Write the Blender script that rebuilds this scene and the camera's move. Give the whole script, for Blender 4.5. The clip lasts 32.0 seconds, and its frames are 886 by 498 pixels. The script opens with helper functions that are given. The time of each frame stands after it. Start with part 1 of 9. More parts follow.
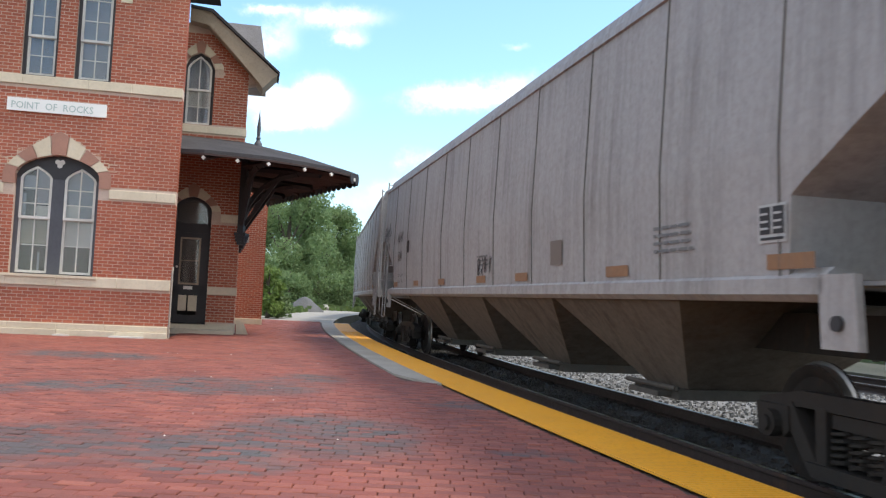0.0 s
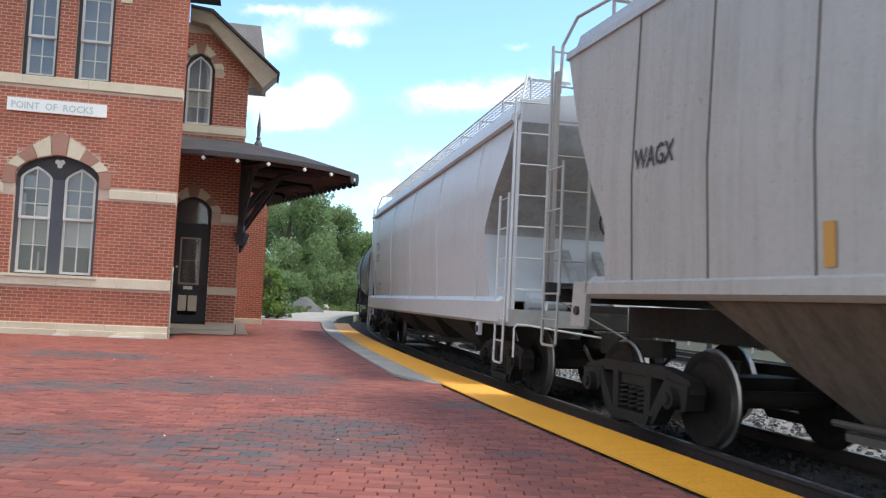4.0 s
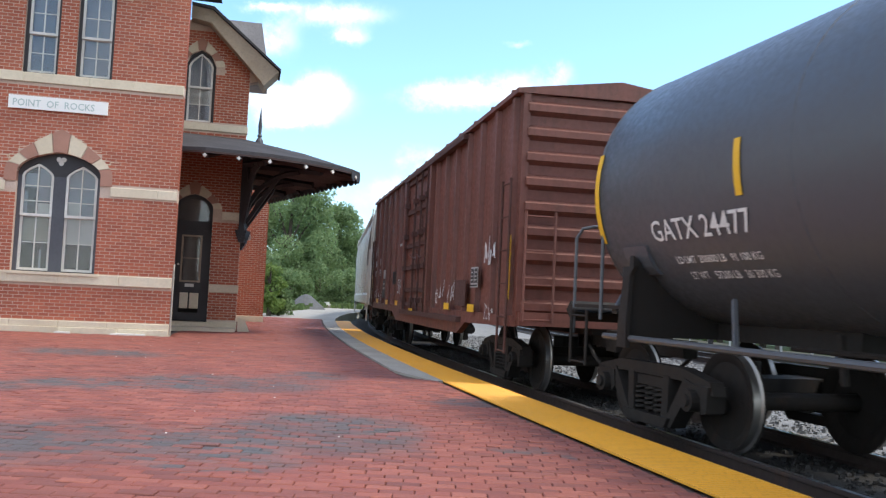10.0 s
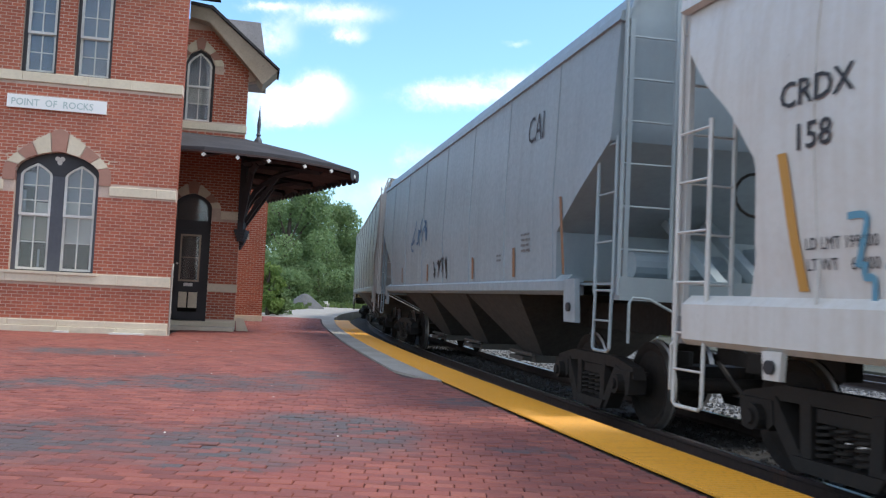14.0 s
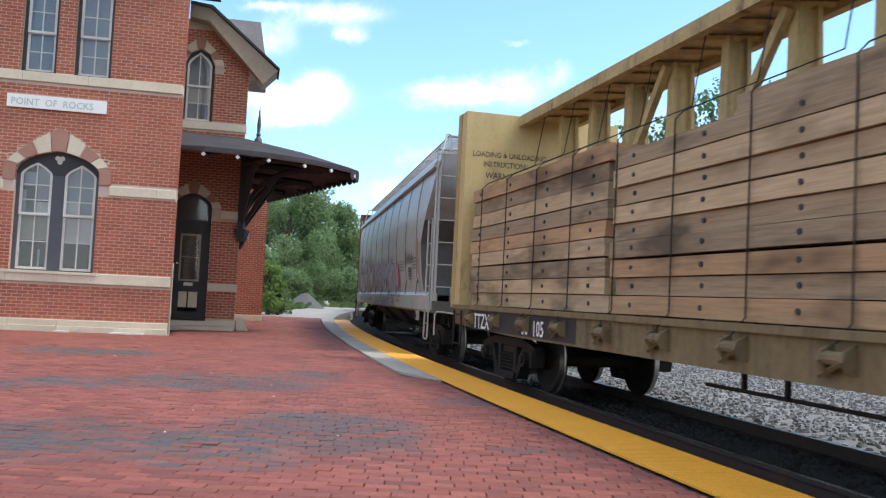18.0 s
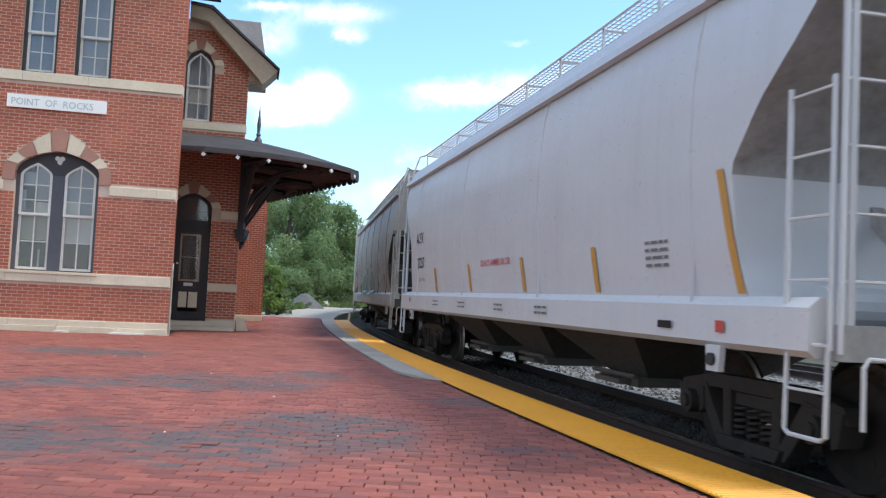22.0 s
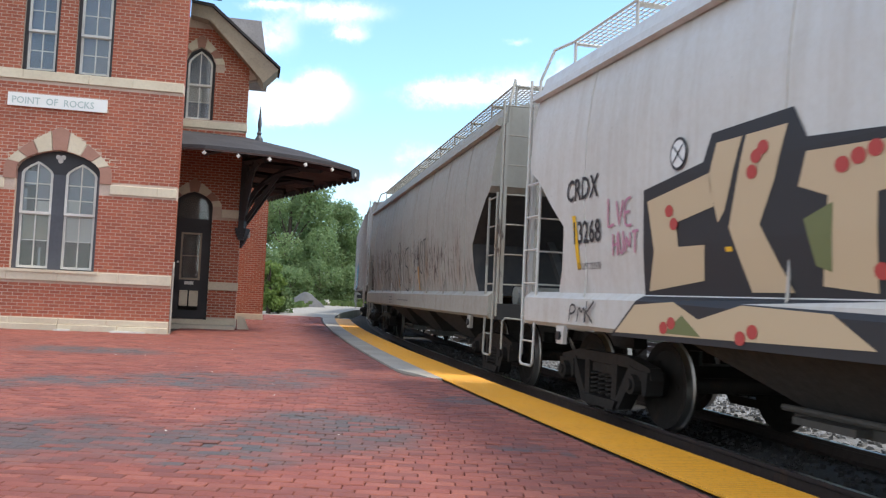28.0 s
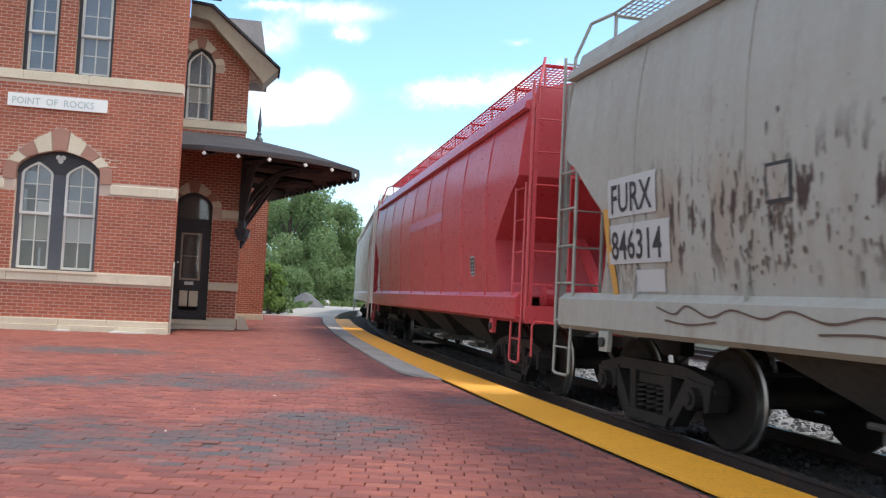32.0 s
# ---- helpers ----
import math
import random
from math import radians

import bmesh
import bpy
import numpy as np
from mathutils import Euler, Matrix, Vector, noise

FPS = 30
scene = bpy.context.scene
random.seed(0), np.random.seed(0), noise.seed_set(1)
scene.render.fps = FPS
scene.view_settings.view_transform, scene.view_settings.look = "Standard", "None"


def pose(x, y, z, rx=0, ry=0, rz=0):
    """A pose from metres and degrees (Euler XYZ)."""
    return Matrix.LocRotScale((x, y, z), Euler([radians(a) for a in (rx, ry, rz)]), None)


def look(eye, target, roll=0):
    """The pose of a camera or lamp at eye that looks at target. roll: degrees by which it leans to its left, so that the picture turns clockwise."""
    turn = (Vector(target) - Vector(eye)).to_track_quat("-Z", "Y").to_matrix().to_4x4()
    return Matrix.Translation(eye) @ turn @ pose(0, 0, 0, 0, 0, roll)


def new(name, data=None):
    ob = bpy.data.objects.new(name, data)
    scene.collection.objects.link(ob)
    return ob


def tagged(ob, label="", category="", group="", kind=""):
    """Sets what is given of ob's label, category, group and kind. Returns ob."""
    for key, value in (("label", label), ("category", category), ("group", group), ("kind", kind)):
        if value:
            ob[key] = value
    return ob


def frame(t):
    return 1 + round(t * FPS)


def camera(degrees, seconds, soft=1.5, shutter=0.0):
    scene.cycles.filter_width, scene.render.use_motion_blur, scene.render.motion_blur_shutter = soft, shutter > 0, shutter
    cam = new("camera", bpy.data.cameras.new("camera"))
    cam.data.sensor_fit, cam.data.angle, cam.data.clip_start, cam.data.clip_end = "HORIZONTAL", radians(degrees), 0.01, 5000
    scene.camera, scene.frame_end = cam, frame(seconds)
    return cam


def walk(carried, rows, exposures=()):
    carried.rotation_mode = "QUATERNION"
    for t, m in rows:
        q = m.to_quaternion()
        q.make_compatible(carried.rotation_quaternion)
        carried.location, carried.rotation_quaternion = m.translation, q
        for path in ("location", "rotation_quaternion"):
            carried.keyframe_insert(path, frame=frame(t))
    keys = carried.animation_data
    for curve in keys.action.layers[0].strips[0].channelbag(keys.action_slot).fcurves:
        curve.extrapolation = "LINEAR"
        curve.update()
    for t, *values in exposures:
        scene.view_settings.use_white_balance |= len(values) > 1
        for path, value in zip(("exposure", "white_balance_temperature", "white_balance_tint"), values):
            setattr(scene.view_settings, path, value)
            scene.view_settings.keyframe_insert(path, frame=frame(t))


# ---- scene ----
cam = camera(53.71, 32.0, soft=1.25, shutter=0.08)
EYE = (0.0, 0.0, 1.1035)


def view(px_x, px_y):
    """The camera's pose: tilted up 3.4 degrees and leaning 2.7 degrees, with a little sag of the tripod."""
    up = math.radians(3.396) + px_y / 1548
    side = px_x / 1548
    return look(EYE, (EYE[0] + math.sin(side) * math.cos(up), EYE[1] + math.cos(side) * math.cos(up), EYE[2] + math.sin(up)), 2.691)


SAG = [(0, 0, 3), (6.0, 0, 3), (7.0, 1, 2.6), (8.2, 1, 2.2), (9.0, 0, 0), (10.5, -2.5, -1.7), (12, -1.5, -1.8),
       (14, 0, -2.6), (16.5, 0, -4), (19, 0, -3), (24, 0, -3), (25.5, 0, -2.2), (27.5, -1.2, -5.6), (30, -1.2, -5.4), (32, -1.2, -5)]
# the clip's camera opens and closes its aperture a little as dark and pale cars pass: seconds, stops, kelvin
APERTURE = [(0, 1.15, 6800), (3.3, 1.17, 6800), (5.6, 1.02, 6250), (7, 1.05, 6250), (8, 1.1, 6300), (9, 1.1, 6400), (10, 1.18, 6450), (11, 1.2, 6450), (12, 1.08, 6400),
            (13, 1.0, 6300), (14, 0.95, 6200), (17, 1.06, 6400), (20, 1.03, 6350), (22, 1.08, 6300), (24, 1.1, 6450), (25.5, 1.15, 6500), (28, 1.14, 6650), (30, 1.22, 6650), (31, 1.16, 6650), (32, 1.16, 6650)]
walk(cam, [(t, view(a, b)) for t, a, b in SAG], [(t, e, k, 10) for t, e, k in APERTURE])

# ---- world, sun, exposure ----
world = bpy.data.worlds.new("sky")
scene.world = world
world.use_nodes = True
wn, wl = world.node_tree.nodes, world.node_tree.links
sky = wn.new("ShaderNodeTexSky")
sky.sky_type, sky.sun_disc = "NISHITA", False
SUN_EL, SUN_AZ = 60.0, 93.0
sky.sun_elevation, sky.sun_rotation = radians(SUN_EL), radians(SUN_AZ)
CLOUDS = [(-0.193, 0.221, 0.092, 0.033, 1.00), (-0.148, 0.233, 0.043, 0.030, 1.00), (-0.172, 0.199, 0.043, 0.012, 0.80), (-0.134, 0.327, 0.078, 0.021, 1.00), (-0.204, 0.294, 0.039, 0.033, 0.75), (-0.119, 0.299, 0.025, 0.015, 0.90), (0.002, 0.234, 0.078, 0.021, 1.00), (0.067, 0.247, 0.057, 0.030, 0.90), (0.122, 0.269, 0.025, 0.022, 0.70), (-0.033, 0.160, 0.036, 0.026, 0.60), (0.051, 0.160, 0.085, 0.030, 0.75), (0.103, 0.182, 0.057, 0.022, 0.60), (-0.032, 0.124, 0.064, 0.022, 0.60), (0.075, 0.302, 0.025, 0.007, 0.50), (-0.090, 0.114, 0.099, 0.030, 0.35), (0.232, 0.208, 0.142, 0.052, 0.55), (-0.213, 0.333, 0.043, 0.009, 0.70)]


def cloudy():
    """Fair-weather clouds over the clear sky: soft-edged heaps with torn outlines, and thin cover elsewhere."""
    def op(kind, a, b, out=0):
        n = wn.new("ShaderNodeMath")
        n.operation = kind
        for i, v in ((0, a), (1, b)):
            if isinstance(v, bpy.types.NodeSocket):
                wl.new(v, n.inputs[i])
            else:
                n.inputs[i].default_value = v
        return n.outputs[0]

    co = wn.new("ShaderNodeTexCoord").outputs["Generated"]
    nz = wn.new("ShaderNodeTexNoise")
    nz.inputs["Scale"].default_value, nz.inputs["Detail"].default_value, nz.inputs["Roughness"].default_value = 15.0, 9.0, 0.68
    wl.new(co, nz.inputs["Vector"])
    sp = wn.new("ShaderNodeSeparateXYZ")
    wl.new(co, sp.inputs[0])
    y = op("MAXIMUM", sp.outputs[1], 0.05)
    u, v = op("DIVIDE", sp.outputs[0], y), op("DIVIDE", sp.outputs[2], y)
    split = wn.new("ShaderNodeSeparateColor")
    wl.new(nz.outputs["Color"], split.inputs[0])
    u = op("ADD", u, op("MULTIPLY", op("SUBTRACT", split.outputs[0], 0.5), 0.07))
    v = op("ADD", v, op("MULTIPLY", op("SUBTRACT", split.outputs[1], 0.5), 0.045))
    total = 0.0
    for u0, v0, a, b, w in CLOUDS:
        p, q = op("DIVIDE", op("SUBTRACT", u, u0), a * 0.72), op("DIVIDE", op("SUBTRACT", v, v0), b * 0.72)
        r = op("ADD", op("MULTIPLY", p, p), op("MULTIPLY", q, q))
        total = op("ADD", total, op("MULTIPLY", op("POWER", 2.718, op("MULTIPLY", r, -1.0)), w))
    wide = wn.new("ShaderNodeTexNoise")
    wide.inputs["Scale"].default_value, wide.inputs["Detail"].default_value = 2.2, 7.0
    wl.new(co, wide.inputs["Vector"])
    rest = op("MULTIPLY", op("MULTIPLY", op("SUBTRACT", wide.outputs[0], 0.37), 5.5), op("LESS_THAN", sp.outputs[1], 0.35))
    total = op("MAXIMUM", total, op("MINIMUM", rest, 1.0))
    cover = wn.new("ShaderNodeMapRange")
    cover.interpolation_type = "SMOOTHSTEP"
    for key, val in (("From Min", 0.10), ("From Max", 1.25), ("To Min", 0.0), ("To Max", 0.92)):
        cover.inputs[key].default_value = val
    wl.new(op("MULTIPLY", total, op("ADD", op("MULTIPLY", nz.outputs[0], 2.6), -0.35)), cover.inputs["Value"])
    mx = wn.new("ShaderNodeMix")
    mx.data_type = "RGBA"
    wl.new(cover.outputs[0], mx.inputs[0])
    tint = wn.new("ShaderNodeMix")
    tint.data_type, tint.blend_type = "RGBA", "MULTIPLY"
    tint.inputs[0].default_value = 1.0
    wl.new(sky.outputs[0], tint.inputs[6])
    tint.inputs[7].default_value = (0.77, 0.975, 1.10, 1)
    wl.new(tint.outputs[2], mx.inputs[6])
    mx.inputs[7].default_value = (CLOUD_TONE, CLOUD_TONE * 0.985, CLOUD_TONE * 0.96, 1)
    wl.new(mx.outputs[2], wn["Background"].inputs[0])


CLOUD_TONE = 5.6
wn["Background"].inputs[1].default_value = 0.145
cloudy()
sun = new("sun", bpy.data.lights.new("sun", "SUN"))
sun.data.energy, sun.data.angle, sun.data.color = 1.55, radians(11), (1.0, 0.93, 0.82)
sa, se = radians(SUN_AZ), radians(SUN_EL)
sun.matrix_world = look((0, 0, 30), (-math.sin(sa) * math.cos(se), -math.cos(sa) * math.cos(se), 30 - math.sin(se)))

# ---- plain materials ----


def node_mat(name, color, rough=0.7, metal=0.0):
    m = bpy.data.materials.new(name)
    m.use_nodes = True
    b = m.node_tree.nodes["Principled BSDF"]
    b.inputs["Base Color"].default_value = (*color, 1)
    b.inputs["Roughness"].default_value = rough
    b.inputs["Metallic"].default_value = metal
    return m


# ---- mesh helpers ----


def part(name, bm, material, parent=None, label=""):
    """Links a bmesh as one mesh object, under its thing or part."""
    me = bpy.data.meshes.new(name)
    bm.to_mesh(me)
    bm.free()
    me.materials.append(material)
    ob = new(name, me)
    ob.parent = parent
    return tagged(ob, label)


def box(bm, x0, x1, y0, y1, z0, z1):
    vs = [bm.verts.new((x, y, z)) for x in (x0, x1) for y in (y0, y1) for z in (z0, z1)]
    for f in ((0, 1, 3, 2), (4, 6, 7, 5), (0, 4, 5, 1), (2, 3, 7, 6), (0, 2, 6, 4), (1, 5, 7, 3)):
        bm.faces.new([vs[i] for i in f])
    return vs


def loft(bm, rings, closed=True, cap=True):
    """Skins a row of rings with the same number of points."""
    rows = [[bm.verts.new(v) for v in r] for r in rings]
    n = len(rows[0])
    for a, b in zip(rows, rows[1:]):
        for i in range(n if closed else n - 1):
            j = (i + 1) % n
            bm.faces.new((a[i], a[j], b[j], b[i]))
    if cap and closed:
        bm.faces.new(rows[0][::-1])
        bm.faces.new(rows[-1])
    return rows


# ---- the line of the track ----
V = 13.75
RAIL = -0.16
S_STEP = 0.5
S_ALL = np.arange(-560, 640, S_STEP)


def bend(s):
    c = np.clip(s, -20, 72)
    k = K0 + K1 * (c - 40) + K2 * (c - 40) ** 2
    return k * np.clip((s + 70) / 50, 0, 1) * np.clip((112 - s) / 40, 0, 1)


K0, K1, K2 = 0.004747, 0.00007, 0.00000123
ang = np.concatenate([[0], np.cumsum(bend(S_ALL[:-1] + S_STEP / 2) * S_STEP)])
ang += -0.276846 - np.interp(0, S_ALL, ang)
LINE_X = np.concatenate([[0], np.cumsum(np.sin((ang[1:] + ang[:-1]) / 2) * S_STEP)])
LINE_Y = np.concatenate([[0], np.cumsum(np.cos((ang[1:] + ang[:-1]) / 2) * S_STEP)])
LINE_X += 5.60238 - np.interp(0, S_ALL, LINE_X)
LINE_Y -= np.interp(0, S_ALL, LINE_Y)


def along(s, off=0.0, z=0.0):
    """A point of the line s metres up the track, off metres to the platform's side."""
    a = np.interp(s, S_ALL, ang)
    return Vector((np.interp(s, S_ALL, LINE_X) - math.cos(a) * off, np.interp(s, S_ALL, LINE_Y) + math.sin(a) * off, z))


def car_pose(s, half):
    """Car on the curve: x forwards (against s), -y is the platform's side."""
    a, b = along(s - half), along(s + half)
    d = (a - b).normalized()
    m = Matrix.Translation(((a + b) / 2 + Vector((0, 0, RAIL))))
    return m @ Matrix.Rotation(math.atan2(d.y, d.x), 4, "Z")


def sweep(name, profile, s0, s1, step, material, parent=None):
    """A profile of (offset to the platform's side, height) points along the track."""
    bm = bmesh.new()
    n = max(2, int((s1 - s0) / step) + 1)
    loft(bm, [[along(s, o, z) for o, z in profile] for s in np.linspace(s0, s1, n)])
    bmesh.ops.recalc_face_normals(bm, faces=bm.faces)
    return part(name, bm, material, parent)

# ---- materials ----


def tree_of(name):
    m = bpy.data.materials.new(name)
    m.use_nodes = True
    nt = m.node_tree

    def add(kind, values=None, **links):
        n = nt.nodes.new(kind)
        for key, v in (values or {}).items():
            if isinstance(v, bpy.types.NodeSocket):
                nt.links.new(v, n.inputs[key])
            else:
                n.inputs[key].default_value = v
        return n

    return m, nt, add, nt.nodes["Principled BSDF"]


def mixed(add, fac, a, b, mode="MIX"):
    n = add("ShaderNodeMix")
    n.data_type, n.blend_type = "RGBA", mode
    nt = n.id_data
    for i, v in ((0, fac), (6, a), (7, b)):
        if isinstance(v, bpy.types.NodeSocket):
            nt.links.new(v, n.inputs[i])
        else:
            n.inputs[i].default_value = v if i == 0 else (*v, 1)
    return n.outputs[2]


def ramp(add, fac, lo, hi, a=0.0, b=1.0):
    n = add("ShaderNodeMapRange", {"Value": fac, "From Min": lo, "From Max": hi, "To Min": a, "To Max": b})
    return n.outputs[0]


def noise_of(add, vector, scale, detail=4.0, rough=0.6, stretch=None):
    if stretch:
        vector = add("ShaderNodeMapping", {"Vector": vector, "Scale": stretch}).outputs[0]
    return add("ShaderNodeTexNoise", {"Vector": vector, "Scale": scale, "Detail": detail, "Roughness": rough}).outputs[0]


def maths(add, op, a, b):
    n = add("ShaderNodeMath")
    n.operation = op
    for i, v in ((0, a), (1, b)):
        if isinstance(v, bpy.types.NodeSocket):
            n.id_data.links.new(v, n.inputs[i])
        else:
            n.inputs[i].default_value = v
    return n.outputs[0]


def paint(name, base, rough=0.5, dirt=0.5, rust=0.0, grime=(0.12, 0.10, 0.085), wave=0.15, metal=0.0, fine=0.1, drips=0.0):
    """Weathered paint on steel: broad fading, streaks that run down, rust spots and slightly buckled sheet."""
    m, nt, add, b = tree_of(name)
    co = add("ShaderNodeTexCoord").outputs["Object"]
    broad = noise_of(add, co, 0.7, 3)
    streak = noise_of(add, co, 3.0, 5, 0.65, (2.2, 1.0, 0.12))
    small = noise_of(add, co, 14, 5, 0.7)
    c = mixed(add, ramp(add, broad, 0.3, 0.7, 0.0, 0.35), base, tuple(v * 0.78 for v in base))
    d = maths(add, "MULTIPLY", ramp(add, streak, 0.45, 0.75), ramp(add, broad, 0.35, 0.65, 0.35, 1.0))
    c = mixed(add, maths(add, "MULTIPLY", d, dirt), c, grime)
    c = mixed(add, ramp(add, small, 0.4, 0.75, 0.0, 0.35 * dirt), c, grime)
    if rust:
        spot = noise_of(add, co, 2.4, 6, 0.75, (1.6, 1.0, 0.55))
        patch = noise_of(add, co, 0.45, 2)
        r = maths(add, "MULTIPLY", ramp(add, spot, 0.56, 0.64), ramp(add, patch, 0.45, 0.6))
        c = mixed(add, maths(add, "MULTIPLY", r, rust), c, (0.10, 0.045, 0.02))
    if drips:
        sep = add("ShaderNodeSeparateXYZ", {"Vector": co})
        band = maths(add, "MULTIPLY", ramp(add, sep.outputs[2], 1.3, 1.8), ramp(add, sep.outputs[2], 2.7, 2.2))
        group = ramp(add, noise_of(add, co, 0.55, 2), 0.36, 0.52)
        halo = noise_of(add, co, 1.5, 4, 0.6, (1.6, 1.0, 0.35))
        run = noise_of(add, co, 6.5, 4, 0.6, (1.6, 1.0, 0.4))
        area = maths(add, "MULTIPLY", maths(add, "MULTIPLY", band, group), drips)
        c = mixed(add, maths(add, "MULTIPLY", ramp(add, halo, 0.45, 0.68, 0, 0.5), area), c, (0.22, 0.12, 0.055))
        c = mixed(add, maths(add, "MULTIPLY", ramp(add, run, 0.55, 0.585), area), c, (0.045, 0.026, 0.02))
    nt.links.new(c, b.inputs["Base Color"])
    nt.links.new(ramp(add, small, 0.3, 0.8, rough - 0.08, rough + 0.22), b.inputs["Roughness"])
    b.inputs["Metallic"].default_value = metal
    buckle = noise_of(add, co, 1.0, 2, 0.5, (1.1, 1.0, 0.25))
    h = maths(add, "ADD", maths(add, "MULTIPLY", buckle, wave), maths(add, "MULTIPLY", small, 0.01 * fine))
    bp = add("ShaderNodeBump", {"Height": h, "Strength": 0.6, "Distance": 0.3})
    nt.links.new(bp.outputs[0], b.inputs["Normal"])
    return m


def stony(name, base, dark, scale=6.0, rough=0.85, relief=0.02, spots=0.4):
    m, nt, add, b = tree_of(name)
    co = add("ShaderNodeTexCoord").outputs["Object"]
    n1, n2 = noise_of(add, co, scale * 0.15, 3), noise_of(add, co, scale * 3, 6, 0.7)
    c = mixed(add, ramp(add, n1, 0.35, 0.68, 0, 0.7), base, dark)
    c = mixed(add, ramp(add, n2, 0.45, 0.75, 0, spots), c, tuple(v * 0.5 for v in dark))
    nt.links.new(c, b.inputs["Base Color"])
    b.inputs["Roughness"].default_value = rough
    bp = add("ShaderNodeBump", {"Height": n2, "Strength": 0.5, "Distance": relief})
    nt.links.new(bp.outputs[0], b.inputs["Normal"])
    return m


def bricks(name, source, tones, patch=None, rough=0.8):
    """Fired clay: one tone a brick, by its own random number, with grain and soot."""
    m, nt, add, b = tree_of(name)
    if source == "object":
        rnd = add("ShaderNodeObjectInfo").outputs["Random"]
    else:
        rnd = add("ShaderNodeNewGeometry").outputs["Random Per Island"]
    pos = add("ShaderNodeNewGeometry").outputs["Position"]
    cr = add("ShaderNodeValToRGB", {"Fac": rnd})
    el = cr.color_ramp.elements
    el[0].color, el[1].color = (*tones[0], 1), (*tones[-1], 1)
    for i, t in enumerate(tones[1:-1]):
        el.new((i + 1) / (len(tones) - 1)).color = (*t, 1)
    grain, soot = noise_of(add, pos, 45, 5, 0.7), noise_of(add, pos, 0.55, 4)
    c = mixed(add, ramp(add, grain, 0.35, 0.75, 0, 0.45), cr.outputs[0], tuple(v * 0.45 for v in tones[0]))
    if patch:
        warped = add("ShaderNodeVectorMath")
        warped.operation = "ADD"
        nz = add("ShaderNodeTexNoise", {"Vector": pos, "Scale": 1.3, "Detail": 5.0, "Roughness": 0.65})
        sub = add("ShaderNodeVectorMath", {1: (0.5, 0.5, 0.5)})
        sub.operation = "SUBTRACT"
        nt.links.new(nz.outputs[1], sub.inputs[0])
        sc = add("ShaderNodeVectorMath", {1: (1.1, 1.0, 0)})
        sc.operation = "MULTIPLY"
        nt.links.new(sub.outputs[0], sc.inputs[0])
        nt.links.new(pos, warped.inputs[0])
        nt.links.new(sc.outputs[0], warped.inputs[1])
        total = None
        for cx, cy, rx, ry in patch:
            mp = add("ShaderNodeVectorMath", {0: warped.outputs[0], 1: (cx, cy, 0)})
            mp.operation = "SUBTRACT"
            dv = add("ShaderNodeVectorMath", {0: mp.outputs[0], 1: (rx, ry, 1)})
            dv.operation = "DIVIDE"
            ln = add("ShaderNodeVectorMath", {0: dv.outputs[0]})
            ln.operation = "LENGTH"
            f = ramp(add, ln.outputs["Value"], 1.25, 0.7)
            total = f if total is None else maths(add, "MAXIMUM", total, f)
        vary = ramp(add, rnd, 0.0, 0.75, 0.2, 1.0)
        c = mixed(add, maths(add, "MULTIPLY", maths(add, "MULTIPLY", total, vary), 1.0), c, (0.085, 0.077, 0.077))
    c = mixed(add, ramp(add, soot, 0.42, 0.72, 0, 0.4), c, tuple(v * 0.42 for v in tones[0]))
    nt.links.new(c, b.inputs["Base Color"])
    b.inputs["Roughness"].default_value = rough
    bp = add("ShaderNodeBump", {"Height": grain, "Strength": 0.5, "Distance": 0.006})
    nt.links.new(bp.outputs[0], b.inputs["Normal"])
    return m


M_DARKSTEEL = paint("dark_steel", (0.026, 0.023, 0.021), 0.65, 0.5, 0.3, (0.045, 0.035, 0.028), 0.02)
M_WHEEL = paint("wheel_steel", (0.019, 0.016, 0.014), 0.75, 0.4, 0.2, (0.05, 0.033, 0.024), 0.0)
M_TREAD = paint("bright_tread", (0.35, 0.33, 0.31), 0.35, 0.1, 0, (0.2, 0.18, 0.16), 0.0, 0.9)
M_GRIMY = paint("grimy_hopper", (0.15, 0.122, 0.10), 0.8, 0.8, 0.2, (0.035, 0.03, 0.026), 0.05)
for m in (M_DARKSTEEL, M_WHEEL, M_GRIMY):
    m.node_tree.nodes["Principled BSDF"].inputs["Specular IOR Level"].default_value = 0.18
# darker steel than the brown bays, for the remaining hopper cars
M_DARKBAY = paint("dark_bay_steel", (0.05, 0.043, 0.037), 0.85, 0.7, 0.2, (0.02, 0.018, 0.016), 0.05)
M_SEAM = node_mat("seam_grime", (0.11, 0.10, 0.09), 0.8)
M_GATE = paint("dusty_gate_steel", (0.075, 0.068, 0.06), 0.7, 0.7, 0.3, (0.05, 0.042, 0.036), 0.02)
M_BLACKMARK = node_mat("black_lettering", (0.025, 0.025, 0.027), 0.6)
M_WHITEMARK = node_mat("white_lettering", (0.75, 0.75, 0.73), 0.6)
M_REDMARK = node_mat("red_lettering", (0.45, 0.05, 0.06), 0.6)
M_YELLOWTAPE = node_mat("yellow_reflector", (0.80, 0.46, 0.02), 0.45)
M_OLDTAPE = node_mat("faded_orange_reflector", (0.48, 0.25, 0.05), 0.6)
M_BROWNPATCH = paint("brown_patch", (0.27, 0.14, 0.07), 0.7, 0.5)
M_BLUEPAINT = node_mat("blue_spray_paint", (0.075, 0.15, 0.25), 0.6)
M_LIGHTBLUE = node_mat("light_blue_spray_paint", (0.11, 0.28, 0.38), 0.6)
M_BEIGE = node_mat("beige_spray_paint", (0.56, 0.43, 0.27), 0.6)
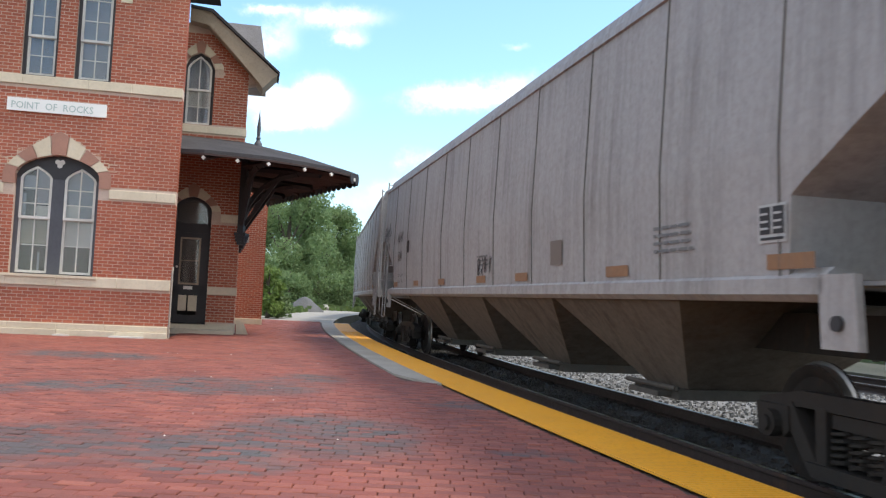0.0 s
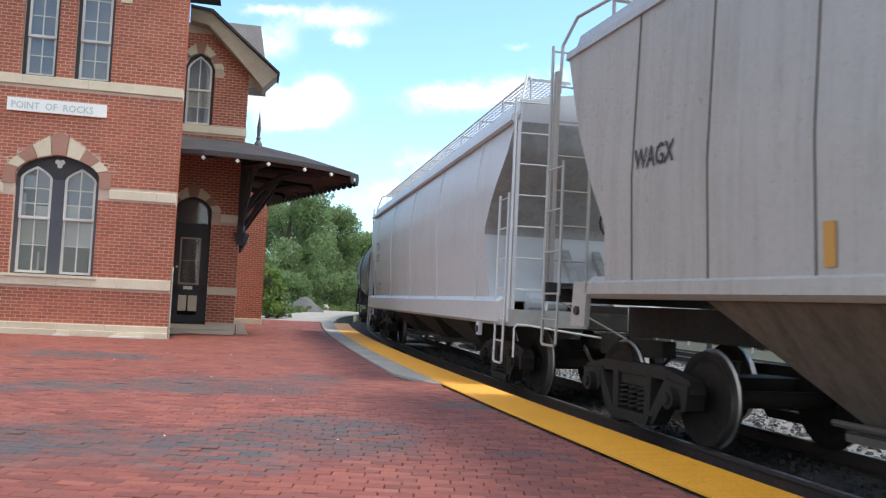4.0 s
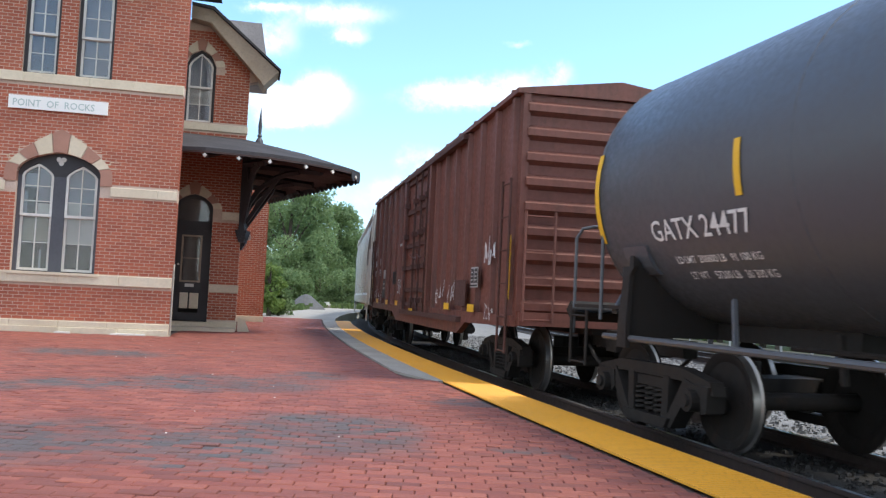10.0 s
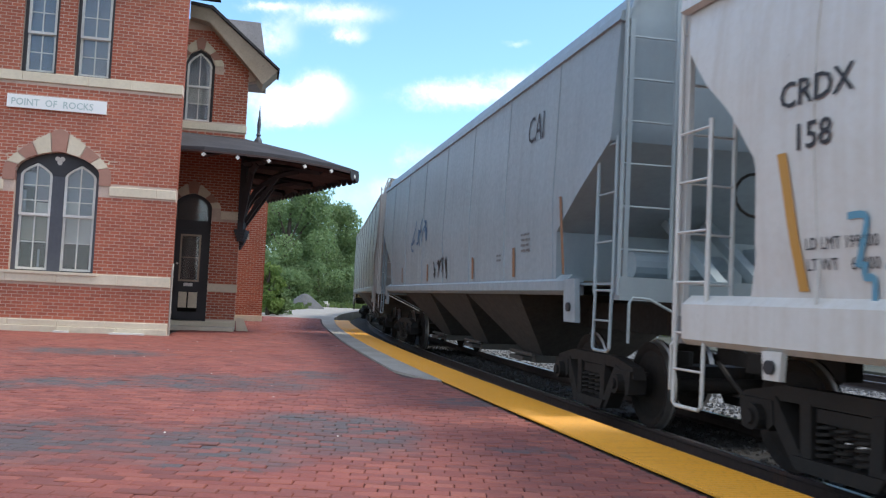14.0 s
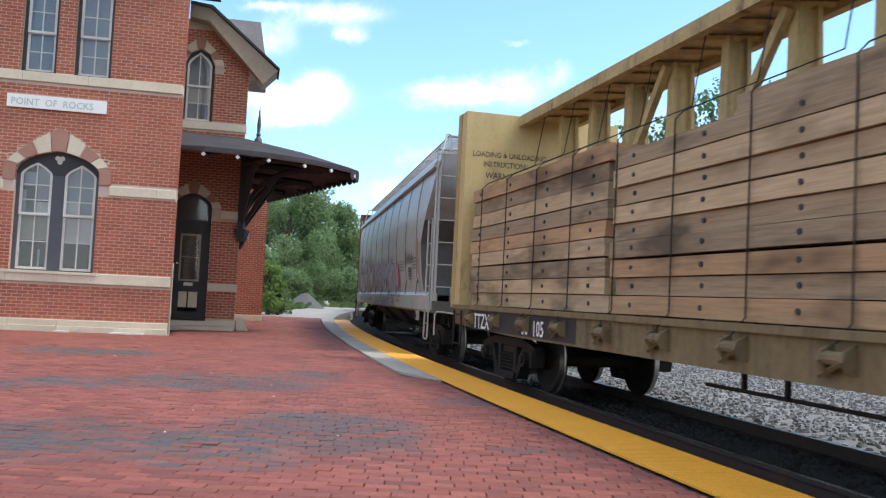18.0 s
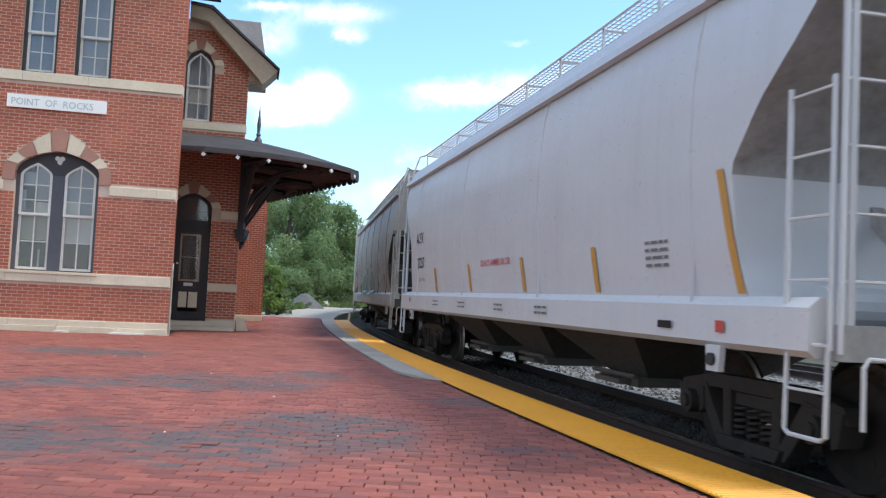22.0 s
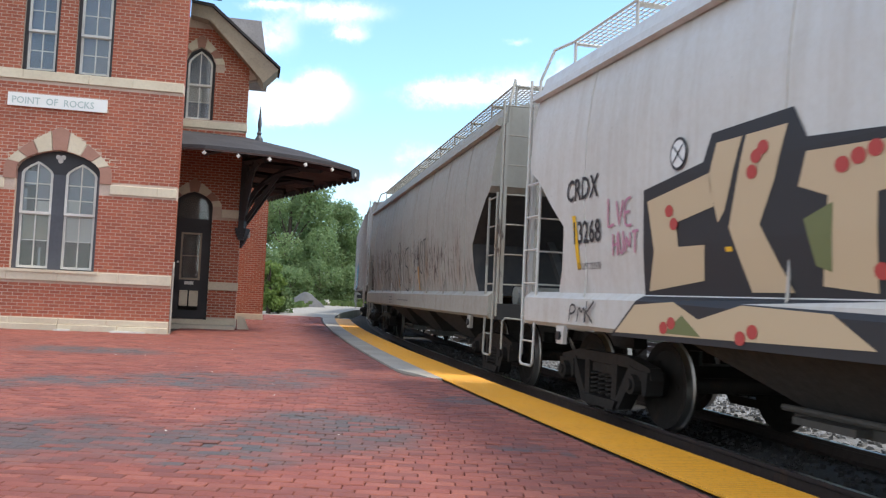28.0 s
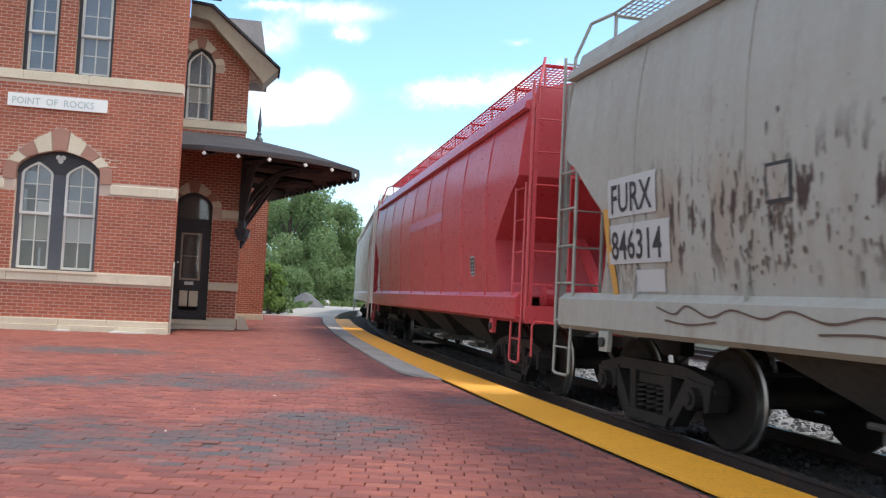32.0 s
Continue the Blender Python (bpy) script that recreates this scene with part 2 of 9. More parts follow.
M_WHITESPRAY = node_mat("white_spray_paint", (0.60, 0.60, 0.60), 0.6)
m, nt, add, b = tree_of("green_spray_paint")
wash = noise_of(add, add("ShaderNodeTexCoord").outputs["Object"], 2.2, 5, 0.65, (0.5, 1.0, 2.2))
nt.links.new(mixed(add, ramp(add, wash, 0.35, 0.65), (0.10, 0.215, 0.175), (0.17, 0.23, 0.2)), b.inputs["Base Color"])
b.inputs["Roughness"].default_value = 0.6
M_GREENSPRAY = m
M_PINKSPRAY = node_mat("pink_spray_paint", (0.5, 0.22, 0.3), 0.6)
M_REDSPRAY = node_mat("red_spray_paint", (0.45, 0.06, 0.05), 0.6)

# ---- the train ----


def bar(bm, a, b, w=0.04, d=None):
    """A square bar from a to b."""
    a, b = Vector(a), Vector(b)
    d = w if d is None else d
    z = (b - a).normalized()
    x = z.orthogonal().normalized() if abs(z.z) < 0.5 else z.cross(Vector((0, 1, 0))).normalized()
    y = z.cross(x)
    ring = [x * (i * w / 2) + y * (j * d / 2) for i, j in ((-1, -1), (1, -1), (1, 1), (-1, 1))]
    loft(bm, [[a + r for r in ring], [b + r for r in ring]])


def rod(bm, pts, r=0.02, seg=8):
    """A round bar through points."""
    pts = [Vector(v) for v in pts]
    rings = []
    for i, v in enumerate(pts):
        d = (pts[min(i + 1, len(pts) - 1)] - pts[max(i - 1, 0)]).normalized()
        x = d.orthogonal().normalized() if i == 0 else (rings[-1][0] - pts[i - 1] - d * (rings[-1][0] - pts[i - 1]).dot(d)).normalized()
        y = d.cross(x)
        rings.append([v + (x * math.cos(q) + y * math.sin(q)) * r for q in np.linspace(0, 2 * math.pi, seg, endpoint=False)])
    loft(bm, rings)


def lathe(bm, profile, seg=28):
    """Turns (radius, y) points round the y axis."""
    loft(bm, [[(r * math.sin(q), y, r * math.cos(q)) for r, y in profile] for q in np.linspace(0, 2 * math.pi, seg, endpoint=False)], closed=False, cap=False)
    vs = list(bm.verts)
    n = len(profile)
    tail, first = vs[-n:], vs[-n * seg:-n * seg + n] if len(vs) > n * seg else vs[:n]
    for i in range(n - 1):
        bm.faces.new((tail[i], tail[i + 1], first[i + 1], first[i]))


def smooth(ob, degrees=35):
    ob.data.shade_smooth()
    ob.data.set_sharp_from_angle(angle=radians(degrees))
    return ob


def mesh_of(name, bm, *materials):
    bmesh.ops.recalc_face_normals(bm, faces=bm.faces)
    me = bpy.data.meshes.new(name)
    bm.to_mesh(me)
    bm.free()
    for m in materials:
        me.materials.append(m)
    return me


def child(name, me, parent, m=None, label=""):
    ob = new(name, me)
    ob.parent = parent
    if m is not None:
        ob.matrix_basis = m
    return tagged(ob, label)


# a wheelset: two flanged wheels on an axle
bm = bmesh.new()
for s in (1, -1):
    prof = [(0.10, 0.83), (0.13, 0.83), (0.13, 0.78), (0.36, 0.745), (0.40, 0.77), (0.445, 0.775), (0.455, 0.77), (0.46, 0.70), (0.487, 0.685),
            (0.487, 0.66), (0.43, 0.65), (0.39, 0.66), (0.34, 0.70), (0.14, 0.66), (0.10, 0.66)]
    b2 = bmesh.new()
    lathe(b2, [(r, y * s) for r, y in prof])
    tmp = bpy.data.meshes.new("t")
    b2.to_mesh(tmp)
    b2.free()
    bm.from_mesh(tmp)
    bpy.data.meshes.remove(tmp)
    for k in range(3):
        q = k * 2.094 + 0.3
        rod(bm, [(0.25 * math.sin(q), 0.75 * s, 0.25 * math.cos(q)), (0.25 * math.sin(q), 0.765 * s, 0.25 * math.cos(q))], 0.035)
rod(bm, [(0, -1.02, 0), (0, 1.02, 0)], 0.085, 12)
ME_WHEELS = mesh_of("wheelset", bm, M_WHEEL, M_TREAD)
for f in ME_WHEELS.polygons:
    c = f.center
    if 0.45 < math.hypot(c.x, c.z) < 0.475 and 0.69 < abs(c.y) < 0.772:
        f.material_index = 1
ME_WHEELS.shade_smooth()
ME_WHEELS.set_sharp_from_angle(angle=radians(30))
# a cast side frame with its windows, spring pocket and axle boxes
bm = bmesh.new()


def slab(pts, y0=-0.07, y1=0.07):
    loft(bm, [[(x, y0, z) for x, z in pts], [(x, y1, z) for x, z in pts]])


slab([(-1.18, 0.52), (-1.12, 0.64), (-0.62, 0.73), (0.62, 0.73), (1.12, 0.64), (1.18, 0.52), (0.62, 0.61), (-0.62, 0.61)])
for s in (1, -1):
    slab([(s * 0.30, 0.63), (s * 0.42, 0.63), (s * 0.40, 0.22), (s * 0.28, 0.22)], -0.08, 0.08)
    slab([(s * 0.70, 0.64), (s * 0.86, 0.60), (s * 0.47, 0.14), (s * 0.34, 0.17)], -0.085, 0.085)
    slab([(s * 0.72, 0.60), (s * 1.14, 0.60), (s * 1.10, 0.36), (s * 1.03, 0.34), (s * 1.01, 0.50), (s * 0.80, 0.50), (s * 0.77, 0.36), (s * 0.70, 0.42)], -0.10, 0.10)
    rod(bm, [(s * 0.89, -0.17, 0.457), (s * 0.89, 0.02, 0.457)], 0.105, 14)
    rod(bm, [(s * 0.89, -0.20, 0.457), (s * 0.89, -0.16, 0.457)], 0.06, 10)
slab([(-0.47, 0.23), (0.47, 0.23), (0.40, 0.13), (-0.40, 0.13)], -0.12, 0.12)
slab([(-0.27, 0.60), (0.27, 0.60), (0.27, 0.50), (-0.27, 0.50)], -0.05, 0.2)
ME_FRAME = mesh_of("side_frame", bm, M_DARKSTEEL)
# a nest of coil springs
bm = bmesh.new()
for x in (-0.19, 0.0, 0.19):
    turns = [(x + 0.072 * math.cos(q), 0.072 * math.sin(q) - 0.03, 0.235 + 0.25 * q / (2 * math.pi * 5)) for q in np.linspace(0, 2 * math.pi * 5, 46)]
    rod(bm, turns, 0.016, 5)
ME_SPRING = mesh_of("spring_nest", bm, M_DARKSTEEL)
bm = bmesh.new()
loft(bm, [[(x * w, y, z) for x, z in ((-1, 0.42), (1, 0.42), (1, 0.62), (-1, 0.62))] for y, w in ((-1.0, 0.2), (-0.3, 0.26), (0.3, 0.26), (1.0, 0.2))])
rod(bm, [(0, 0, 0.6), (0, 0, 0.78)], 0.2, 14)
ME_BOLSTER = mesh_of("truck", bm, M_DARKSTEEL)
# an air hose and knuckle coupler
bm = bmesh.new()
box(bm, -0.5, 0.25, -0.09, 0.09, 0.72, 0.92)
box(bm, 0.2, 0.55, -0.17, 0.05, 0.68, 0.96)
box(bm, 0.45, 0.68, -0.05, 0.2, 0.70, 0.94)
rod(bm, [(-0.1, -0.3, 0.75), (0.15, -0.32, 0.62), (0.4, -0.25, 0.42), (0.7, -0.1, 0.34)], 0.025, 6)
ME_COUPLER = mesh_of("coupler", bm, M_DARKSTEEL)

MOVERS, WHEELS = [], []
SHARED = {ME_WHEELS, ME_FRAME, ME_SPRING, ME_BOLSTER, ME_COUPLER}


def car(name, label, lead, trail, truck_in=1.6):
    """An empty freight car on its trucks: returns the thing and half its length."""
    thing = new(name)
    thing.empty_display_size = 0.5
    tagged(thing, label, "freight car", "cars of the freight train")
    half = (trail - lead) / 2
    tc = half - truck_in
    q = (lead + trail) / 2 + 0.18
    for s in (1, -1):
        truck = child("truck", ME_BOLSTER, thing, pose(s * tc, 0, 0, 0, 0, -s * math.degrees(0.0052 * tc) * 0.0))
        for side in (-1, 1):
            child("side_frame", ME_FRAME, truck, pose(0, side * 1.0, 0, 0, 0, 0 if side < 0 else 180))
            child("spring_nest", ME_SPRING, truck, pose(0, side * 0.98, 0))
        for ax in (-0.89, 0.89):
            w = child("wheelset", ME_WHEELS, truck, pose(ax, 0, 0.457))
            WHEELS.append((w, ax, q))
        child("coupler", ME_COUPLER, thing, pose(s * (half + 0.0), 0, 0, 0, 0, 0 if s > 0 else 180))
    MOVERS.append((thing, q, tc))
    return thing, half


def settle(thing, y=1.0):
    """Brings the superstructure of a car to its height over the trucks."""
    done = set()
    for ob in thing.children_recursive:
        if ob.data in SHARED or ob.data in done:
            continue
        done.add(ob.data)
        ob.data.transform(Matrix.Translation((0, 0, 0.30)) @ Matrix.Diagonal((1, y, 0.928, 1)))


def decal(name, parent, surf, quads, material, label=""):
    """Thin paint or tape on the platform's side of a car: quads of (x, z) corners, laid on the side's curve."""
    bm = bmesh.new()
    for quad in quads:
        vs = [bm.verts.new((x, -(surf(z) + 0.012), z)) for x, z in quad]
        bm.faces.new(vs)
    ob = part(name, bm, material, parent, label)
    return ob


def patch(x0, x1, z0, z1, n=4):
    zs = np.linspace(z0, z1, n + 1)
    return [((x0, a), (x1, a), (x1, b), (x0, b)) for a, b in zip(zs, zs[1:])]


def leaning(x, z0, z1, w, lean=0.1, n=4):
    """A strip of tape that leans a little."""
    zs = np.linspace(z0, z1, n + 1)
    f = lambda z: x + lean * (z1 - z) / (z1 - z0)
    return [((f(a), a), (f(a) + w, a), (f(b) + w, b), (f(b), b)) for a, b in zip(zs, zs[1:])]


TEXT_CACHE = {}


def lettering(text, parent, surf, x, z, height, material, stretch=1.0, bold=0.0, name="lettering", lift=0.014, side=-1):
    """Words on the side, from the built-in font, with their lower left corner at (x, z)."""
    key = (text, bold)
    if key not in TEXT_CACHE:
        cu = bpy.data.curves.new("words", "FONT")
        cu.body, cu.size, cu.offset, cu.resolution_u = text, 1.0, bold, 2
        cu.resolution_u = 5 if bold > 0.02 else 2
        tmp = bpy.data.objects.new("words", cu)
        scene.collection.objects.link(tmp)
        dg = bpy.context.evaluated_depsgraph_get()
        me = bpy.data.meshes.new_from_object(tmp.evaluated_get(dg))
        TEXT_CACHE[key] = ([tuple(v.co) for v in me.vertices], [tuple(p.vertices) for p in me.polygons])
        bpy.data.objects.remove(tmp)
        bpy.data.curves.remove(cu)
        bpy.data.meshes.remove(me)
    vs, fs = TEXT_CACHE[key]
    k = height / 0.72
    pts = [(x + v[0] * k * stretch, z + v[1] * k) for v in vs]
    me = bpy.data.meshes.new(name)
    me.from_pydata([(a, -(surf(c) + lift), c) for a, c in pts], [], fs)
    me.materials.append(material)
    ob = new(name, me)
    ob.parent = parent
    return ob


def scrawl(parent, surf, x0, x1, z0, z1, letters, material, seed, w=0.05, name="graffiti_tag", label=""):
    """A sprayed tag: letter-like loops and strokes that cannot be read."""
    rnd = random.Random(seed)
    bm = bmesh.new()
    step = (x1 - x0) / letters
    for k in range(letters):
        cx = x0 + (k + 0.5) * step
        pts, q = [], rnd.uniform(0, 6.28)
        turns = rnd.uniform(1.0, 1.7) * rnd.choice((-1, 1))
        tall, wide = rnd.uniform(0.8, 1.05), rnd.uniform(0.35, 0.55) * step
        wob, ph = rnd.uniform(0.2, 0.5), rnd.uniform(0, 6)
        for i in range(15):
            f = i / 14
            a = q + turns * 2 * math.pi * f
            r = 1 - wob * math.sin(f * 5 + ph)
            pts.append((cx + wide * math.cos(a) * r, (z0 + z1) / 2 + (z1 - z0) / 2 * tall * math.sin(a) * r))
        if rnd.random() < 0.5:
            pts.append((cx + step * 0.6, z0 + rnd.random() * (z1 - z0) * 0.4))
        rail = []
        for i, p in enumerate(pts):
            a, b = pts[max(i - 1, 0)], pts[min(i + 1, len(pts) - 1)]
            d = Vector((b[0] - a[0], b[1] - a[1])).normalized()
            rail.append([bm.verts.new((p[0] + s * d.y * w / 2, -(surf(p[1] - s * d.x * w / 2) + 0.013 + 0.0006 * k + 0.0002 * (i % 3)), p[1] - s * d.x * w / 2)) for s in (-1, 1)])
        for a, b in zip(rail, rail[1:]):
            bm.faces.new((a[0], a[1], b[1], b[0]))
    return tagged(part(name, bm, material, parent, label), label, kind="stuff")


HAND = {
    "A": (((0, 0), (0.35, 1), (0.7, 0)), ((0.15, 0.4), (0.6, 0.42))), "E": (((0.7, 1), (0.05, 0.95), (0, 0), (0.7, 0.05)), ((0, 0.5), (0.55, 0.52))),
    "F": (((0.7, 1), (0.05, 0.97), (0, 0)), ((0, 0.5), (0.5, 0.53))), "G": (((0.7, 0.85), (0.35, 1), (0.02, 0.6), (0.1, 0.1), (0.5, 0), (0.7, 0.4), (0.4, 0.42)),),
    "H": (((0, 0), (0.05, 1)), ((0, 0.45), (0.65, 0.55)), ((0.65, 0), (0.7, 1))), "I": (((0.2, 0), (0.22, 1)),), "K": (((0, 0), (0, 1)), ((0.7, 1), (0.05, 0.45), (0.75, 0))),
    "L": (((0.05, 1), (0, 0), (0.65, 0.08)),), "M": (((0, 0), (0.1, 1), (0.4, 0.4), (0.65, 1), (0.8, 0)),), "N": (((0, 0), (0.05, 1), (0.6, 0), (0.65, 1)),),
    "O": (((0.35, 1), (0.03, 0.65), (0.1, 0.15), (0.4, 0), (0.7, 0.4), (0.6, 0.85), (0.35, 1)),), "P": (((0, 0), (0.03, 1), (0.5, 0.98), (0.68, 0.75), (0.45, 0.5), (0.02, 0.45)),),
    "R": (((0, 0), (0.03, 1), (0.5, 0.98), (0.68, 0.75), (0.45, 0.5), (0.02, 0.45), (0.75, 0)),), "S": (((0.72, 0.85), (0.4, 1), (0.08, 0.8), (0.15, 0.58), (0.6, 0.42), (0.72, 0.18), (0.4, 0), (0.0, 0.12)),),
    "T": (((0, 0.97), (0.75, 1)), ((0.38, 1), (0.36, 0))), "U": (((0, 1), (0.05, 0.2), (0.35, 0), (0.62, 0.2), (0.68, 1)),), "V": (((0, 1), (0.32, 0), (0.7, 1)),),
    "Y": (((0, 1), (0.35, 0.5)), ((0.7, 1), (0.2, 0))), "Z": (((0, 0.97), (0.7, 1), (0.02, 0), (0.72, 0.05)),), "5": (((0.7, 1), (0.15, 0.95), (0.1, 0.58), (0.5, 0.6), (0.7, 0.3), (0.4, 0), (0, 0.1)),),
    "8": (((0.35, 0.52), (0.08, 0.75), (0.35, 1), (0.62, 0.78), (0.35, 0.52), (0.02, 0.22), (0.35, 0), (0.7, 0.25), (0.35, 0.52)),), "X": (((0, 0), (0.7, 1)), ((0, 1), (0.7, 0))),
}


def hand(text, parent, surf, x0, x1, z0, z1, material, w=0.03, seed=1, name="graffiti_tag", label=""):
    """Marker handwriting in single strokes, a little uneven, between the given sides and heights."""
    rnd = random.Random(seed)
    bm = bmesh.new()
    step = (x1 - x0) / len(text)
    lift = 0.014
    for k, ch in enumerate(text):
        tall, drop, lean = rnd.uniform(0.8, 1.08), rnd.uniform(-0.08, 0.08), rnd.uniform(-0.05, 0.15)
        free = [tuple((rnd.uniform(0, 0.75), rnd.uniform(0, 1)) for _ in range(rnd.choice((3, 4, 6)))) for _ in range(2)]
        for stroke in HAND.get(ch, free):
            pts = []
            for (a, c), (a2, c2) in zip(stroke, stroke[1:]):
                for f in (0, 0.34, 0.67):
                    pts.append((a + (a2 - a) * f, c + (c2 - c) * f))
            pts.append(stroke[-1])
            for _ in range(2 if len(stroke) > 3 else 0):
                pts = [pts[0]] + [((p[0] + 2 * q[0] + r[0]) / 4, (p[1] + 2 * q[1] + r[1]) / 4) for p, q, r in zip(pts, pts[1:], pts[2:])] + [pts[-1]]
            pts = [(x0 + step * (k + a * 1.15 + lean * c), z0 + (z1 - z0) * (drop + c * tall)) for a, c in pts]
            rail = []
            lift += 0.0003
            for i, p in enumerate(pts):
                a, b = pts[max(i - 1, 0)], pts[min(i + 1, len(pts) - 1)]
                d = Vector((b[0] - a[0], b[1] - a[1])).normalized()
                rail.append([bm.verts.new((p[0] + s * d.y * w / 2, -(surf(p[1] - s * d.x * w / 2) + lift), p[1] - s * d.x * w / 2)) for s in (-1, 1)])
            for a, b in zip(rail, rail[1:]):
                bm.faces.new((a[0], a[1], b[1], b[0]))
    return tagged(part(name, bm, material, parent, label), label, kind="stuff")


def flat_shape(parent, surf, rings, material, lift=0.016, name="graffiti_shape", label=""):
    """Filled sprayed shapes: rings of (x, z) corners laid on the side, cut into level strips so that they follow its curve."""
    made = []
    for ring in rings:
        bm = bmesh.new()
        f = bm.faces.new([bm.verts.new((x, 0, z)) for x, z in ring])
        zs = [z for x, z in ring]
        for z in np.arange(min(zs) + 0.12, max(zs), 0.16):
            bmesh.ops.bisect_plane(bm, geom=bm.verts[:] + bm.edges[:] + bm.faces[:], plane_co=(0, 0, z), plane_no=(0, 0, 1))
        for v in bm.verts:
            v.co.y = -(surf(v.co.z) + lift)
        made.append(part(name, bm, material, parent, label))
    return made


def ribbon(parent, surf, strokes, w, material, lift=0.014, name="graffiti_stroke", label=""):
    """Smooth sprayed strokes of one width through (x, z) points, laid on the side."""
    bm = bmesh.new()
    for k, pts in enumerate(strokes):
        ext = [pts[0]] + list(pts) + [pts[-1]]
        line = []
        for a, b, c, d in zip(ext, ext[1:], ext[2:], ext[3:]):
            for f in (0, 0.2, 0.4, 0.6, 0.8):
                line.append(tuple(0.5 * (2 * b[i] + (c[i] - a[i]) * f + (2 * a[i] - 5 * b[i] + 4 * c[i] - d[i]) * f * f + (3 * b[i] - a[i] - 3 * c[i] + d[i]) * f ** 3) for i in (0, 1)))
        line.append(tuple(pts[-1]))
        rail = []
        for i, q in enumerate(line):
            a, b = line[max(i - 1, 0)], line[min(i + 1, len(line) - 1)]
            d = Vector((b[0] - a[0], b[1] - a[1])).normalized()
            g = w / 2 * (0.9 + 0.1 * math.sin(i * 1.3 + k))
            rail.append([bm.verts.new((q[0] + s * d.y * g, -(surf(q[1] - s * d.x * g) + lift + 0.0004 * k + 0.0001 * (i % 3)), q[1] - s * d.x * g)) for s in (-1, 0, 1)])
        for a, b in zip(rail, rail[1:]):
            bm.faces.new((a[0], a[1], b[1], b[0]))
            bm.faces.new((a[1], a[2], b[2], b[1]))
    return tagged(part(name, bm, material, parent, label), label, kind="stuff")


FORMS = (((0.12, 0.0), (0.15, 0.6), (0.35, 1.0), (0.65, 0.95), (0.82, 0.55), (0.85, 0.0)), ((0.8, 0.95), (0.3, 1.0), (0.15, 0.7), (0.7, 0.5), (0.8, 0.2), (0.45, 0.0), (0.1, 0.1)),
         ((0.15, 1.0), (0.2, 0.3), (0.45, 0.02), (0.7, 0.3), (0.8, 1.0)), ((0.2, 0.0), (0.25, 1.0), (0.7, 0.9), (0.75, 0.6), (0.35, 0.5), (0.8, 0.0)), ((0.8, 0.9), (0.35, 1.0), (0.12, 0.5), (0.4, 0.0), (0.85, 0.1), (0.8, 0.45), (0.5, 0.45)))


def fat(parent, surf, spans, w, fill, line, edge=0.04, label="", forms=(0, 1, 2, 3, 4), lift=0.014):
    """Fat sprayed shapes like letters: each span is x0, x1, z0, z1; a dark stroke with a paler one on it."""
    strokes = [[(x0 + (x1 - x0) * a, z0 + (z1 - z0) * c) for a, c in FORMS[forms[k % len(forms)]]] for k, (x0, x1, z0, z1) in enumerate(spans)]
    ribbon(parent, surf, strokes, w + 2 * edge, line, lift, "graffiti_outline", label)
    ribbon(parent, surf, strokes, w, fill, lift + 0.006, "graffiti_fill", label)


def emblem(parent, surf, x, z, r=0.15, ink=None):
    """The round sign with a crossed-out hammer."""
    qs = np.linspace(0, 2 * math.pi, 20, endpoint=False)
    flat_shape(parent, surf, [[(x + r * 0.9 * math.cos(q), z + r * math.sin(q)) for q in qs]], ink or M_BLACKMARK, 0.014, "round_sign")
    flat_shape(parent, surf, [[(x + r * 0.74 * math.cos(q), z + r * 0.82 * math.sin(q)) for q in qs]], M_WHITEMARK, 0.018, "sign_face")
    for s in (-1, 1):
        d = r * 0.52
        flat_shape(parent, surf, [[(x - s * d - 0.012, z - d), (x - s * d + 0.012, z - d), (x + s * d + 0.012, z + d), (x + s * d - 0.012, z + d)]], ink or M_BLACKMARK, 0.022 + s * 0.001, "sign_bar")


def ladder(parent, p, across, z0, z1, material, rungs=None, name="ladder"):
    """Two stiles tied at the foot, with rungs as parts of their own; across is the vector between the stiles."""
    bm = bmesh.new()
    a = Vector(across)
    for k in (0, 1):
        f = Vector(p) + a * k
        rod(bm, [(f.x, f.y, z0), (f.x, f.y, z1)], 0.021, 6)
    frame_ = part(name, bm, material, parent)
    n = rungs or max(2, int((z1 - z0) / 0.38))
    for i in range(n):
        z = z0 + 0.03 + (z1 - z0 - 0.1) * i / (n - 1)
        f = Vector((p[0], p[1], z))
        bm = bmesh.new()
        rod(bm, [f, f + a], 0.013, 5)
        part("rung", bm, material, frame_)
    return frame_


def spaced(z, table):
    return float(np.interp(z, [t[0] for t in table], [t[1] for t in table]))


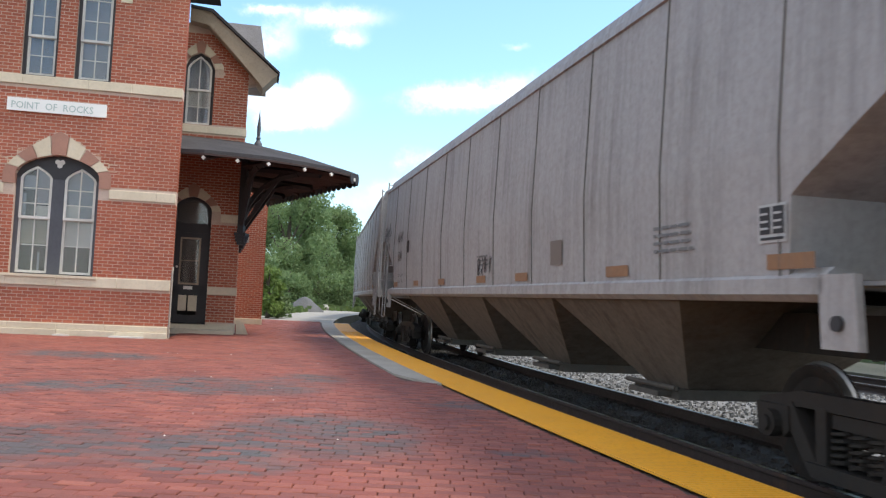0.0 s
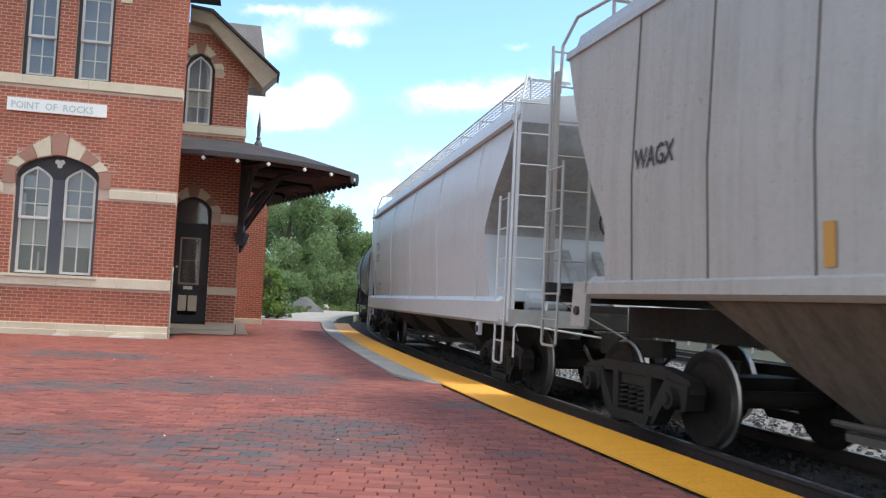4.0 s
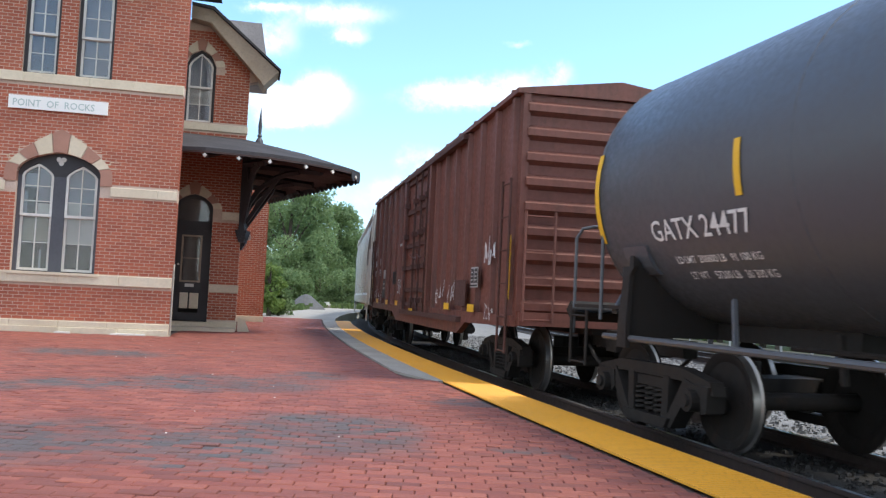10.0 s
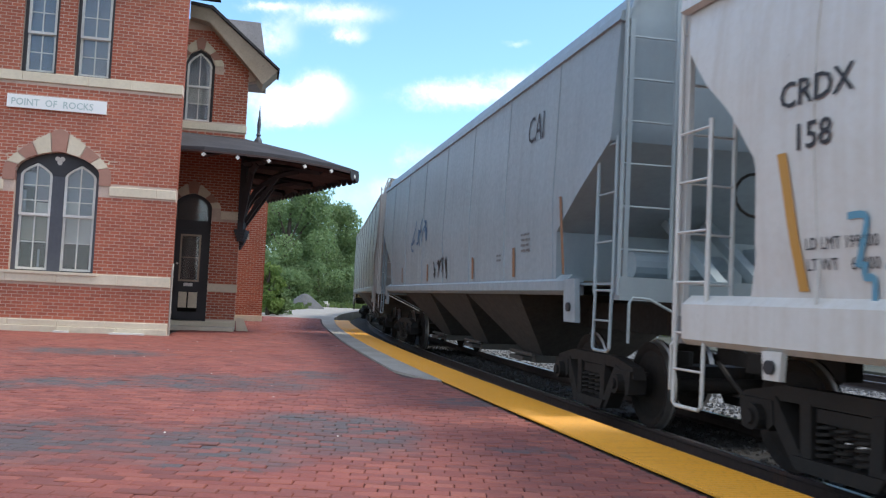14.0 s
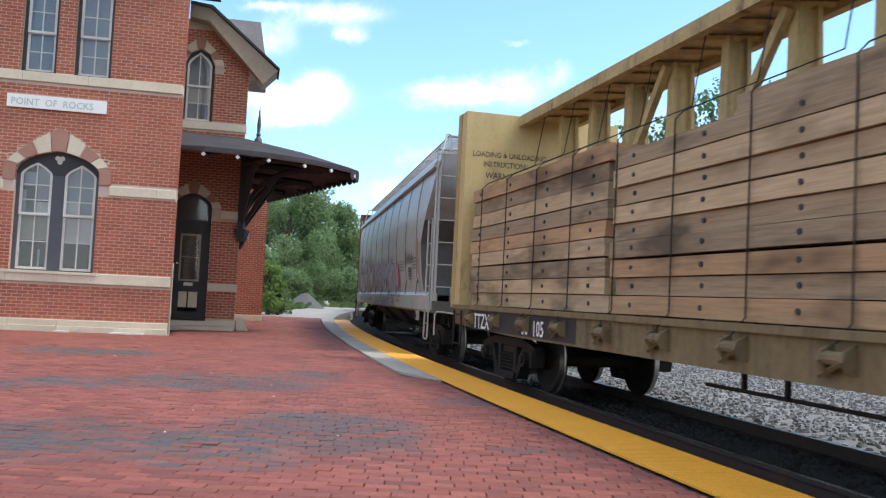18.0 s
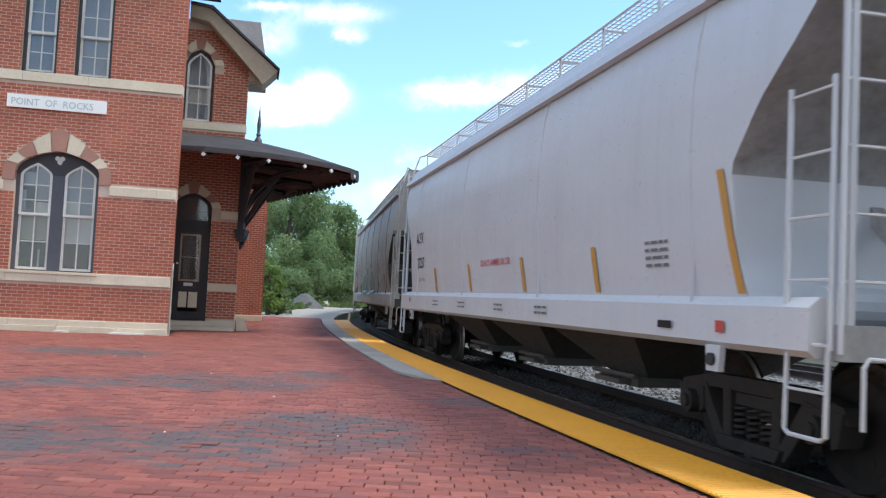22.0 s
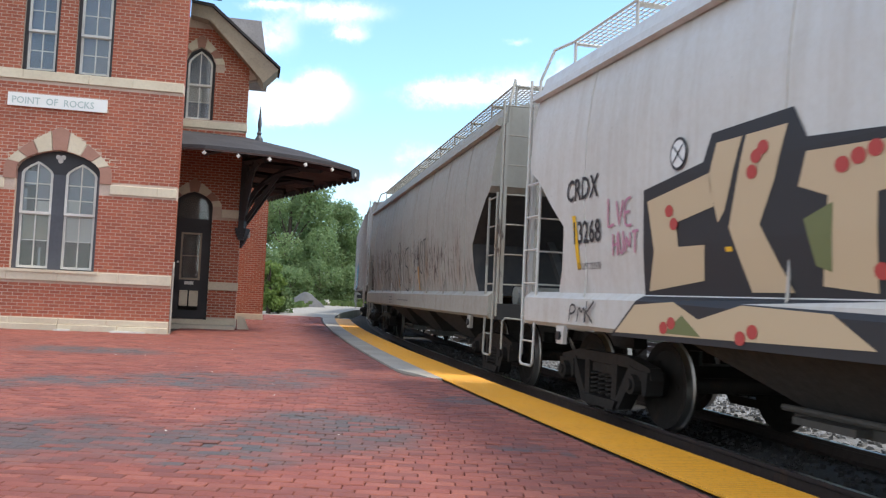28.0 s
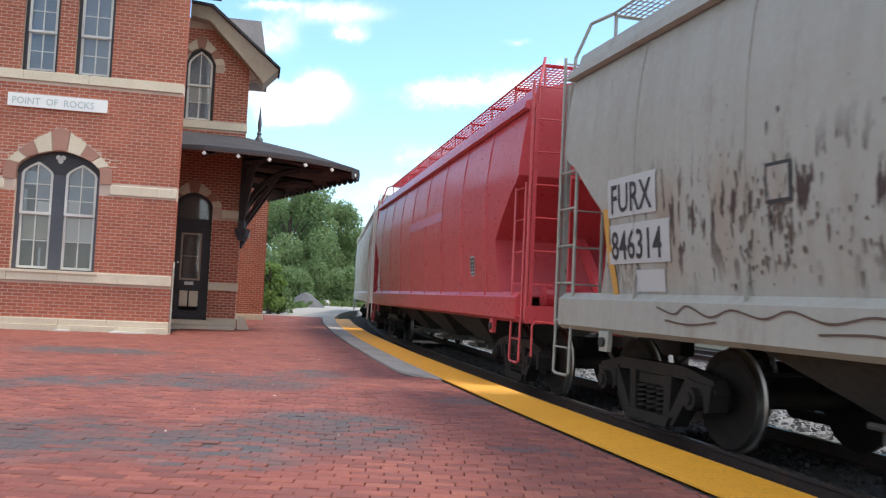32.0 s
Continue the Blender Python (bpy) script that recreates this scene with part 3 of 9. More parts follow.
def hopper(label, lead, trail, mat_, deep, ribs=0, low=None, marks=None, seams=8, ladder_mat=None, end_mat=None, rails=True, cap_mat=None, stripes=(), tape=M_OLDTAPE):
    """A covered hopper car: bulging or ribbed body with sloped ends, sills, outlets, roof walk and ladders."""
    thing, h = car("covered_hopper_car", label, lead, trail)
    lm = ladder_mat or mat_
    if deep:
        zs0, zs1, ze, zc, zr = 1.17, 1.36, 4.18, 4.50, 4.62
        table = [(zs1, 1.50), (2.4, 1.54), (ze, 1.49)] if not ribs else [(zs1, 1.47), (ze, 1.47)]
        edge = [(zs1, h - 1.75), (1.98, h - 1.72), (2.88, h - 0.18), (ze, h - 0.1)]
    else:
        zs0, zs1, ze, zc, zr = 0.74, 1.12, 3.84, 4.16, 4.34
        table = [(zs1, 1.44), (1.6, 1.50), (2.3, 1.545), (3.0, 1.54), (3.5, 1.49), (ze, 1.43)]
        edge = [(zs1, h - 1.15), (1.5, h - 1.35), (1.97, h - 1.45), (2.72, h - 0.55), (2.82, h - 0.30), (ze, h - 0.26)]
    if low:
        edge = low(h)
    surf = lambda z: spaced(min(max(z, zs1), ze), table) if z > zs1 else 1.5
    bm = bmesh.new()
    rings = []
    for z in np.linspace(zs1, ze, 29):
        e, w = spaced(z, edge), spaced(z, table)
        rings.append([(-e, -w, z), (e, -w, z), (e, w, z), (-e, w, z)])
    te = spaced(ze, edge)
    for w, z in ((1.30, zc), (0.9, zc + (zr - zc) * 0.6), (0.45, zr), (0.02, zr + 0.02)):
        rings.append([(-te, -w, z), (te, -w, z), (te, w, z), (-te, w, z)])
    loft(bm, rings)
    bmesh.ops.recalc_face_normals(bm, faces=bm.faces)
    body = smooth(part("body", bm, mat_, thing), 28)
    # shade under the end slopes is painted on with a darker material
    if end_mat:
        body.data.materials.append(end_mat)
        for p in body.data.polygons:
            if abs(p.normal.x) > 0.3 and (p.normal.z < -0.1 if end_mat == GREY_SHADED_END else p.center.z < 2.8):
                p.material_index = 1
    # roof edge beam
    for s in (-1, 1):
        bm = bmesh.new()
        loft(bm, [[(x, s * y, z) for y, z in ((1.45, ze - 0.02), (1.52, ze), (1.50, ze + 0.10), (1.40, ze + 0.14), (1.34, zc + 0.02), (1.26, zc + 0.03), (1.3, zc - 0.03))] for x in (-te - 0.04, te + 0.04)])
        bmesh.ops.recalc_face_normals(bm, faces=bm.faces)
        part("roof_edge_beam", bm, cap_mat or mat_, thing)
    # seams or posts down the platform side and the far side
    xs = np.linspace(-te + 1.75, te - 1.75, ribs or seams)
    for x in xs:
        d, t = (0.085, 0.11) if ribs else (0.008, 0.012)
        zz = np.linspace(zs1 - (0.08 if ribs else 0), ze, 9)
        for s in (-1, 1) if ribs else (-1,):
            bm = bmesh.new()
            loft(bm, [[(x - d, s * (surf(z) - 0.01), z), (x + d, s * (surf(z) - 0.01), z), (x + d * 0.7, s * (surf(z) + t), z), (x - d * 0.7, s * (surf(z) + t), z)] for z in zz])
            bmesh.ops.recalc_face_normals(bm, faces=bm.faces)
            part("side_post" if ribs else "panel_seam", bm, M_SEAM if mat_ in (GREY_OLD, GREY_WARM, GREY_RUST) and not ribs else mat_, body)
    se = h - 1.35 if deep else h - 0.25
    for s in (-1, 1):
        bm = bmesh.new()
        loft(bm, [[(x, s * y, z) for y, z in ((1.30, zs1 + 0.03), (1.44, zs1 + 0.06), (1.53, zs1 - 0.02), (1.53, zs0 + 0.05), (1.47, zs0), (1.30, zs0))] for x in (-se, se)])
        bmesh.ops.recalc_face_normals(bm, faces=bm.faces)
        part("side_sill", bm, mat_, thing)
    # centre sill, end frames
    bm = bmesh.new()
    box(bm, -h, h, -0.30, 0.30, 0.72, 1.1)
    part("centre_sill", bm, M_DARKSTEEL, thing)
    for s in (-1, 1):
        bm = bmesh.new()
        x = s * h
        zb = zs0 if deep else zs0 + 0.05
        box(bm, min(x, x - s * 0.14), max(x, x - s * 0.14), -1.45, 1.45, zb - 0.05, zb + 0.2)
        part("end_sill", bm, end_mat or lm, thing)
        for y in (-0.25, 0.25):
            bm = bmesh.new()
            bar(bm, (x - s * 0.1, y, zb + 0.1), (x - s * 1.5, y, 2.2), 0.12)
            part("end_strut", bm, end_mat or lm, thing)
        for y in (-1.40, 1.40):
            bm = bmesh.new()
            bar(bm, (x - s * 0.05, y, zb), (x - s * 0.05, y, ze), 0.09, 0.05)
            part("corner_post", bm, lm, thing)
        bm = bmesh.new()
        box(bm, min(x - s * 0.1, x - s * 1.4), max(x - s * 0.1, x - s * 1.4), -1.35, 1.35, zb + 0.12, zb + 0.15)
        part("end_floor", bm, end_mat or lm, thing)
        ladder(thing, (x - s * 0.02, -1.46, 0), (0, 0.55, 0), zb, ze + 0.35, lm)
        ladder(thing, (x - s * 0.08, -1.49, 0), (-s * 0.47, 0, 0), zb + 0.02, 2.9 if deep else 2.74, lm)
        bm = bmesh.new()
        rod(bm, [(x - s * 0.10, -1.49, zb + 0.05), (x - s * 0.10, -1.50, zb - 0.58), (x - s * 0.15, -1.50, zb - 0.61), (x - s * 0.48, -1.50, zb - 0.61), (x - s * 0.53, -1.50, zb - 0.58), (x - s * 0.53, -1.49, zb + 0.05)], 0.018, 6)
        rod(bm, [(x - s * 0.10, -1.5, zb - 0.28), (x - s * 0.53, -1.5, zb - 0.28)], 0.012, 5)
        part("sill_step", bm, lm, thing)
        bm = bmesh.new()
        rod(bm, [(x + s * 0.12, -1.40, zb - 0.50), (x + s * 0.12, -1.40, zb - 0.08), (x + s * 0.12, -1.36, zb - 0.02), (x + s * 0.14, -1.2, zb - 0.03), (x + s * 0.2, -0.15, 0.62)], 0.015, 6)
        part("uncoupling_lever", bm, lm, thing)
        bm = bmesh.new()
        if deep:
            loft(bm, [[(s * (se + a), -1.53 + o, z) for a, z in ((-0.05, zs1), (0.30, zs1), (0.36, 0.84), (0.0, 0.84))] for o in (0, 0.06)])
        else:
            loft(bm, [[(s * (se - 1.2 + a), -1.53 + o, z) for a, z in ((-0.1, zs0 + 0.02), (0.12, zs0 + 0.02), (0.10, zs0 - 0.2), (-0.08, zs0 - 0.2))] for o in (0, 0.05)])
        bmesh.ops.recalc_face_normals(bm, faces=bm.faces)
        jack = part("jacking_pad", bm, mat_, thing)
        bm = bmesh.new()
        rod(bm, [(s * (se + 0.17 if deep else se - 1.19), -1.56, 1.02 if deep else zs0 - 0.10), (s * (se + 0.17 if deep else se - 1.19), -1.533, 1.02 if deep else zs0 - 0.10)], 0.055, 12)
        part("lifting_hole", bm, M_BLACKMARK, jack)
    # air tank and brake gear on the leading platform
    bm = bmesh.new()
    rod(bm, [(h - 1.0, -0.9, zs0 + 0.38), (h - 1.0, 0.2, zs0 + 0.38)], 0.17, 14)
    part("air_tank", bm, lm, thing)
    bm = bmesh.new()
    box(bm, h - 0.95, h - 0.7, 0.45, 0.75, zs0 + 0.15, zs0 + 0.65)
    part("brake_cylinder", bm, lm, thing)
    bm = bmesh.new()
    rod(bm, [(h - 0.3, 0.2 + 0.25 * math.cos(q), 2.4 + 0.25 * math.sin(q)) for q in np.linspace(0, 6.283, 17)], 0.018, 6)
    part("brake_wheel", bm, M_DARKSTEEL, thing)
    # outlets
    n = 4 if h > 9.2 else 3
    span = (h - 2.2 - 1.25) * 2 if deep else (h - 3.3) * 2
    for k in range(n):
        cx = -span / 2 + span * (k + 0.5) / n
        dx = span / n / 2
        bm = bmesh.new()
        if deep:
            loft(bm, [[(cx - dx, -1.44, zs0 + 0.04), (cx + dx, -1.44, zs0 + 0.04), (cx + dx, 1.44, zs0 + 0.04), (cx - dx, 1.44, zs0 + 0.04)],
                      [(cx - 0.45, -0.66, 0.2), (cx + 0.45, -0.66, 0.2), (cx + 0.45, 0.66, 0.2), (cx - 0.45, 0.66, 0.2)]])
        else:
            loft(bm, [[(cx - dx * 0.92, -1.30, zs0 + 0.08), (cx + dx * 0.92, -1.30, zs0 + 0.08), (cx + dx * 0.92, 1.30, zs0 + 0.08), (cx - dx * 0.92, 1.30, zs0 + 0.08)],
                      [(cx - 0.5, -0.66, 0.2), (cx + 0.5, -0.66, 0.2), (cx + 0.5, 0.66, 0.2), (cx - 0.5, 0.66, 0.2)]])
        bmesh.ops.recalc_face_normals(bm, faces=bm.faces)
        hop = part("hopper_bay", bm, M_GRIMY if deep and mat_ in (GREY_OLD, GREY_WARM, RIB_LIGHT) else M_DARKBAY, thing)
        bm = bmesh.new()
        box(bm, cx - 0.52, cx + 0.52, -0.80, 0.80, 0.09, 0.205)
        box(bm, cx - 0.35, cx + 0.35, -0.95, -0.79, 0.11, 0.17)
        rod(bm, [(cx - 0.58, -0.86, 0.22), (cx + 0.58, -0.86, 0.22)], 0.03)
        part("outlet_gate", bm, M_GATE, hop)
    # roof walk with its open grating on brackets, hatches
    if rails:
        zw = zr + 0.28
        x0, x1 = -te + 0.35, te - 0.35
        bm = bmesh.new()
        for y in np.linspace(-1.15, -0.55, 10):
            bar(bm, (x0, y, zw), (x1, y, zw), 0.03 if y < -1.14 or y > -0.56 else 0.014)
        for x in np.arange(x0, x1 + 0.01, 0.13):
            bar(bm, (x, -1.15, zw - 0.004), (x, -0.55, zw - 0.004), 0.014)
        part("roof_walk", bm, lm, thing)
        for x in np.linspace(x0 + 0.02, x1 - 0.02, 11):
            bm = bmesh.new()
            bar(bm, (x, -1.12, zc - 0.02), (x, -1.12, zw), 0.055, 0.02)
            bar(bm, (x, -1.12, zw - 0.02), (x, -0.52, zw - 0.02), 0.04, 0.03)
            part("walk_bracket", bm, lm, thing)
        for s in (-1, 1):
            bm = bmesh.new()
            rod(bm, [(s * (h - 0.08), -1.38, ze - 0.3), (s * (h - 0.08), -1.36, ze + 0.35), (s * (h - 0.25), -1.25, zw - 0.02), (s * (te - 0.35), -1.15, zw)], 0.022, 6)
            part("grab_rail", bm, lm, thing)
    for x in np.linspace(-te + 1.4, te - 1.4, 5):
        bm = bmesh.new()
        box(bm, x - 0.6, x + 0.6, -0.32, 0.32, zr, zr + 0.12)
        part("roof_hatch", bm, mat_, thing)
    for x, z0, z1 in stripes:
        decal("reflector_strip", thing, surf, leaning(x, z0, z1, 0.12, 0.0 if deep else 0.06), tape)
    return thing, h, surf


def data_box(thing, surf, x, z, w=0.52, hgt=0.36):
    """The white-framed stencil panel with two black fields and small bars."""
    decal("data_panel", thing, surf, patch(x, x + w, z, z + hgt), M_PLACARD)
    q = []
    for a in (0.06, 0.54):
        q += patch(x + w * a, x + w * (a + 0.40), z + hgt * 0.22, z + hgt * 0.93, 2)
    q += patch(x + 0.03, x + w - 0.03, z + 0.02, z + hgt * 0.14, 1)
    tagged(decal("panel_face", thing, lambda zz: surf(zz) + 0.004, q, M_BLACKMARK), kind="stuff")
    q = []
    for a in (0.10, 0.58):
        for c in (0.34, 0.52, 0.72):
            q += patch(x + w * a, x + w * (a + 0.28), z + hgt * c, z + hgt * (c + 0.06), 1)
    tagged(decal("panel_marking", thing, lambda zz: surf(zz) + 0.008, q, M_PLACARD), kind="stuff")


M_PLACARD = node_mat("worn_white_stencil", (0.42, 0.42, 0.41), 0.65)
M_FADED = node_mat("faded_stencil", (0.15, 0.15, 0.15), 0.7)


def small_print(thing, surf, x, z, w, rows, material=M_FADED, gap=0.075, seed=1):
    """Rows of small stencilled writing too far off to read, as bars."""
    rnd, q = random.Random(seed + int(x * 10)), []
    for r in range(rows):
        a = x
        while a < x + w - 0.05:
            b = min(x + w, a + rnd.uniform(0.06, 0.2))
            q += patch(a, b, z - r * gap, z - r * gap + gap * 0.42, 1)
            a = b + 0.03
    tagged(decal("stencil_line", thing, surf, q, material), kind="stuff")


M_RUSTSPOT = node_mat("rust_spot", (0.10, 0.072, 0.056), 0.85)


def rust_spots(thing, surf, regions, seed, material=M_RUSTSPOT):
    """Chips in the paint that have rusted and run: small drops, each drawn out downwards; regions are (x, z, spread x, spread z, count, size)."""
    rnd, bm = random.Random(seed), bmesh.new()
    for cx, cz, dx, dz, n, size in regions:
        for i in range(n):
            x, z = cx + rnd.gauss(0, dx), cz + rnd.gauss(0, dz)
            if z < 1.22 or z > 3.2:
                continue
            r = size * rnd.uniform(0.3, 0.85)
            run = r * rnd.choice((1.2, 2.0, 3.5, 5.5))
            pts = [(0.0, r), (r * 0.8, r * rnd.uniform(0.3, 0.7)), (r * rnd.uniform(0.5, 0.9), -r * 0.5), (r * 0.25, -run), (-r * 0.2, -run * 0.9), (-r * rnd.uniform(0.5, 0.9), -r * 0.4), (-r * 0.75, r * 0.5)]
            bm.faces.new([bm.verts.new((x + a * 0.7, -(surf(z + c) + 0.011 + 0.0003 * (i % 5)), z + c)) for a, c in pts])
    tagged(part("rust_spots", bm, material, thing, "dark rust spots where the paint has chipped"), kind="stuff")


def ring_sheet(bm, r, cz, x0, x1, head, seg=48):
    """A tank shell with dished heads."""
    prof = [(x0 - head * math.cos(q), r * math.sin(q)) for q in np.linspace(0.03, math.pi / 2, 7)]
    prof += [(x, r) for x in np.linspace(x0, x1, 9)[1:-1]]
    prof += [(x1 + head * math.cos(q), r * math.sin(q)) for q in np.linspace(math.pi / 2, 0.03, 7)]
    loft(bm, [[(x, rr * math.cos(q), cz + rr * math.sin(q)) for q in np.linspace(0, 2 * math.pi, seg, endpoint=False)] for x, rr in prof])


def tank(label, lead, trail, mat_, marks, tape_x, railing=True, ladder_x=0.4, bright=False, tape_z=2.06, frame=None, panel=None, R=1.519, CZ=2.403):
    """A tank car: shell, heads, saddles, side rails, centre ladder, top platform and manway."""
    thing, h = car("tank_car", label, lead, trail, 1.5)
    x1 = h - 0.85
    bm = bmesh.new()
    ring_sheet(bm, R, CZ, -x1, x1, 0.42)
    bmesh.ops.recalc_face_normals(bm, faces=bm.faces)
    shell = smooth(part("tank_shell", bm, mat_, thing), 40)
    surf = lambda z: math.sqrt(max(R * R - (z - CZ) ** 2, 0.01))
    for x in (-x1, -x1 * 0.5, 0.0, x1 * 0.5, x1):
        bm = bmesh.new()
        qs = np.linspace(0, 2 * math.pi, 48)
        loft(bm, [[(x + a, (R + o) * math.cos(q), CZ + (R + o) * math.sin(q)) for a, o in ((-0.02, -0.005), (-0.012, 0.006), (0.012, 0.006), (0.02, -0.005))] for q in qs], cap=False)
        bmesh.ops.recalc_face_normals(bm, faces=bm.faces)
        smooth(part("weld_seam", bm, mat_, shell))
    # ladder hoop band
    for s in (-1, 1):
        bm = bmesh.new()
        bar(bm, (s * h, -1.4, 0.98), (s * (h - 0.02), 1.4, 0.98), 0.16, 0.2)
        part("end_sill", bm, M_DARKSTEEL, thing)
        bm = bmesh.new()
        box(bm, min(s * h, s * (h - 3.6)), max(s * h, s * (h - 3.6)), -0.33, 0.33, 0.74, 1.10)
        part("stub_sill", bm, M_DARKSTEEL, thing)
        bm = bmesh.new()
        box(bm, min(s * (h - 0.1), s * (h - 1.25)), max(s * (h - 0.1), s * (h - 1.25)), -1.4, 1.4, 1.03, 1.07)
        part("end_platform", bm, M_DARKSTEEL, thing)
        x = s * (h - 1.5)
        bm = bmesh.new()
        loft(bm, [[(x + a, y, z) for y, z in ((-1.44, 0.74), (1.44, 0.74), (1.40, 1.62), (1.2, 1.45), (0, 0.95), (-1.2, 1.45), (-1.40, 1.62))] for a in (-0.04, 0.04)])
        bmesh.ops.recalc_face_normals(bm, faces=bm.faces)
        web = part("bolster_web", bm, M_DARKSTEEL, thing)
        bm = bmesh.new()
        loft(bm, [[(x - w, y, z), (x + w, y, z), (x + w, y + 0.05, z), (x - w, y + 0.05, z)] for w, y, z in ((0.10, -1.50, 0.62), (0.09, -1.50, 0.86), (0.07, -1.46, 1.4), (0.12, -1.44, 1.5))])
        bmesh.ops.recalc_face_normals(bm, faces=bm.faces)
        part("bolster_flange", bm, M_DARKSTEEL, web)
        bm = bmesh.new()
        loft(bm, [[(x - 0.24, -surf(z) - o, z), (x + 0.24, -surf(z) - o, z), (x + 0.24, -surf(z) + 0.03, z), (x - 0.24, -surf(z) + 0.03, z)] for z, o in ((1.42, 0.05), (1.5, 0.06), (1.6, 0.05), (1.72, 0.03))])
        bmesh.ops.recalc_face_normals(bm, faces=bm.faces)
        part("shell_pad", bm, mat_, web)
        bm = bmesh.new()
        rod(bm, [(s * (h - 0.85), -1.42, 0.9), (s * (h - 0.85), -1.42, 1.98), (s * (h - 0.8), -1.40, 2.12), (s * (h - 0.68), -1.32, 2.16), (s * (h - 0.4), -0.2, 2.16), (s * (h - 0.4), 0.9, 2.16), (s * (h - 0.68), 1.4, 2.1), (s * (h - 0.85), 1.42, 1.9), (s * (h - 0.85), 1.42, 0.9)], 0.022)
        part("handrail", bm, mat_, thing)
        bm = bmesh.new()
        rod(bm, [(s * (h - 0.06), -1.38, 0.7), (s * (h - 0.06), -1.38, 1.9), (s * (h - 0.1), -1.32, 2.02), (s * (h - 0.16), -1.2, 2.05), (s * (h - 0.2), -0.6, 2.05), (s * (h - 0.2), -0.5, 1.1)], 0.022)
        part("end_handrail", bm, mat_, thing)
        ladder(thing, (s * (h - 0.12), -1.44, 0), (-s * 0.42, 0, 0), 0.34, 1.0, M_DARKSTEEL, 2, "sill_step")
        bm = bmesh.new()
        rod(bm, [(s * (h - 1.05), -1.35, 1.0), (s * (h - 0.55), -0.75, 1.62)], 0.035, 8)
        part("head_brace", bm, mat_, thing)
    for y in (-1.44, 1.44):
        bm = bmesh.new()
        rod(bm, [(-h + 1.0, y, 0.72), (h - 1.0, y, 0.72)], 0.036)
        for x in (-h + 3.4, -1.0 + ladder_x, 1.0 + ladder_x, h - 3.4):
            bar(bm, (x, y, 0.72), (x + (0.32 if x > 0 else -0.32), y * 0.86, 1.16), 0.04)
        part("side_rail", bm, mat_, thing)
    # brake gear hung under the belly
    bm = bmesh.new()
    rod(bm, [(-h + 3.2, -0.28, 0.62), (h - 3.2, -0.28, 0.62)], 0.022, 6)
    rod(bm, [(-h + 3.0, -0.55, 0.74), (h - 3.0, -0.55, 0.74)], 0.028, 6)
    for x in np.arange(-h + 3.6, h - 3.4, 0.85):
        bar(bm, (x, -0.55, 0.90), (x, -0.5, 0.46 + 0.1 * math.sin(x * 5)), 0.05)
    bar(bm, (-1.4, -0.5, 0.62), (-0.6, 0.4, 0.62), 0.07)
    part("brake_rigging", bm, M_DARKSTEEL, thing)
    bm = bmesh.new()
    loft(bm, [[(0.2 + r * math.cos(q), r * math.sin(q), z) for q in np.linspace(0, 6.283, 14, endpoint=False)] for r, z in ((0.34, 0.95), (0.32, 0.74), (0.20, 0.68), (0.18, 0.44))])
    bmesh.ops.recalc_face_normals(bm, faces=bm.faces)
    part("bottom_outlet", bm, M_DARKSTEEL, thing)
    # air tank and brake cylinder by the leading head
    bm = bmesh.new()
    rod(bm, [(h - 1.32, -1.02, 1.17), (h - 1.28, -1.02, 1.17), (h - 0.50, -1.02, 1.17), (h - 0.46, -1.02, 1.17)], 0.19, 14)
    part("air_tank", bm, mat_, thing)
    bm = bmesh.new()
    rod(bm, [(h - 0.35, 0.1 + 0.26 * math.cos(q), 1.95 + 0.26 * math.sin(q)) for q in np.linspace(0, 6.283, 17)], 0.018, 6)
    part("brake_wheel", bm, M_DARKSTEEL, thing)
    bm = bmesh.new()
    bar(bm, (h - 0.36, 0.1, 1.1), (h - 0.36, 0.1, 2.1), 0.12, 0.16)
    part("brake_stand", bm, M_DARKSTEEL, thing)
    # ladder over the side
    bm = bmesh.new()
    for dx in (-0.22, 0.22):
        rod(bm, [(ladder_x + dx, -1.55, 0.12), (ladder_x + dx, -1.60, 2.45)] + [(ladder_x + dx, -(R + 0.06) * math.cos(q), CZ + (R + 0.07) * math.sin(q)) for q in np.linspace(0.15, 1.15, 6)], 0.018)
    for k, z in enumerate(np.arange(0.2, 3.6, 0.36)):
        y = -1.59 if z < 2.45 else -(R + 0.07) * math.cos(math.asin(min(0.95, (z - CZ) / (R + 0.07))))
        bar(bm, (ladder_x - 0.22, y, z), (ladder_x + 0.22, y, z), 0.025)
    part("side_ladder", bm, mat_, thing)
    # top platform, hoop rails, manway
    px = ladder_x + 0.75
    bm = bmesh.new()
    box(bm, px - 1.5, px + 0.9, -0.98, -0.42, CZ + R - 0.10, CZ + R - 0.06)
    for x in (px - 1.3, px - 0.3, px + 0.7):
        bar(bm, (x, -0.9, CZ + R - 0.1), (x, -1.0, CZ + R - 0.48), 0.05)
    part("top_platform", bm, M_DARKSTEEL, thing)
    if railing:
        bm = bmesh.new()
        for y in (-0.95, -0.35):
            rod(bm, [(px - 1.55, y, 3.6), (px - 1.55, y, 4.38), (px - 1.48, y, 4.48), (px - 1.0, y, 4.50), (px - 0.95, y, 4.42), (px - 0.95, y, 3.75)], 0.018)
        for z, x0 in ((4.56, px - 0.1), (4.18, px - 0.1)):
            rod(bm, [(x0, -0.95, 3.7), (x0, -0.95, z - 0.12), (x0 + 0.05, -0.9, z - 0.02), (x0 + 0.1, -0.78, z), (x0 + 0.25, 0.8, z), (x0 + 0.25, 0.95, z - 0.12), (x0 + 0.25, 0.95, 3.7)], 0.022)
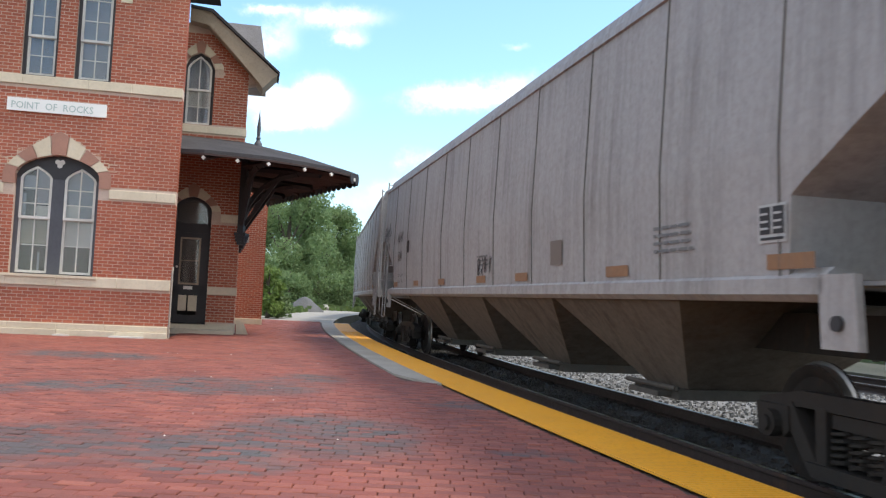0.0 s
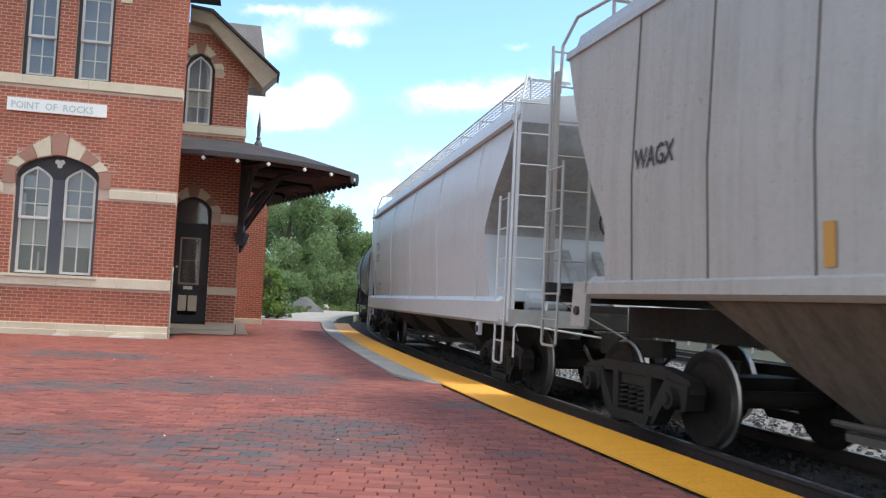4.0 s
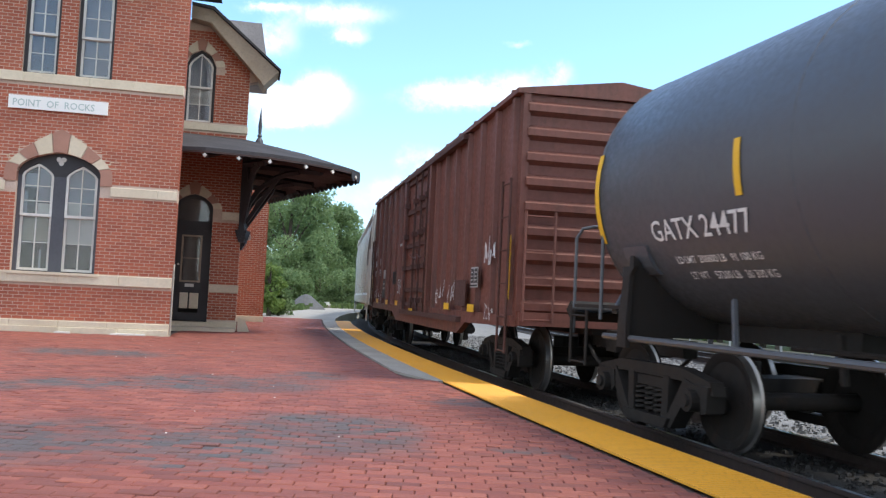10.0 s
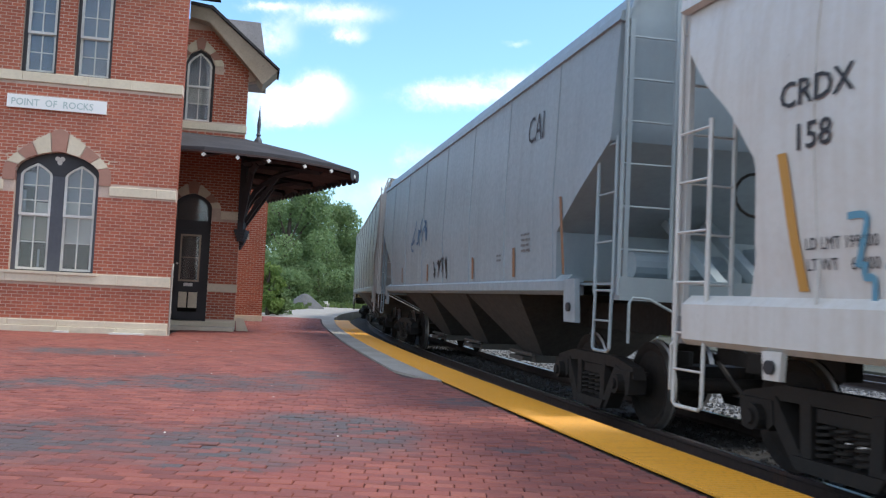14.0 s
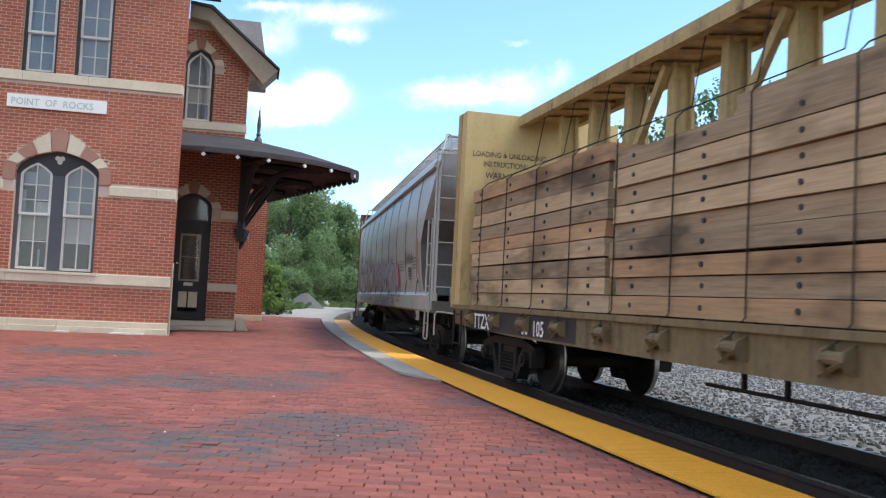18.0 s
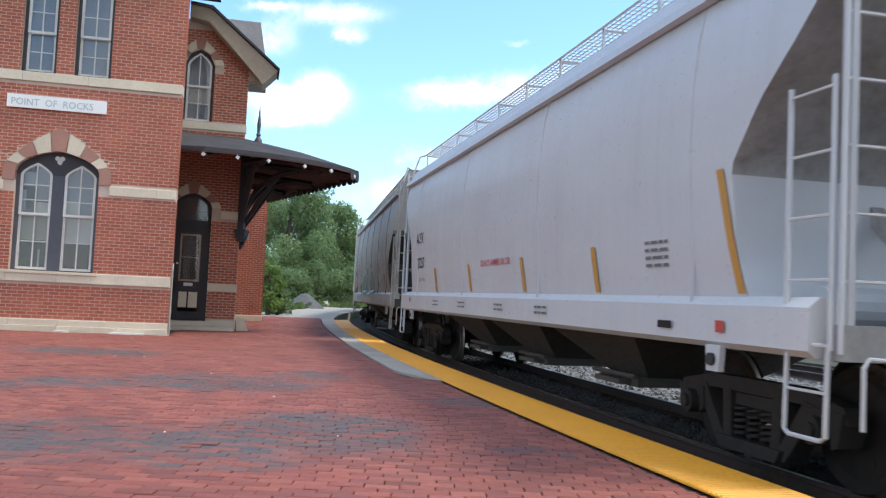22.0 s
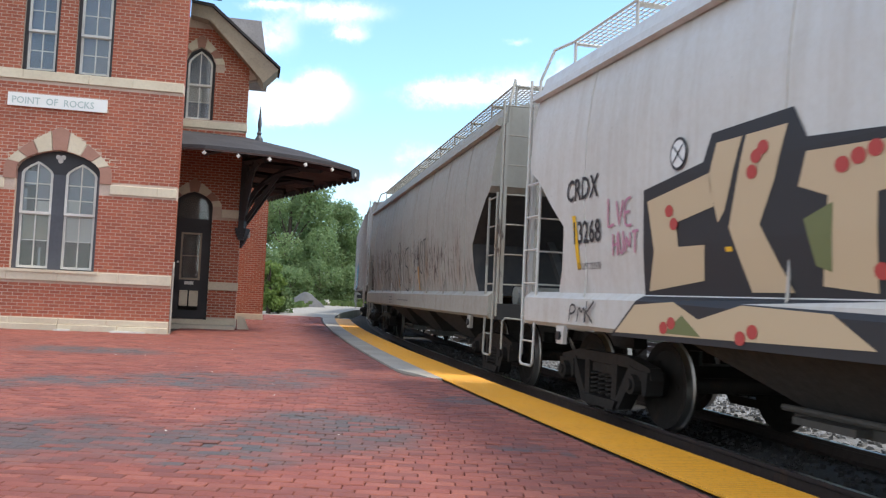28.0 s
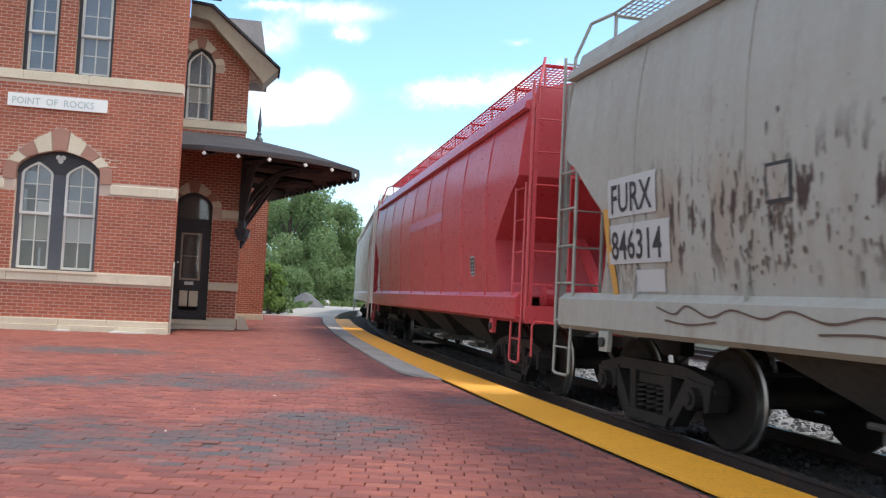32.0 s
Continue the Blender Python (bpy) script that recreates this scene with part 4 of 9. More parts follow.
        rod(bm, [(px + 0.05, 0.0, 3.85), (px + 0.05, 0.0, 4.56)], 0.02)
        part("top_railing", bm, M_DARKSTEEL, thing)
    bm = bmesh.new()
    rod(bm, [(px + 0.2, 0, 3.8), (px + 0.2, 0, 4.2)], 0.3, 20)
    rod(bm, [(px + 0.2, 0, 4.2), (px + 0.2, 0, 4.27)], 0.33, 20)
    part("manway", bm, M_DARKSTEEL, thing)
    for x in tape_x:
        decal("reflector_strip", thing, surf, leaning(x - 0.045, tape_z, tape_z + 0.5, 0.09, 0.0, 4), M_YELLOWTAPE)
    for s in (-1, 1):
        decal("reflector_strip", thing, surf, leaning(s * (x1 - 0.02) - 0.05, 1.78, 2.82, 0.10, 0.0, 9), M_YELLOWTAPE)
    for text, x, z, hh in marks:
        lettering(text, thing, surf, x, z, hh, M_WHITEMARK, 1.0, 0.008)
    if len(marks) == 1:
        small_print(thing, surf, -x1 + 0.9, 1.45, 1.9, 2, M_WHITEMARK, 0.09, 3)
    small_print(thing, surf, 0.5, 2.0, 0.9, 3, node_mat("dim_stencil", (0.12, 0.12, 0.12), 0.7), 0.1, 4)
    # the table of tests: a ruled panel near the leading end
    a0, a1, c0, c1 = panel or (x1 - 1.5, x1 - 0.3, 1.94, 2.56)
    ink = node_mat("faint_stencil", (0.55, 0.54, 0.52) if bright else (0.16, 0.16, 0.16), 0.7)
    decal("data_panel", thing, surf, patch(a0, a1, c0, c1, 6), M_BLACKMARK)
    q = []
    for r in range(9):
        z = c0 + (c1 - c0) * r / 8
        q += patch(a0, a1, z - 0.005, z + 0.005, 1)
    for fx in (0.0, 0.42, 0.62, 0.82, 1.0):
        q += patch(a0 + (a1 - a0) * fx - 0.005, a0 + (a1 - a0) * fx + 0.005, c0, c1, 6)
    for r in range(8):
        z = c0 + (c1 - c0) * (r + 0.3) / 8
        for fx, w in ((0.02, 0.2 + 0.15 * (r * 7 % 3) / 2), (0.46, 0.12), (0.66, 0.12), (0.86, 0.1)):
            if (r + int(fx * 10)) % 5:
                q += patch(a0 + (a1 - a0) * fx, a0 + (a1 - a0) * (fx + w), z, z + (c1 - c0) * 0.045, 1)
    tagged(decal("panel_marking", thing, lambda z: surf(z) + 0.006, q, ink), kind="stuff")
    fx, fz = frame or (x1 - 2.45, 1.30)
    rim = [(fx, fz + 0.30), (fx + 0.48, fz + 0.28), (fx + 0.66, fz - 0.01), (fx + 0.14, fz)]
    mid = (sum(p[0] for p in rim) / 4, sum(p[1] for p in rim) / 4)
    shrink = lambda k: [[(mid[0] + (a - mid[0]) * k, mid[1] + (c - mid[1]) * k) for a, c in rim]]
    flat_shape(thing, surf, shrink(1.0), node_mat("stencil_white", (0.45, 0.44, 0.42), 0.7), 0.012, "stencil_frame")
    flat_shape(thing, surf, shrink(0.86), mat_, 0.015, "stencil_face")
    flat_shape(thing, surf, [[(mid[0] - 0.08, fz + 0.28), (mid[0] - 0.05, fz + 0.28), (mid[0] + 0.06, fz + 0.01), (mid[0] + 0.03, fz + 0.01)]], M_WHITEMARK, 0.018, "stencil_bar")
    return thing, h, surf


GREY_OLD = paint("old_grey_paint", (0.345, 0.328, 0.32), 0.55, 0.75, 0.1, (0.11, 0.095, 0.085), 0.22)
GREY_WARM = paint("warm_grey_paint", (0.40, 0.39, 0.37), 0.31, 0.5, 0.15, (0.13, 0.11, 0.09), 0.22)
GREY_LIGHT = paint("light_grey_paint", (0.56, 0.545, 0.52), 0.3, 0.35, 0.0, (0.25, 0.21, 0.16), 0.14)
GREY_CLEAN = paint("clean_pale_grey_paint", (0.54, 0.56, 0.58), 0.32, 0.15, 0.0, (0.3, 0.29, 0.28), 0.12)
WHITE_OLD = paint("stained_white_paint", (0.62, 0.61, 0.575), 0.34, 0.4, 0.1, (0.33, 0.25, 0.15), 0.14)
BLUEGREY = paint("blue_grey_paint", (0.29, 0.345, 0.37), 0.38, 0.25, 0.0, (0.12, 0.12, 0.12), 0.22)
GREY_RUST = paint("rust_spotted_grey_paint", (0.345, 0.337, 0.315), 0.45, 0.6, 0.3, (0.12, 0.10, 0.085), 0.2, drips=0.8)
GREY_PALE = paint("chalky_grey_paint", (0.335, 0.328, 0.29), 0.6, 0.4, 0.25, (0.2, 0.17, 0.13), 0.16, drips=1.0)
RIB_LIGHT = paint("cream_grey_paint", (0.55, 0.54, 0.50), 0.4, 0.3, 0.0, (0.3, 0.27, 0.22), 0.1)
RIB_BROWN = paint("rusty_brown_paint", (0.16, 0.10, 0.075), 0.7, 0.7, 0.7, (0.045, 0.035, 0.03), 0.1)
RIB_GREY = paint("steel_grey_paint", (0.37, 0.37, 0.372), 0.38, 0.45, 0.0, (0.17, 0.16, 0.15), 0.1)
REDPAINT = paint("glossy_red_paint", (0.49, 0.06, 0.07), 0.3, 0.05, 0.0, (0.3, 0.05, 0.05), 0.12, fine=0.0)
TANKBLACK = paint("black_tank_paint", (0.026, 0.025, 0.025), 0.45, 0.5, 0.0, (0.045, 0.04, 0.036), 0.02)
TANKGREY = paint("faded_black_tank_paint", (0.085, 0.09, 0.10), 0.38, 0.4, 0.0, (0.10, 0.095, 0.085), 0.02)
BOXRED = paint("boxcar_red_paint", (0.175, 0.058, 0.04), 0.55, 0.85, 0.6, (0.045, 0.026, 0.02), 0.06)
BEAMRED = paint("maroon_paint", (0.17, 0.05, 0.042), 0.5, 0.4, 0.25, (0.06, 0.03, 0.026), 0.05)
LOCKRED = paint("grimy_boxcar_red", (0.085, 0.034, 0.026), 0.75, 0.8, 0.6, (0.03, 0.018, 0.015), 0.05)
BULKYELLOW = paint("faded_yellow_paint", (0.58, 0.43, 0.19), 0.6, 0.45, 0.6, (0.2, 0.14, 0.07), 0.05)
BEAMTAN = paint("dull_yellow_paint", (0.48, 0.34, 0.14), 0.6, 0.9, 0.8, (0.10, 0.07, 0.04), 0.05)
# grey end colour: grime plus the shade of the underside, painted in
GREY_SHADED_END = paint("grimy_shaded_grey_end", (0.33, 0.33, 0.325), 0.7, 0.7, 0.1, (0.09, 0.085, 0.08), 0.05)
# darker copies of the beam paints: grime, and painted shade on the bulkhead ends
BEAMTAN_GRIMESHADE = paint("grimy_shaded_yellow_paint", (0.20, 0.145, 0.07), 0.75, 0.9, 0.8, (0.06, 0.042, 0.026), 0.05)
BEAMRED_GRIMESHADE = paint("grimy_shaded_maroon_paint", (0.075, 0.03, 0.026), 0.7, 0.7, 0.4, (0.03, 0.02, 0.018), 0.05)
# end colours darkened to hold the shade below the slopes
BROWN_SHADED_END = paint("shaded_brown_end", (0.11, 0.10, 0.09), 0.7, 0.6, 0.3, (0.05, 0.042, 0.036), 0.05)
DARK_SHADED_END = paint("dark_shaded_end", (0.034, 0.036, 0.038), 0.75, 0.4)

low_round = lambda h: [(1.12, h - 1.05), (1.47, h - 1.17), (2.25, h - 1.22), (2.72, h - 0.87), (3.04, h - 0.52), (3.41, h - 0.2), (3.84, h - 0.1)]


def long_grey(lead, trail, marks):
    t, h, f = hopper("weathered grey long covered hopper car with brown sloped bays", lead, trail, GREY_OLD, True, seams=10, rails=False)
    if marks:
        lettering("ALHX", t, f, -h + 2.40, 2.58, 0.27, M_BLACKMARK, 0.8, 0.012)
        lettering(marks, t, f, -h + 2.48, 2.08, 0.26, M_BLACKMARK, 0.75, 0.012)
        lettering("LD LMT  216500", t, f, -h + 2.5, 1.66, 0.085, M_BLACKMARK, 0.85)
        lettering("LT WT     69500", t, f, -h + 2.5, 1.5, 0.085, M_BLACKMARK, 0.85)
    for x in (-h + 1.95, -h + 4.6, -h + 7.15, -0.05, 2.05, h - 4.9, h - 2.0):
        decal("patch_panel", t, f, patch(x, x + 0.55, 1.41, 1.53), M_BROWNPATCH)
    decal("square_plate", t, f, patch(-h + 3.75, -h + 4.0, 2.25, 2.55), M_DARKSTEEL)
    decal("square_plate", t, f, patch(-4.1 if marks == "1865" else 3.5, -3.5 if marks == "1865" else 3.9, 1.6, 1.92), node_mat("grey_brown_plate", (0.16, 0.13, 0.11), 0.7))
    data_box(t, f, h - 2.1, 1.62, 0.34, 0.3)
    small_print(t, f, h - 3.8, 1.85, 0.75, 4)
    small_print(t, f, 0.0, 1.85, 0.65, 3)
    return t, h, f


long_grey(-15.6, 3.3, None)
t, h, f = long_grey(4.7, 24.9, "1814")
hand("?????", t, f, -9.75, -8.75, 2.7, 3.3, M_BLACKMARK, 0.035, 4)
hand("??", t, f, -9.3, -8.8, 2.45, 2.8, M_BLACKMARK, 0.03, 7)
hand("????", t, f, 0.0, 0.9, 1.5, 1.9, M_BLACKMARK, 0.03, 5)
long_grey(26.3, 46.0, "1865")
t, h, f = hopper("grey covered hopper car with rounded sheets and orange reflectors", 47.2, 66.3, GREY_WARM, True, seams=12, end_mat=DARK_SHADED_END, low=lambda h: [(1.36, h - 1.75), (1.98, h - 1.75), (2.6, h - 1.35), (3.2, h - 1.0), (3.8, h - 0.75), (4.18, h - 0.6)],
                 stripes=[(-4.5, 1.42, 1.75), (-1.0, 1.42, 1.8), (2.6, 1.42, 1.8)])
decal("reflector_strip", t, f, leaning(h - 2.15, 1.45, 2.5, 0.13, 0.12, 6), M_OLDTAPE)
lettering("WAGX", t, f, -h + 2.4, 2.5, 0.22, M_BLACKMARK, 0.75, 0.01)
data_box(t, f, h - 3.9, 1.45, 0.5, 0.34)
small_print(t, f, h - 3.1, 2.0, 0.7, 3)
small_print(t, f, -1.5, 1.6, 0.7, 4, M_REDMARK)
t, h, f = hopper("clean pale grey covered hopper car with a deep side sill", 67.6, 84.1, GREY_CLEAN, False, seams=5, end_mat=GREY_SHADED_END, low=low_round)
lettering("CSYX", t, f, -h + 2.0, 2.62, 0.24, M_BLACKMARK, 0.9, 0.01)
lettering("13339", t, f, -h + 2.05, 2.24, 0.24, M_BLACKMARK, 0.9, 0.01)
lettering("LD LMT 223000", t, f, -h + 2.3, 1.50, 0.09, M_BLACKMARK, 0.8)
lettering("LT WT    63000", t, f, -h + 2.3, 1.35, 0.09, M_BLACKMARK, 0.8)
decal("reflector_strip", t, f, leaning(-h + 1.75, 1.2, 1.98, 0.12, 0.15, 5), M_OLDTAPE)

for m in (DARK_SHADED_END, BROWN_SHADED_END):
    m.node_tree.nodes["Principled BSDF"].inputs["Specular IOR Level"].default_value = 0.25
T1 = t, h, f = tank("matt black tank car with yellow reflectors and patched stencils", 85.3, 100.2, TANKBLACK, [("NATX 72320", -5.5, 1.78, 0.22)], (-3.1, -0.25, 2.33, 4.2), True, 0.9, True, 1.63, (3.67, 1.17), (4.35, 5.5, 1.6, 2.22))
DUSTY = node_mat("dusty_beige", (0.30, 0.25, 0.15), 0.7)
flat_shape(t, f, [[(3.25, 1.5), (3.3, 1.62), (3.55, 1.72), (3.85, 1.7), (4.0, 1.6), (4.0, 1.47), (3.7, 1.46)]], DUSTY, 0.013, "graffiti_patch")
decal("stencil_line", t, lambda z: f(z) + 0.006, patch(3.4, 3.9, 1.54, 1.58, 1), M_BLACKMARK)
scrawl(t, f, 0.9, 1.6, 1.4, 1.75, 3, node_mat("dull_spray", (0.1, 0.09, 0.08), 0.7), 8, 0.05)
scrawl(t, f, -5.7, -5.3, 1.3, 1.75, 1, node_mat("pale_spray", (0.24, 0.23, 0.2), 0.7), 9, 0.10)
t, h, f = tank("black tank car with white stencils and a top platform", 101.2, 117.0, TANKBLACK, [("UTLX 221195", -5.1, 1.54, 0.2)], (-4.89, -1.72, 1.81, 4.38), True, -0.35, True, 1.98, (4.0, 1.31), (6.11, 7.15, 1.64, 2.22), 1.44, 2.36)
lettering("DOT 111A100W-3", t, f, 6.15, 2.28, 0.075, M_WHITEMARK, 0.75, 0.01)
decal("stencil_plate", t, f, [((3.0, 1.59), (3.62, 1.56), (3.9, 1.31), (3.3, 1.33))], node_mat("faded_plate", (0.3, 0.28, 0.22), 0.7))
flat_shape(t, f, [[(5.7, 0.80), (5.86, 1.0), (5.72, 1.24), (5.56, 1.0)]], DUSTY, 0.02, "diamond_placard")
flat_shape(t, f, [[(5.7, 0.85), (5.82, 1.0), (5.72, 1.19), (5.60, 1.0)]], TANKBLACK, 0.026, "placard_face")
small_print(t, f, 4.95, 1.44, 0.9, 1, M_WHITEMARK, 0.09, 6)
T3 = tank("faded black tank car with yellow reflectors and white lettering", 117.8, 133.1, TANKGREY, [("GATX 24485", -5.7, 1.62, 0.22), ("LD LMT  201000 LB   91 200 KG", -5.45, 1.40, 0.07), ("LT WT    57000 LB   30 200 KG", -5.35, 1.26, 0.07)], (-4.13, -1.47, 1.54, 4.31), True, 0.42)
tank("faded black tank car ahead of a boxcar with white lettering", 133.6, 148.35, TANKGREY, [("GATX 24477", -5.45, 1.75, 0.21), ("LD LMT  200800 LB   91 100 KG", -5.2, 1.52, 0.07), ("LT WT    57200 LB   30 300 KG", -5.1, 1.37, 0.07)], (-3.92, -0.9, 2.4), True, 0.2)


def head_marks(thing_, h_, x1_, words):
    """Lettering across the leading head of a tank, turned to face along the line."""
    for text, y, z, hh, st in words:
        ob = lettering(text, thing_, lambda c: 0.0, 0.0, z, hh, M_WHITEMARK, st, 0.008, "head_lettering", 0.0)
        for v in ob.data.vertices:
            yy = y + v.co.x
            rr = min(0.98, math.hypot(yy, v.co.z - 2.5) / 1.45)
            v.co = Vector((x1_ + 0.42 * math.sqrt(1 - rr * rr) + 0.02, yy, v.co.z))


head_marks(T3[0], T3[1], T3[1] - 0.85, [("G", -1.05, 1.5, 0.34, 1.0), ("GATX 24485", -0.55, 2.72, 0.15, 0.75), ("CAPY", -0.25, 2.5, 0.09, 0.9), ("CAPY 79500 L", -0.25, 2.34, 0.09, 0.9)])
head_marks(T1[0], T1[1], T1[1] - 0.85, [("G", -1.05, 1.5, 0.36, 1.0), ("NATX 72320", -0.45, 2.66, 0.16, 0.75), ("CAPY 20771 GALS", -0.5, 2.45, 0.11, 0.8), ("CAPY 78625 LITERS", -0.5, 2.27, 0.11, 0.8)])


def boxcar(label, lead, trail):
    """A ribbed steel boxcar with a sliding door, corrugated ends and side ladders."""
    thing, h = car("boxcar", label, lead, trail, 1.9)
    W, Z0, Z1 = 1.42, 0.78, 4.16
    surf = lambda z: W + 0.015
    bm = bmesh.new()
    box(bm, -h, h, -W, W, Z0, Z1)
    part("body", bm, BOXRED, thing)
    bm = bmesh.new()
    loft(bm, [[(x, y, z) for y, z in ((-1.52, Z1), (-1.52, Z1 + 0.07), (0, Z1 + 0.30), (1.52, Z1 + 0.07), (1.52, Z1), (0, Z1 + 0.02))] for x in (-h - 0.06, h + 0.06)])
    bmesh.ops.recalc_face_normals(bm, faces=bm.faces)
    roof = part("roof", bm, BOXRED, thing)
    for x in np.arange(-h + 0.6, h, 1.15):
        bm = bmesh.new()
        loft(bm, [[(x + a, y, z + 0.045) for a in (-0.04, 0.04)] + [(x + a, y, z - 0.01) for a in (0.04, -0.04)] for y, z in ((-1.5, Z1 + 0.08), (0, Z1 + 0.30), (1.5, Z1 + 0.08))])
        bmesh.ops.recalc_face_normals(bm, faces=bm.faces)
        part("roof_rib", bm, BOXRED, roof)
    for s in (-1, 1):
        for x in list(np.linspace(-h + 0.25, -1.75, 7)) + list(np.linspace(2.1, h - 0.25, 7)):
            bm = bmesh.new()
            loft(bm, [[(x + a, s * (W + o), z) for a, o in ((-0.09, -0.01), (-0.06, 0.075), (0.06, 0.075), (0.09, -0.01))] for z in (Z0 + 0.02, Z1 - 0.02)])
            bmesh.ops.recalc_face_normals(bm, faces=bm.faces)
            part("side_post", bm, BOXRED, thing)
        bm = bmesh.new()
        loft(bm, [[(x, s * (W + o), z) for x, z in ((-h, 0.86), (-h, 0.70), (-3.4, 0.66), (-2.6, 0.44), (4.6, 0.44), (5.2, 0.66), (h, 0.70), (h, 0.86))] for o in (-0.04, 0.07)])
        bmesh.ops.recalc_face_normals(bm, faces=bm.faces)
        part("side_sill", bm, BOXRED, thing)
        bm = bmesh.new()
        box(bm, -1.35, 1.65, s * (W + 0.03) - 0.03, s * (W + 0.03) + 0.03, 0.72, 4.1)
        door = part("sliding_door", bm, BOXRED, thing, "ribbed sliding door")
        for z in (0.9, 1.25, 1.8, 2.35, 3.2, 3.95):
            bm = bmesh.new()
            box(bm, -1.33, 1.63, s * (W + 0.085) - 0.03, s * (W + 0.085) + 0.03, z - 0.05, z + 0.05)
            part("door_rail", bm, LOCKRED, door)
        for x in (-1.15, 0.02, 0.76, 1.5):
            bm = bmesh.new()
            bar(bm, (x, s * (W + 0.13), 0.75), (x, s * (W + 0.13), 4.05), 0.04)
            part("lock_bar", bm, LOCKRED, door)
            for z in (1.0, 1.8, 2.6, 3.4):
                bm = bmesh.new()
                box(bm, x - 0.09, x + 0.09, s * (W + 0.13) - 0.05, s * (W + 0.13) + 0.05, z - 0.06, z + 0.06)
                part("bar_bracket", bm, LOCKRED, door)
        for x in (0.02, 0.76):
            bm = bmesh.new()
            bar(bm, (x - 0.15, s * (W + 0.18), 2.1), (x + 0.4, s * (W + 0.16), 1.98), 0.028)
            part("lock_handle", bm, LOCKRED, door)
        for x in (-1.47, 1.77):
            bm = bmesh.new()
            box(bm, x - 0.10, x + 0.10, s * (W + 0.05) - 0.09, s * (W + 0.05) + 0.09, 0.72, 4.1)
            part("door_post", bm, BOXRED, thing)
        for z in (0.70, 4.08):
            bm = bmesh.new()
            box(bm, -1.55, 4.9, s * (W + 0.10) - 0.06, s * (W + 0.10) + 0.06, z - 0.05, z + 0.05)
            part("door_track", bm, LOCKRED, thing)
        for x, z, w, hh in ((-0.25, 1.5, 0.36, 0.72), (-0.9, 1.32, 0.6, 0.4), (0.15, 2.5, 0.5, 0.5), (0.95, 1.32, 0.45, 0.4)):
            bm = bmesh.new()
            box(bm, x, x + w, s * (W + 0.068) - 0.012, s * (W + 0.068) + 0.012, z, z + hh)
            part("door_plate", bm, BOXRED, door)
    for s in (-1, 1):
        zz = np.linspace(1.0, 3.95, 9)
        for z in zz:
            bm = bmesh.new()
            loft(bm, [[(s * (h + o), y, z + a) for a, o in ((-0.12, -0.01), (-0.05, 0.085), (0.05, 0.085), (0.12, -0.01))] for y in (-1.36, 1.36)])
            bmesh.ops.recalc_face_normals(bm, faces=bm.faces)
            part("end_corrugation", bm, BOXRED, thing)
        bm = bmesh.new()
        for y in (-1.38, 1.38):
            box(bm, min(s * (h - 0.02), s * (h + 0.05)), max(s * (h - 0.02), s * (h + 0.05)), y - 0.05, y + 0.05, Z0, Z1)
        box(bm, min(s * h, s * (h + 0.12)), max(s * h, s * (h + 0.12)), -1.4, 1.4, 0.72, 0.92)
        part("end_post", bm, BOXRED, thing)
        ladder(thing, (s * (h + 0.12), -1.35, 0), (0, 0.42, 0), 0.78, 2.4, BOXRED)
        ladder(thing, (s * (h - 0.08), -1.53, 0), (-s * 0.42, 0, 0), 0.3, 2.9, LOCKRED)
        decal("reflector_strip", thing, lambda z: W + 0.07, leaning(s * (h - 0.10) - 0.05, 1.1, 2.05, 0.10, 0.0), M_YELLOWTAPE)
    bm = bmesh.new()
    box(bm, -h, h, -0.3, 0.3, 0.62, 0.9)
    part("centre_sill", bm, M_DARKSTEEL, thing)
    for x, z in ((-6.2, 0.86), (-4.2, 0.84), (-2.43, 0.84), (-0.2, 0.68), (3.75, 0.86), (5.65, 0.86)):
        decal("reflector_patch", thing, lambda z: W + 0.13, patch(x, x + 0.45, z, z + 0.13, 1), M_YELLOWTAPE)
    up = lambda z: W + 0.078
    lettering("BA", thing, up, -h + 0.9, 2.01, 0.2, M_WHITEMARK, 0.7, 0.012)
    lettering("YL", thing, up, -h + 1.86, 2.05, 0.2, M_WHITEMARK, 0.7, 0.012)
    lettering("81", thing, up, -h + 0.92, 1.70, 0.2, M_WHITEMARK, 0.7, 0.012)
    lettering("39", thing, up, -h + 1.87, 1.71, 0.2, M_WHITEMARK, 0.7, 0.012)
    decal("notice_plate", thing, up, patch(-5.22, -4.8, 1.6, 1.87, 1), M_PLACARD)
    decal("route_board", thing, up, patch(-5.31, -4.8, 1.02, 1.55, 1), M_BLACKMARK)
    tagged(decal("board_marking", thing, lambda z: up(z) + 0.004, patch(-5.2, -4.9, 1.42, 1.47, 1) + patch(-5.24, -4.86, 1.28, 1.34, 1), M_PLACARD), kind="stuff")
    data_box(thing, up, 5.61, 1.28, 0.49, 0.35)
    hand("??", thing, up, -7.15, -6.63, 2.28, 2.9, M_WHITESPRAY, 0.025, 31)
    hand("????", thing, up, -7.1, -5.4, 0.85, 1.45, M_WHITESPRAY, 0.02, 32)
    hand("????", thing, up, 6.41, 7.13, 1.6, 2.08, M_WHITESPRAY, 0.05, 33)
    hand("?????", thing, up, 2.6, 4.4, 0.95, 1.45, M_WHITESPRAY, 0.025, 34)
    hand("????", thing, up, 6.57, 7.11, 0.74, 1.04, M_WHITESPRAY, 0.02, 35)
    decal("paint_strip", thing, up, patch(-2.34, -1.95, 2.43, 2.5, 1), M_PLACARD)
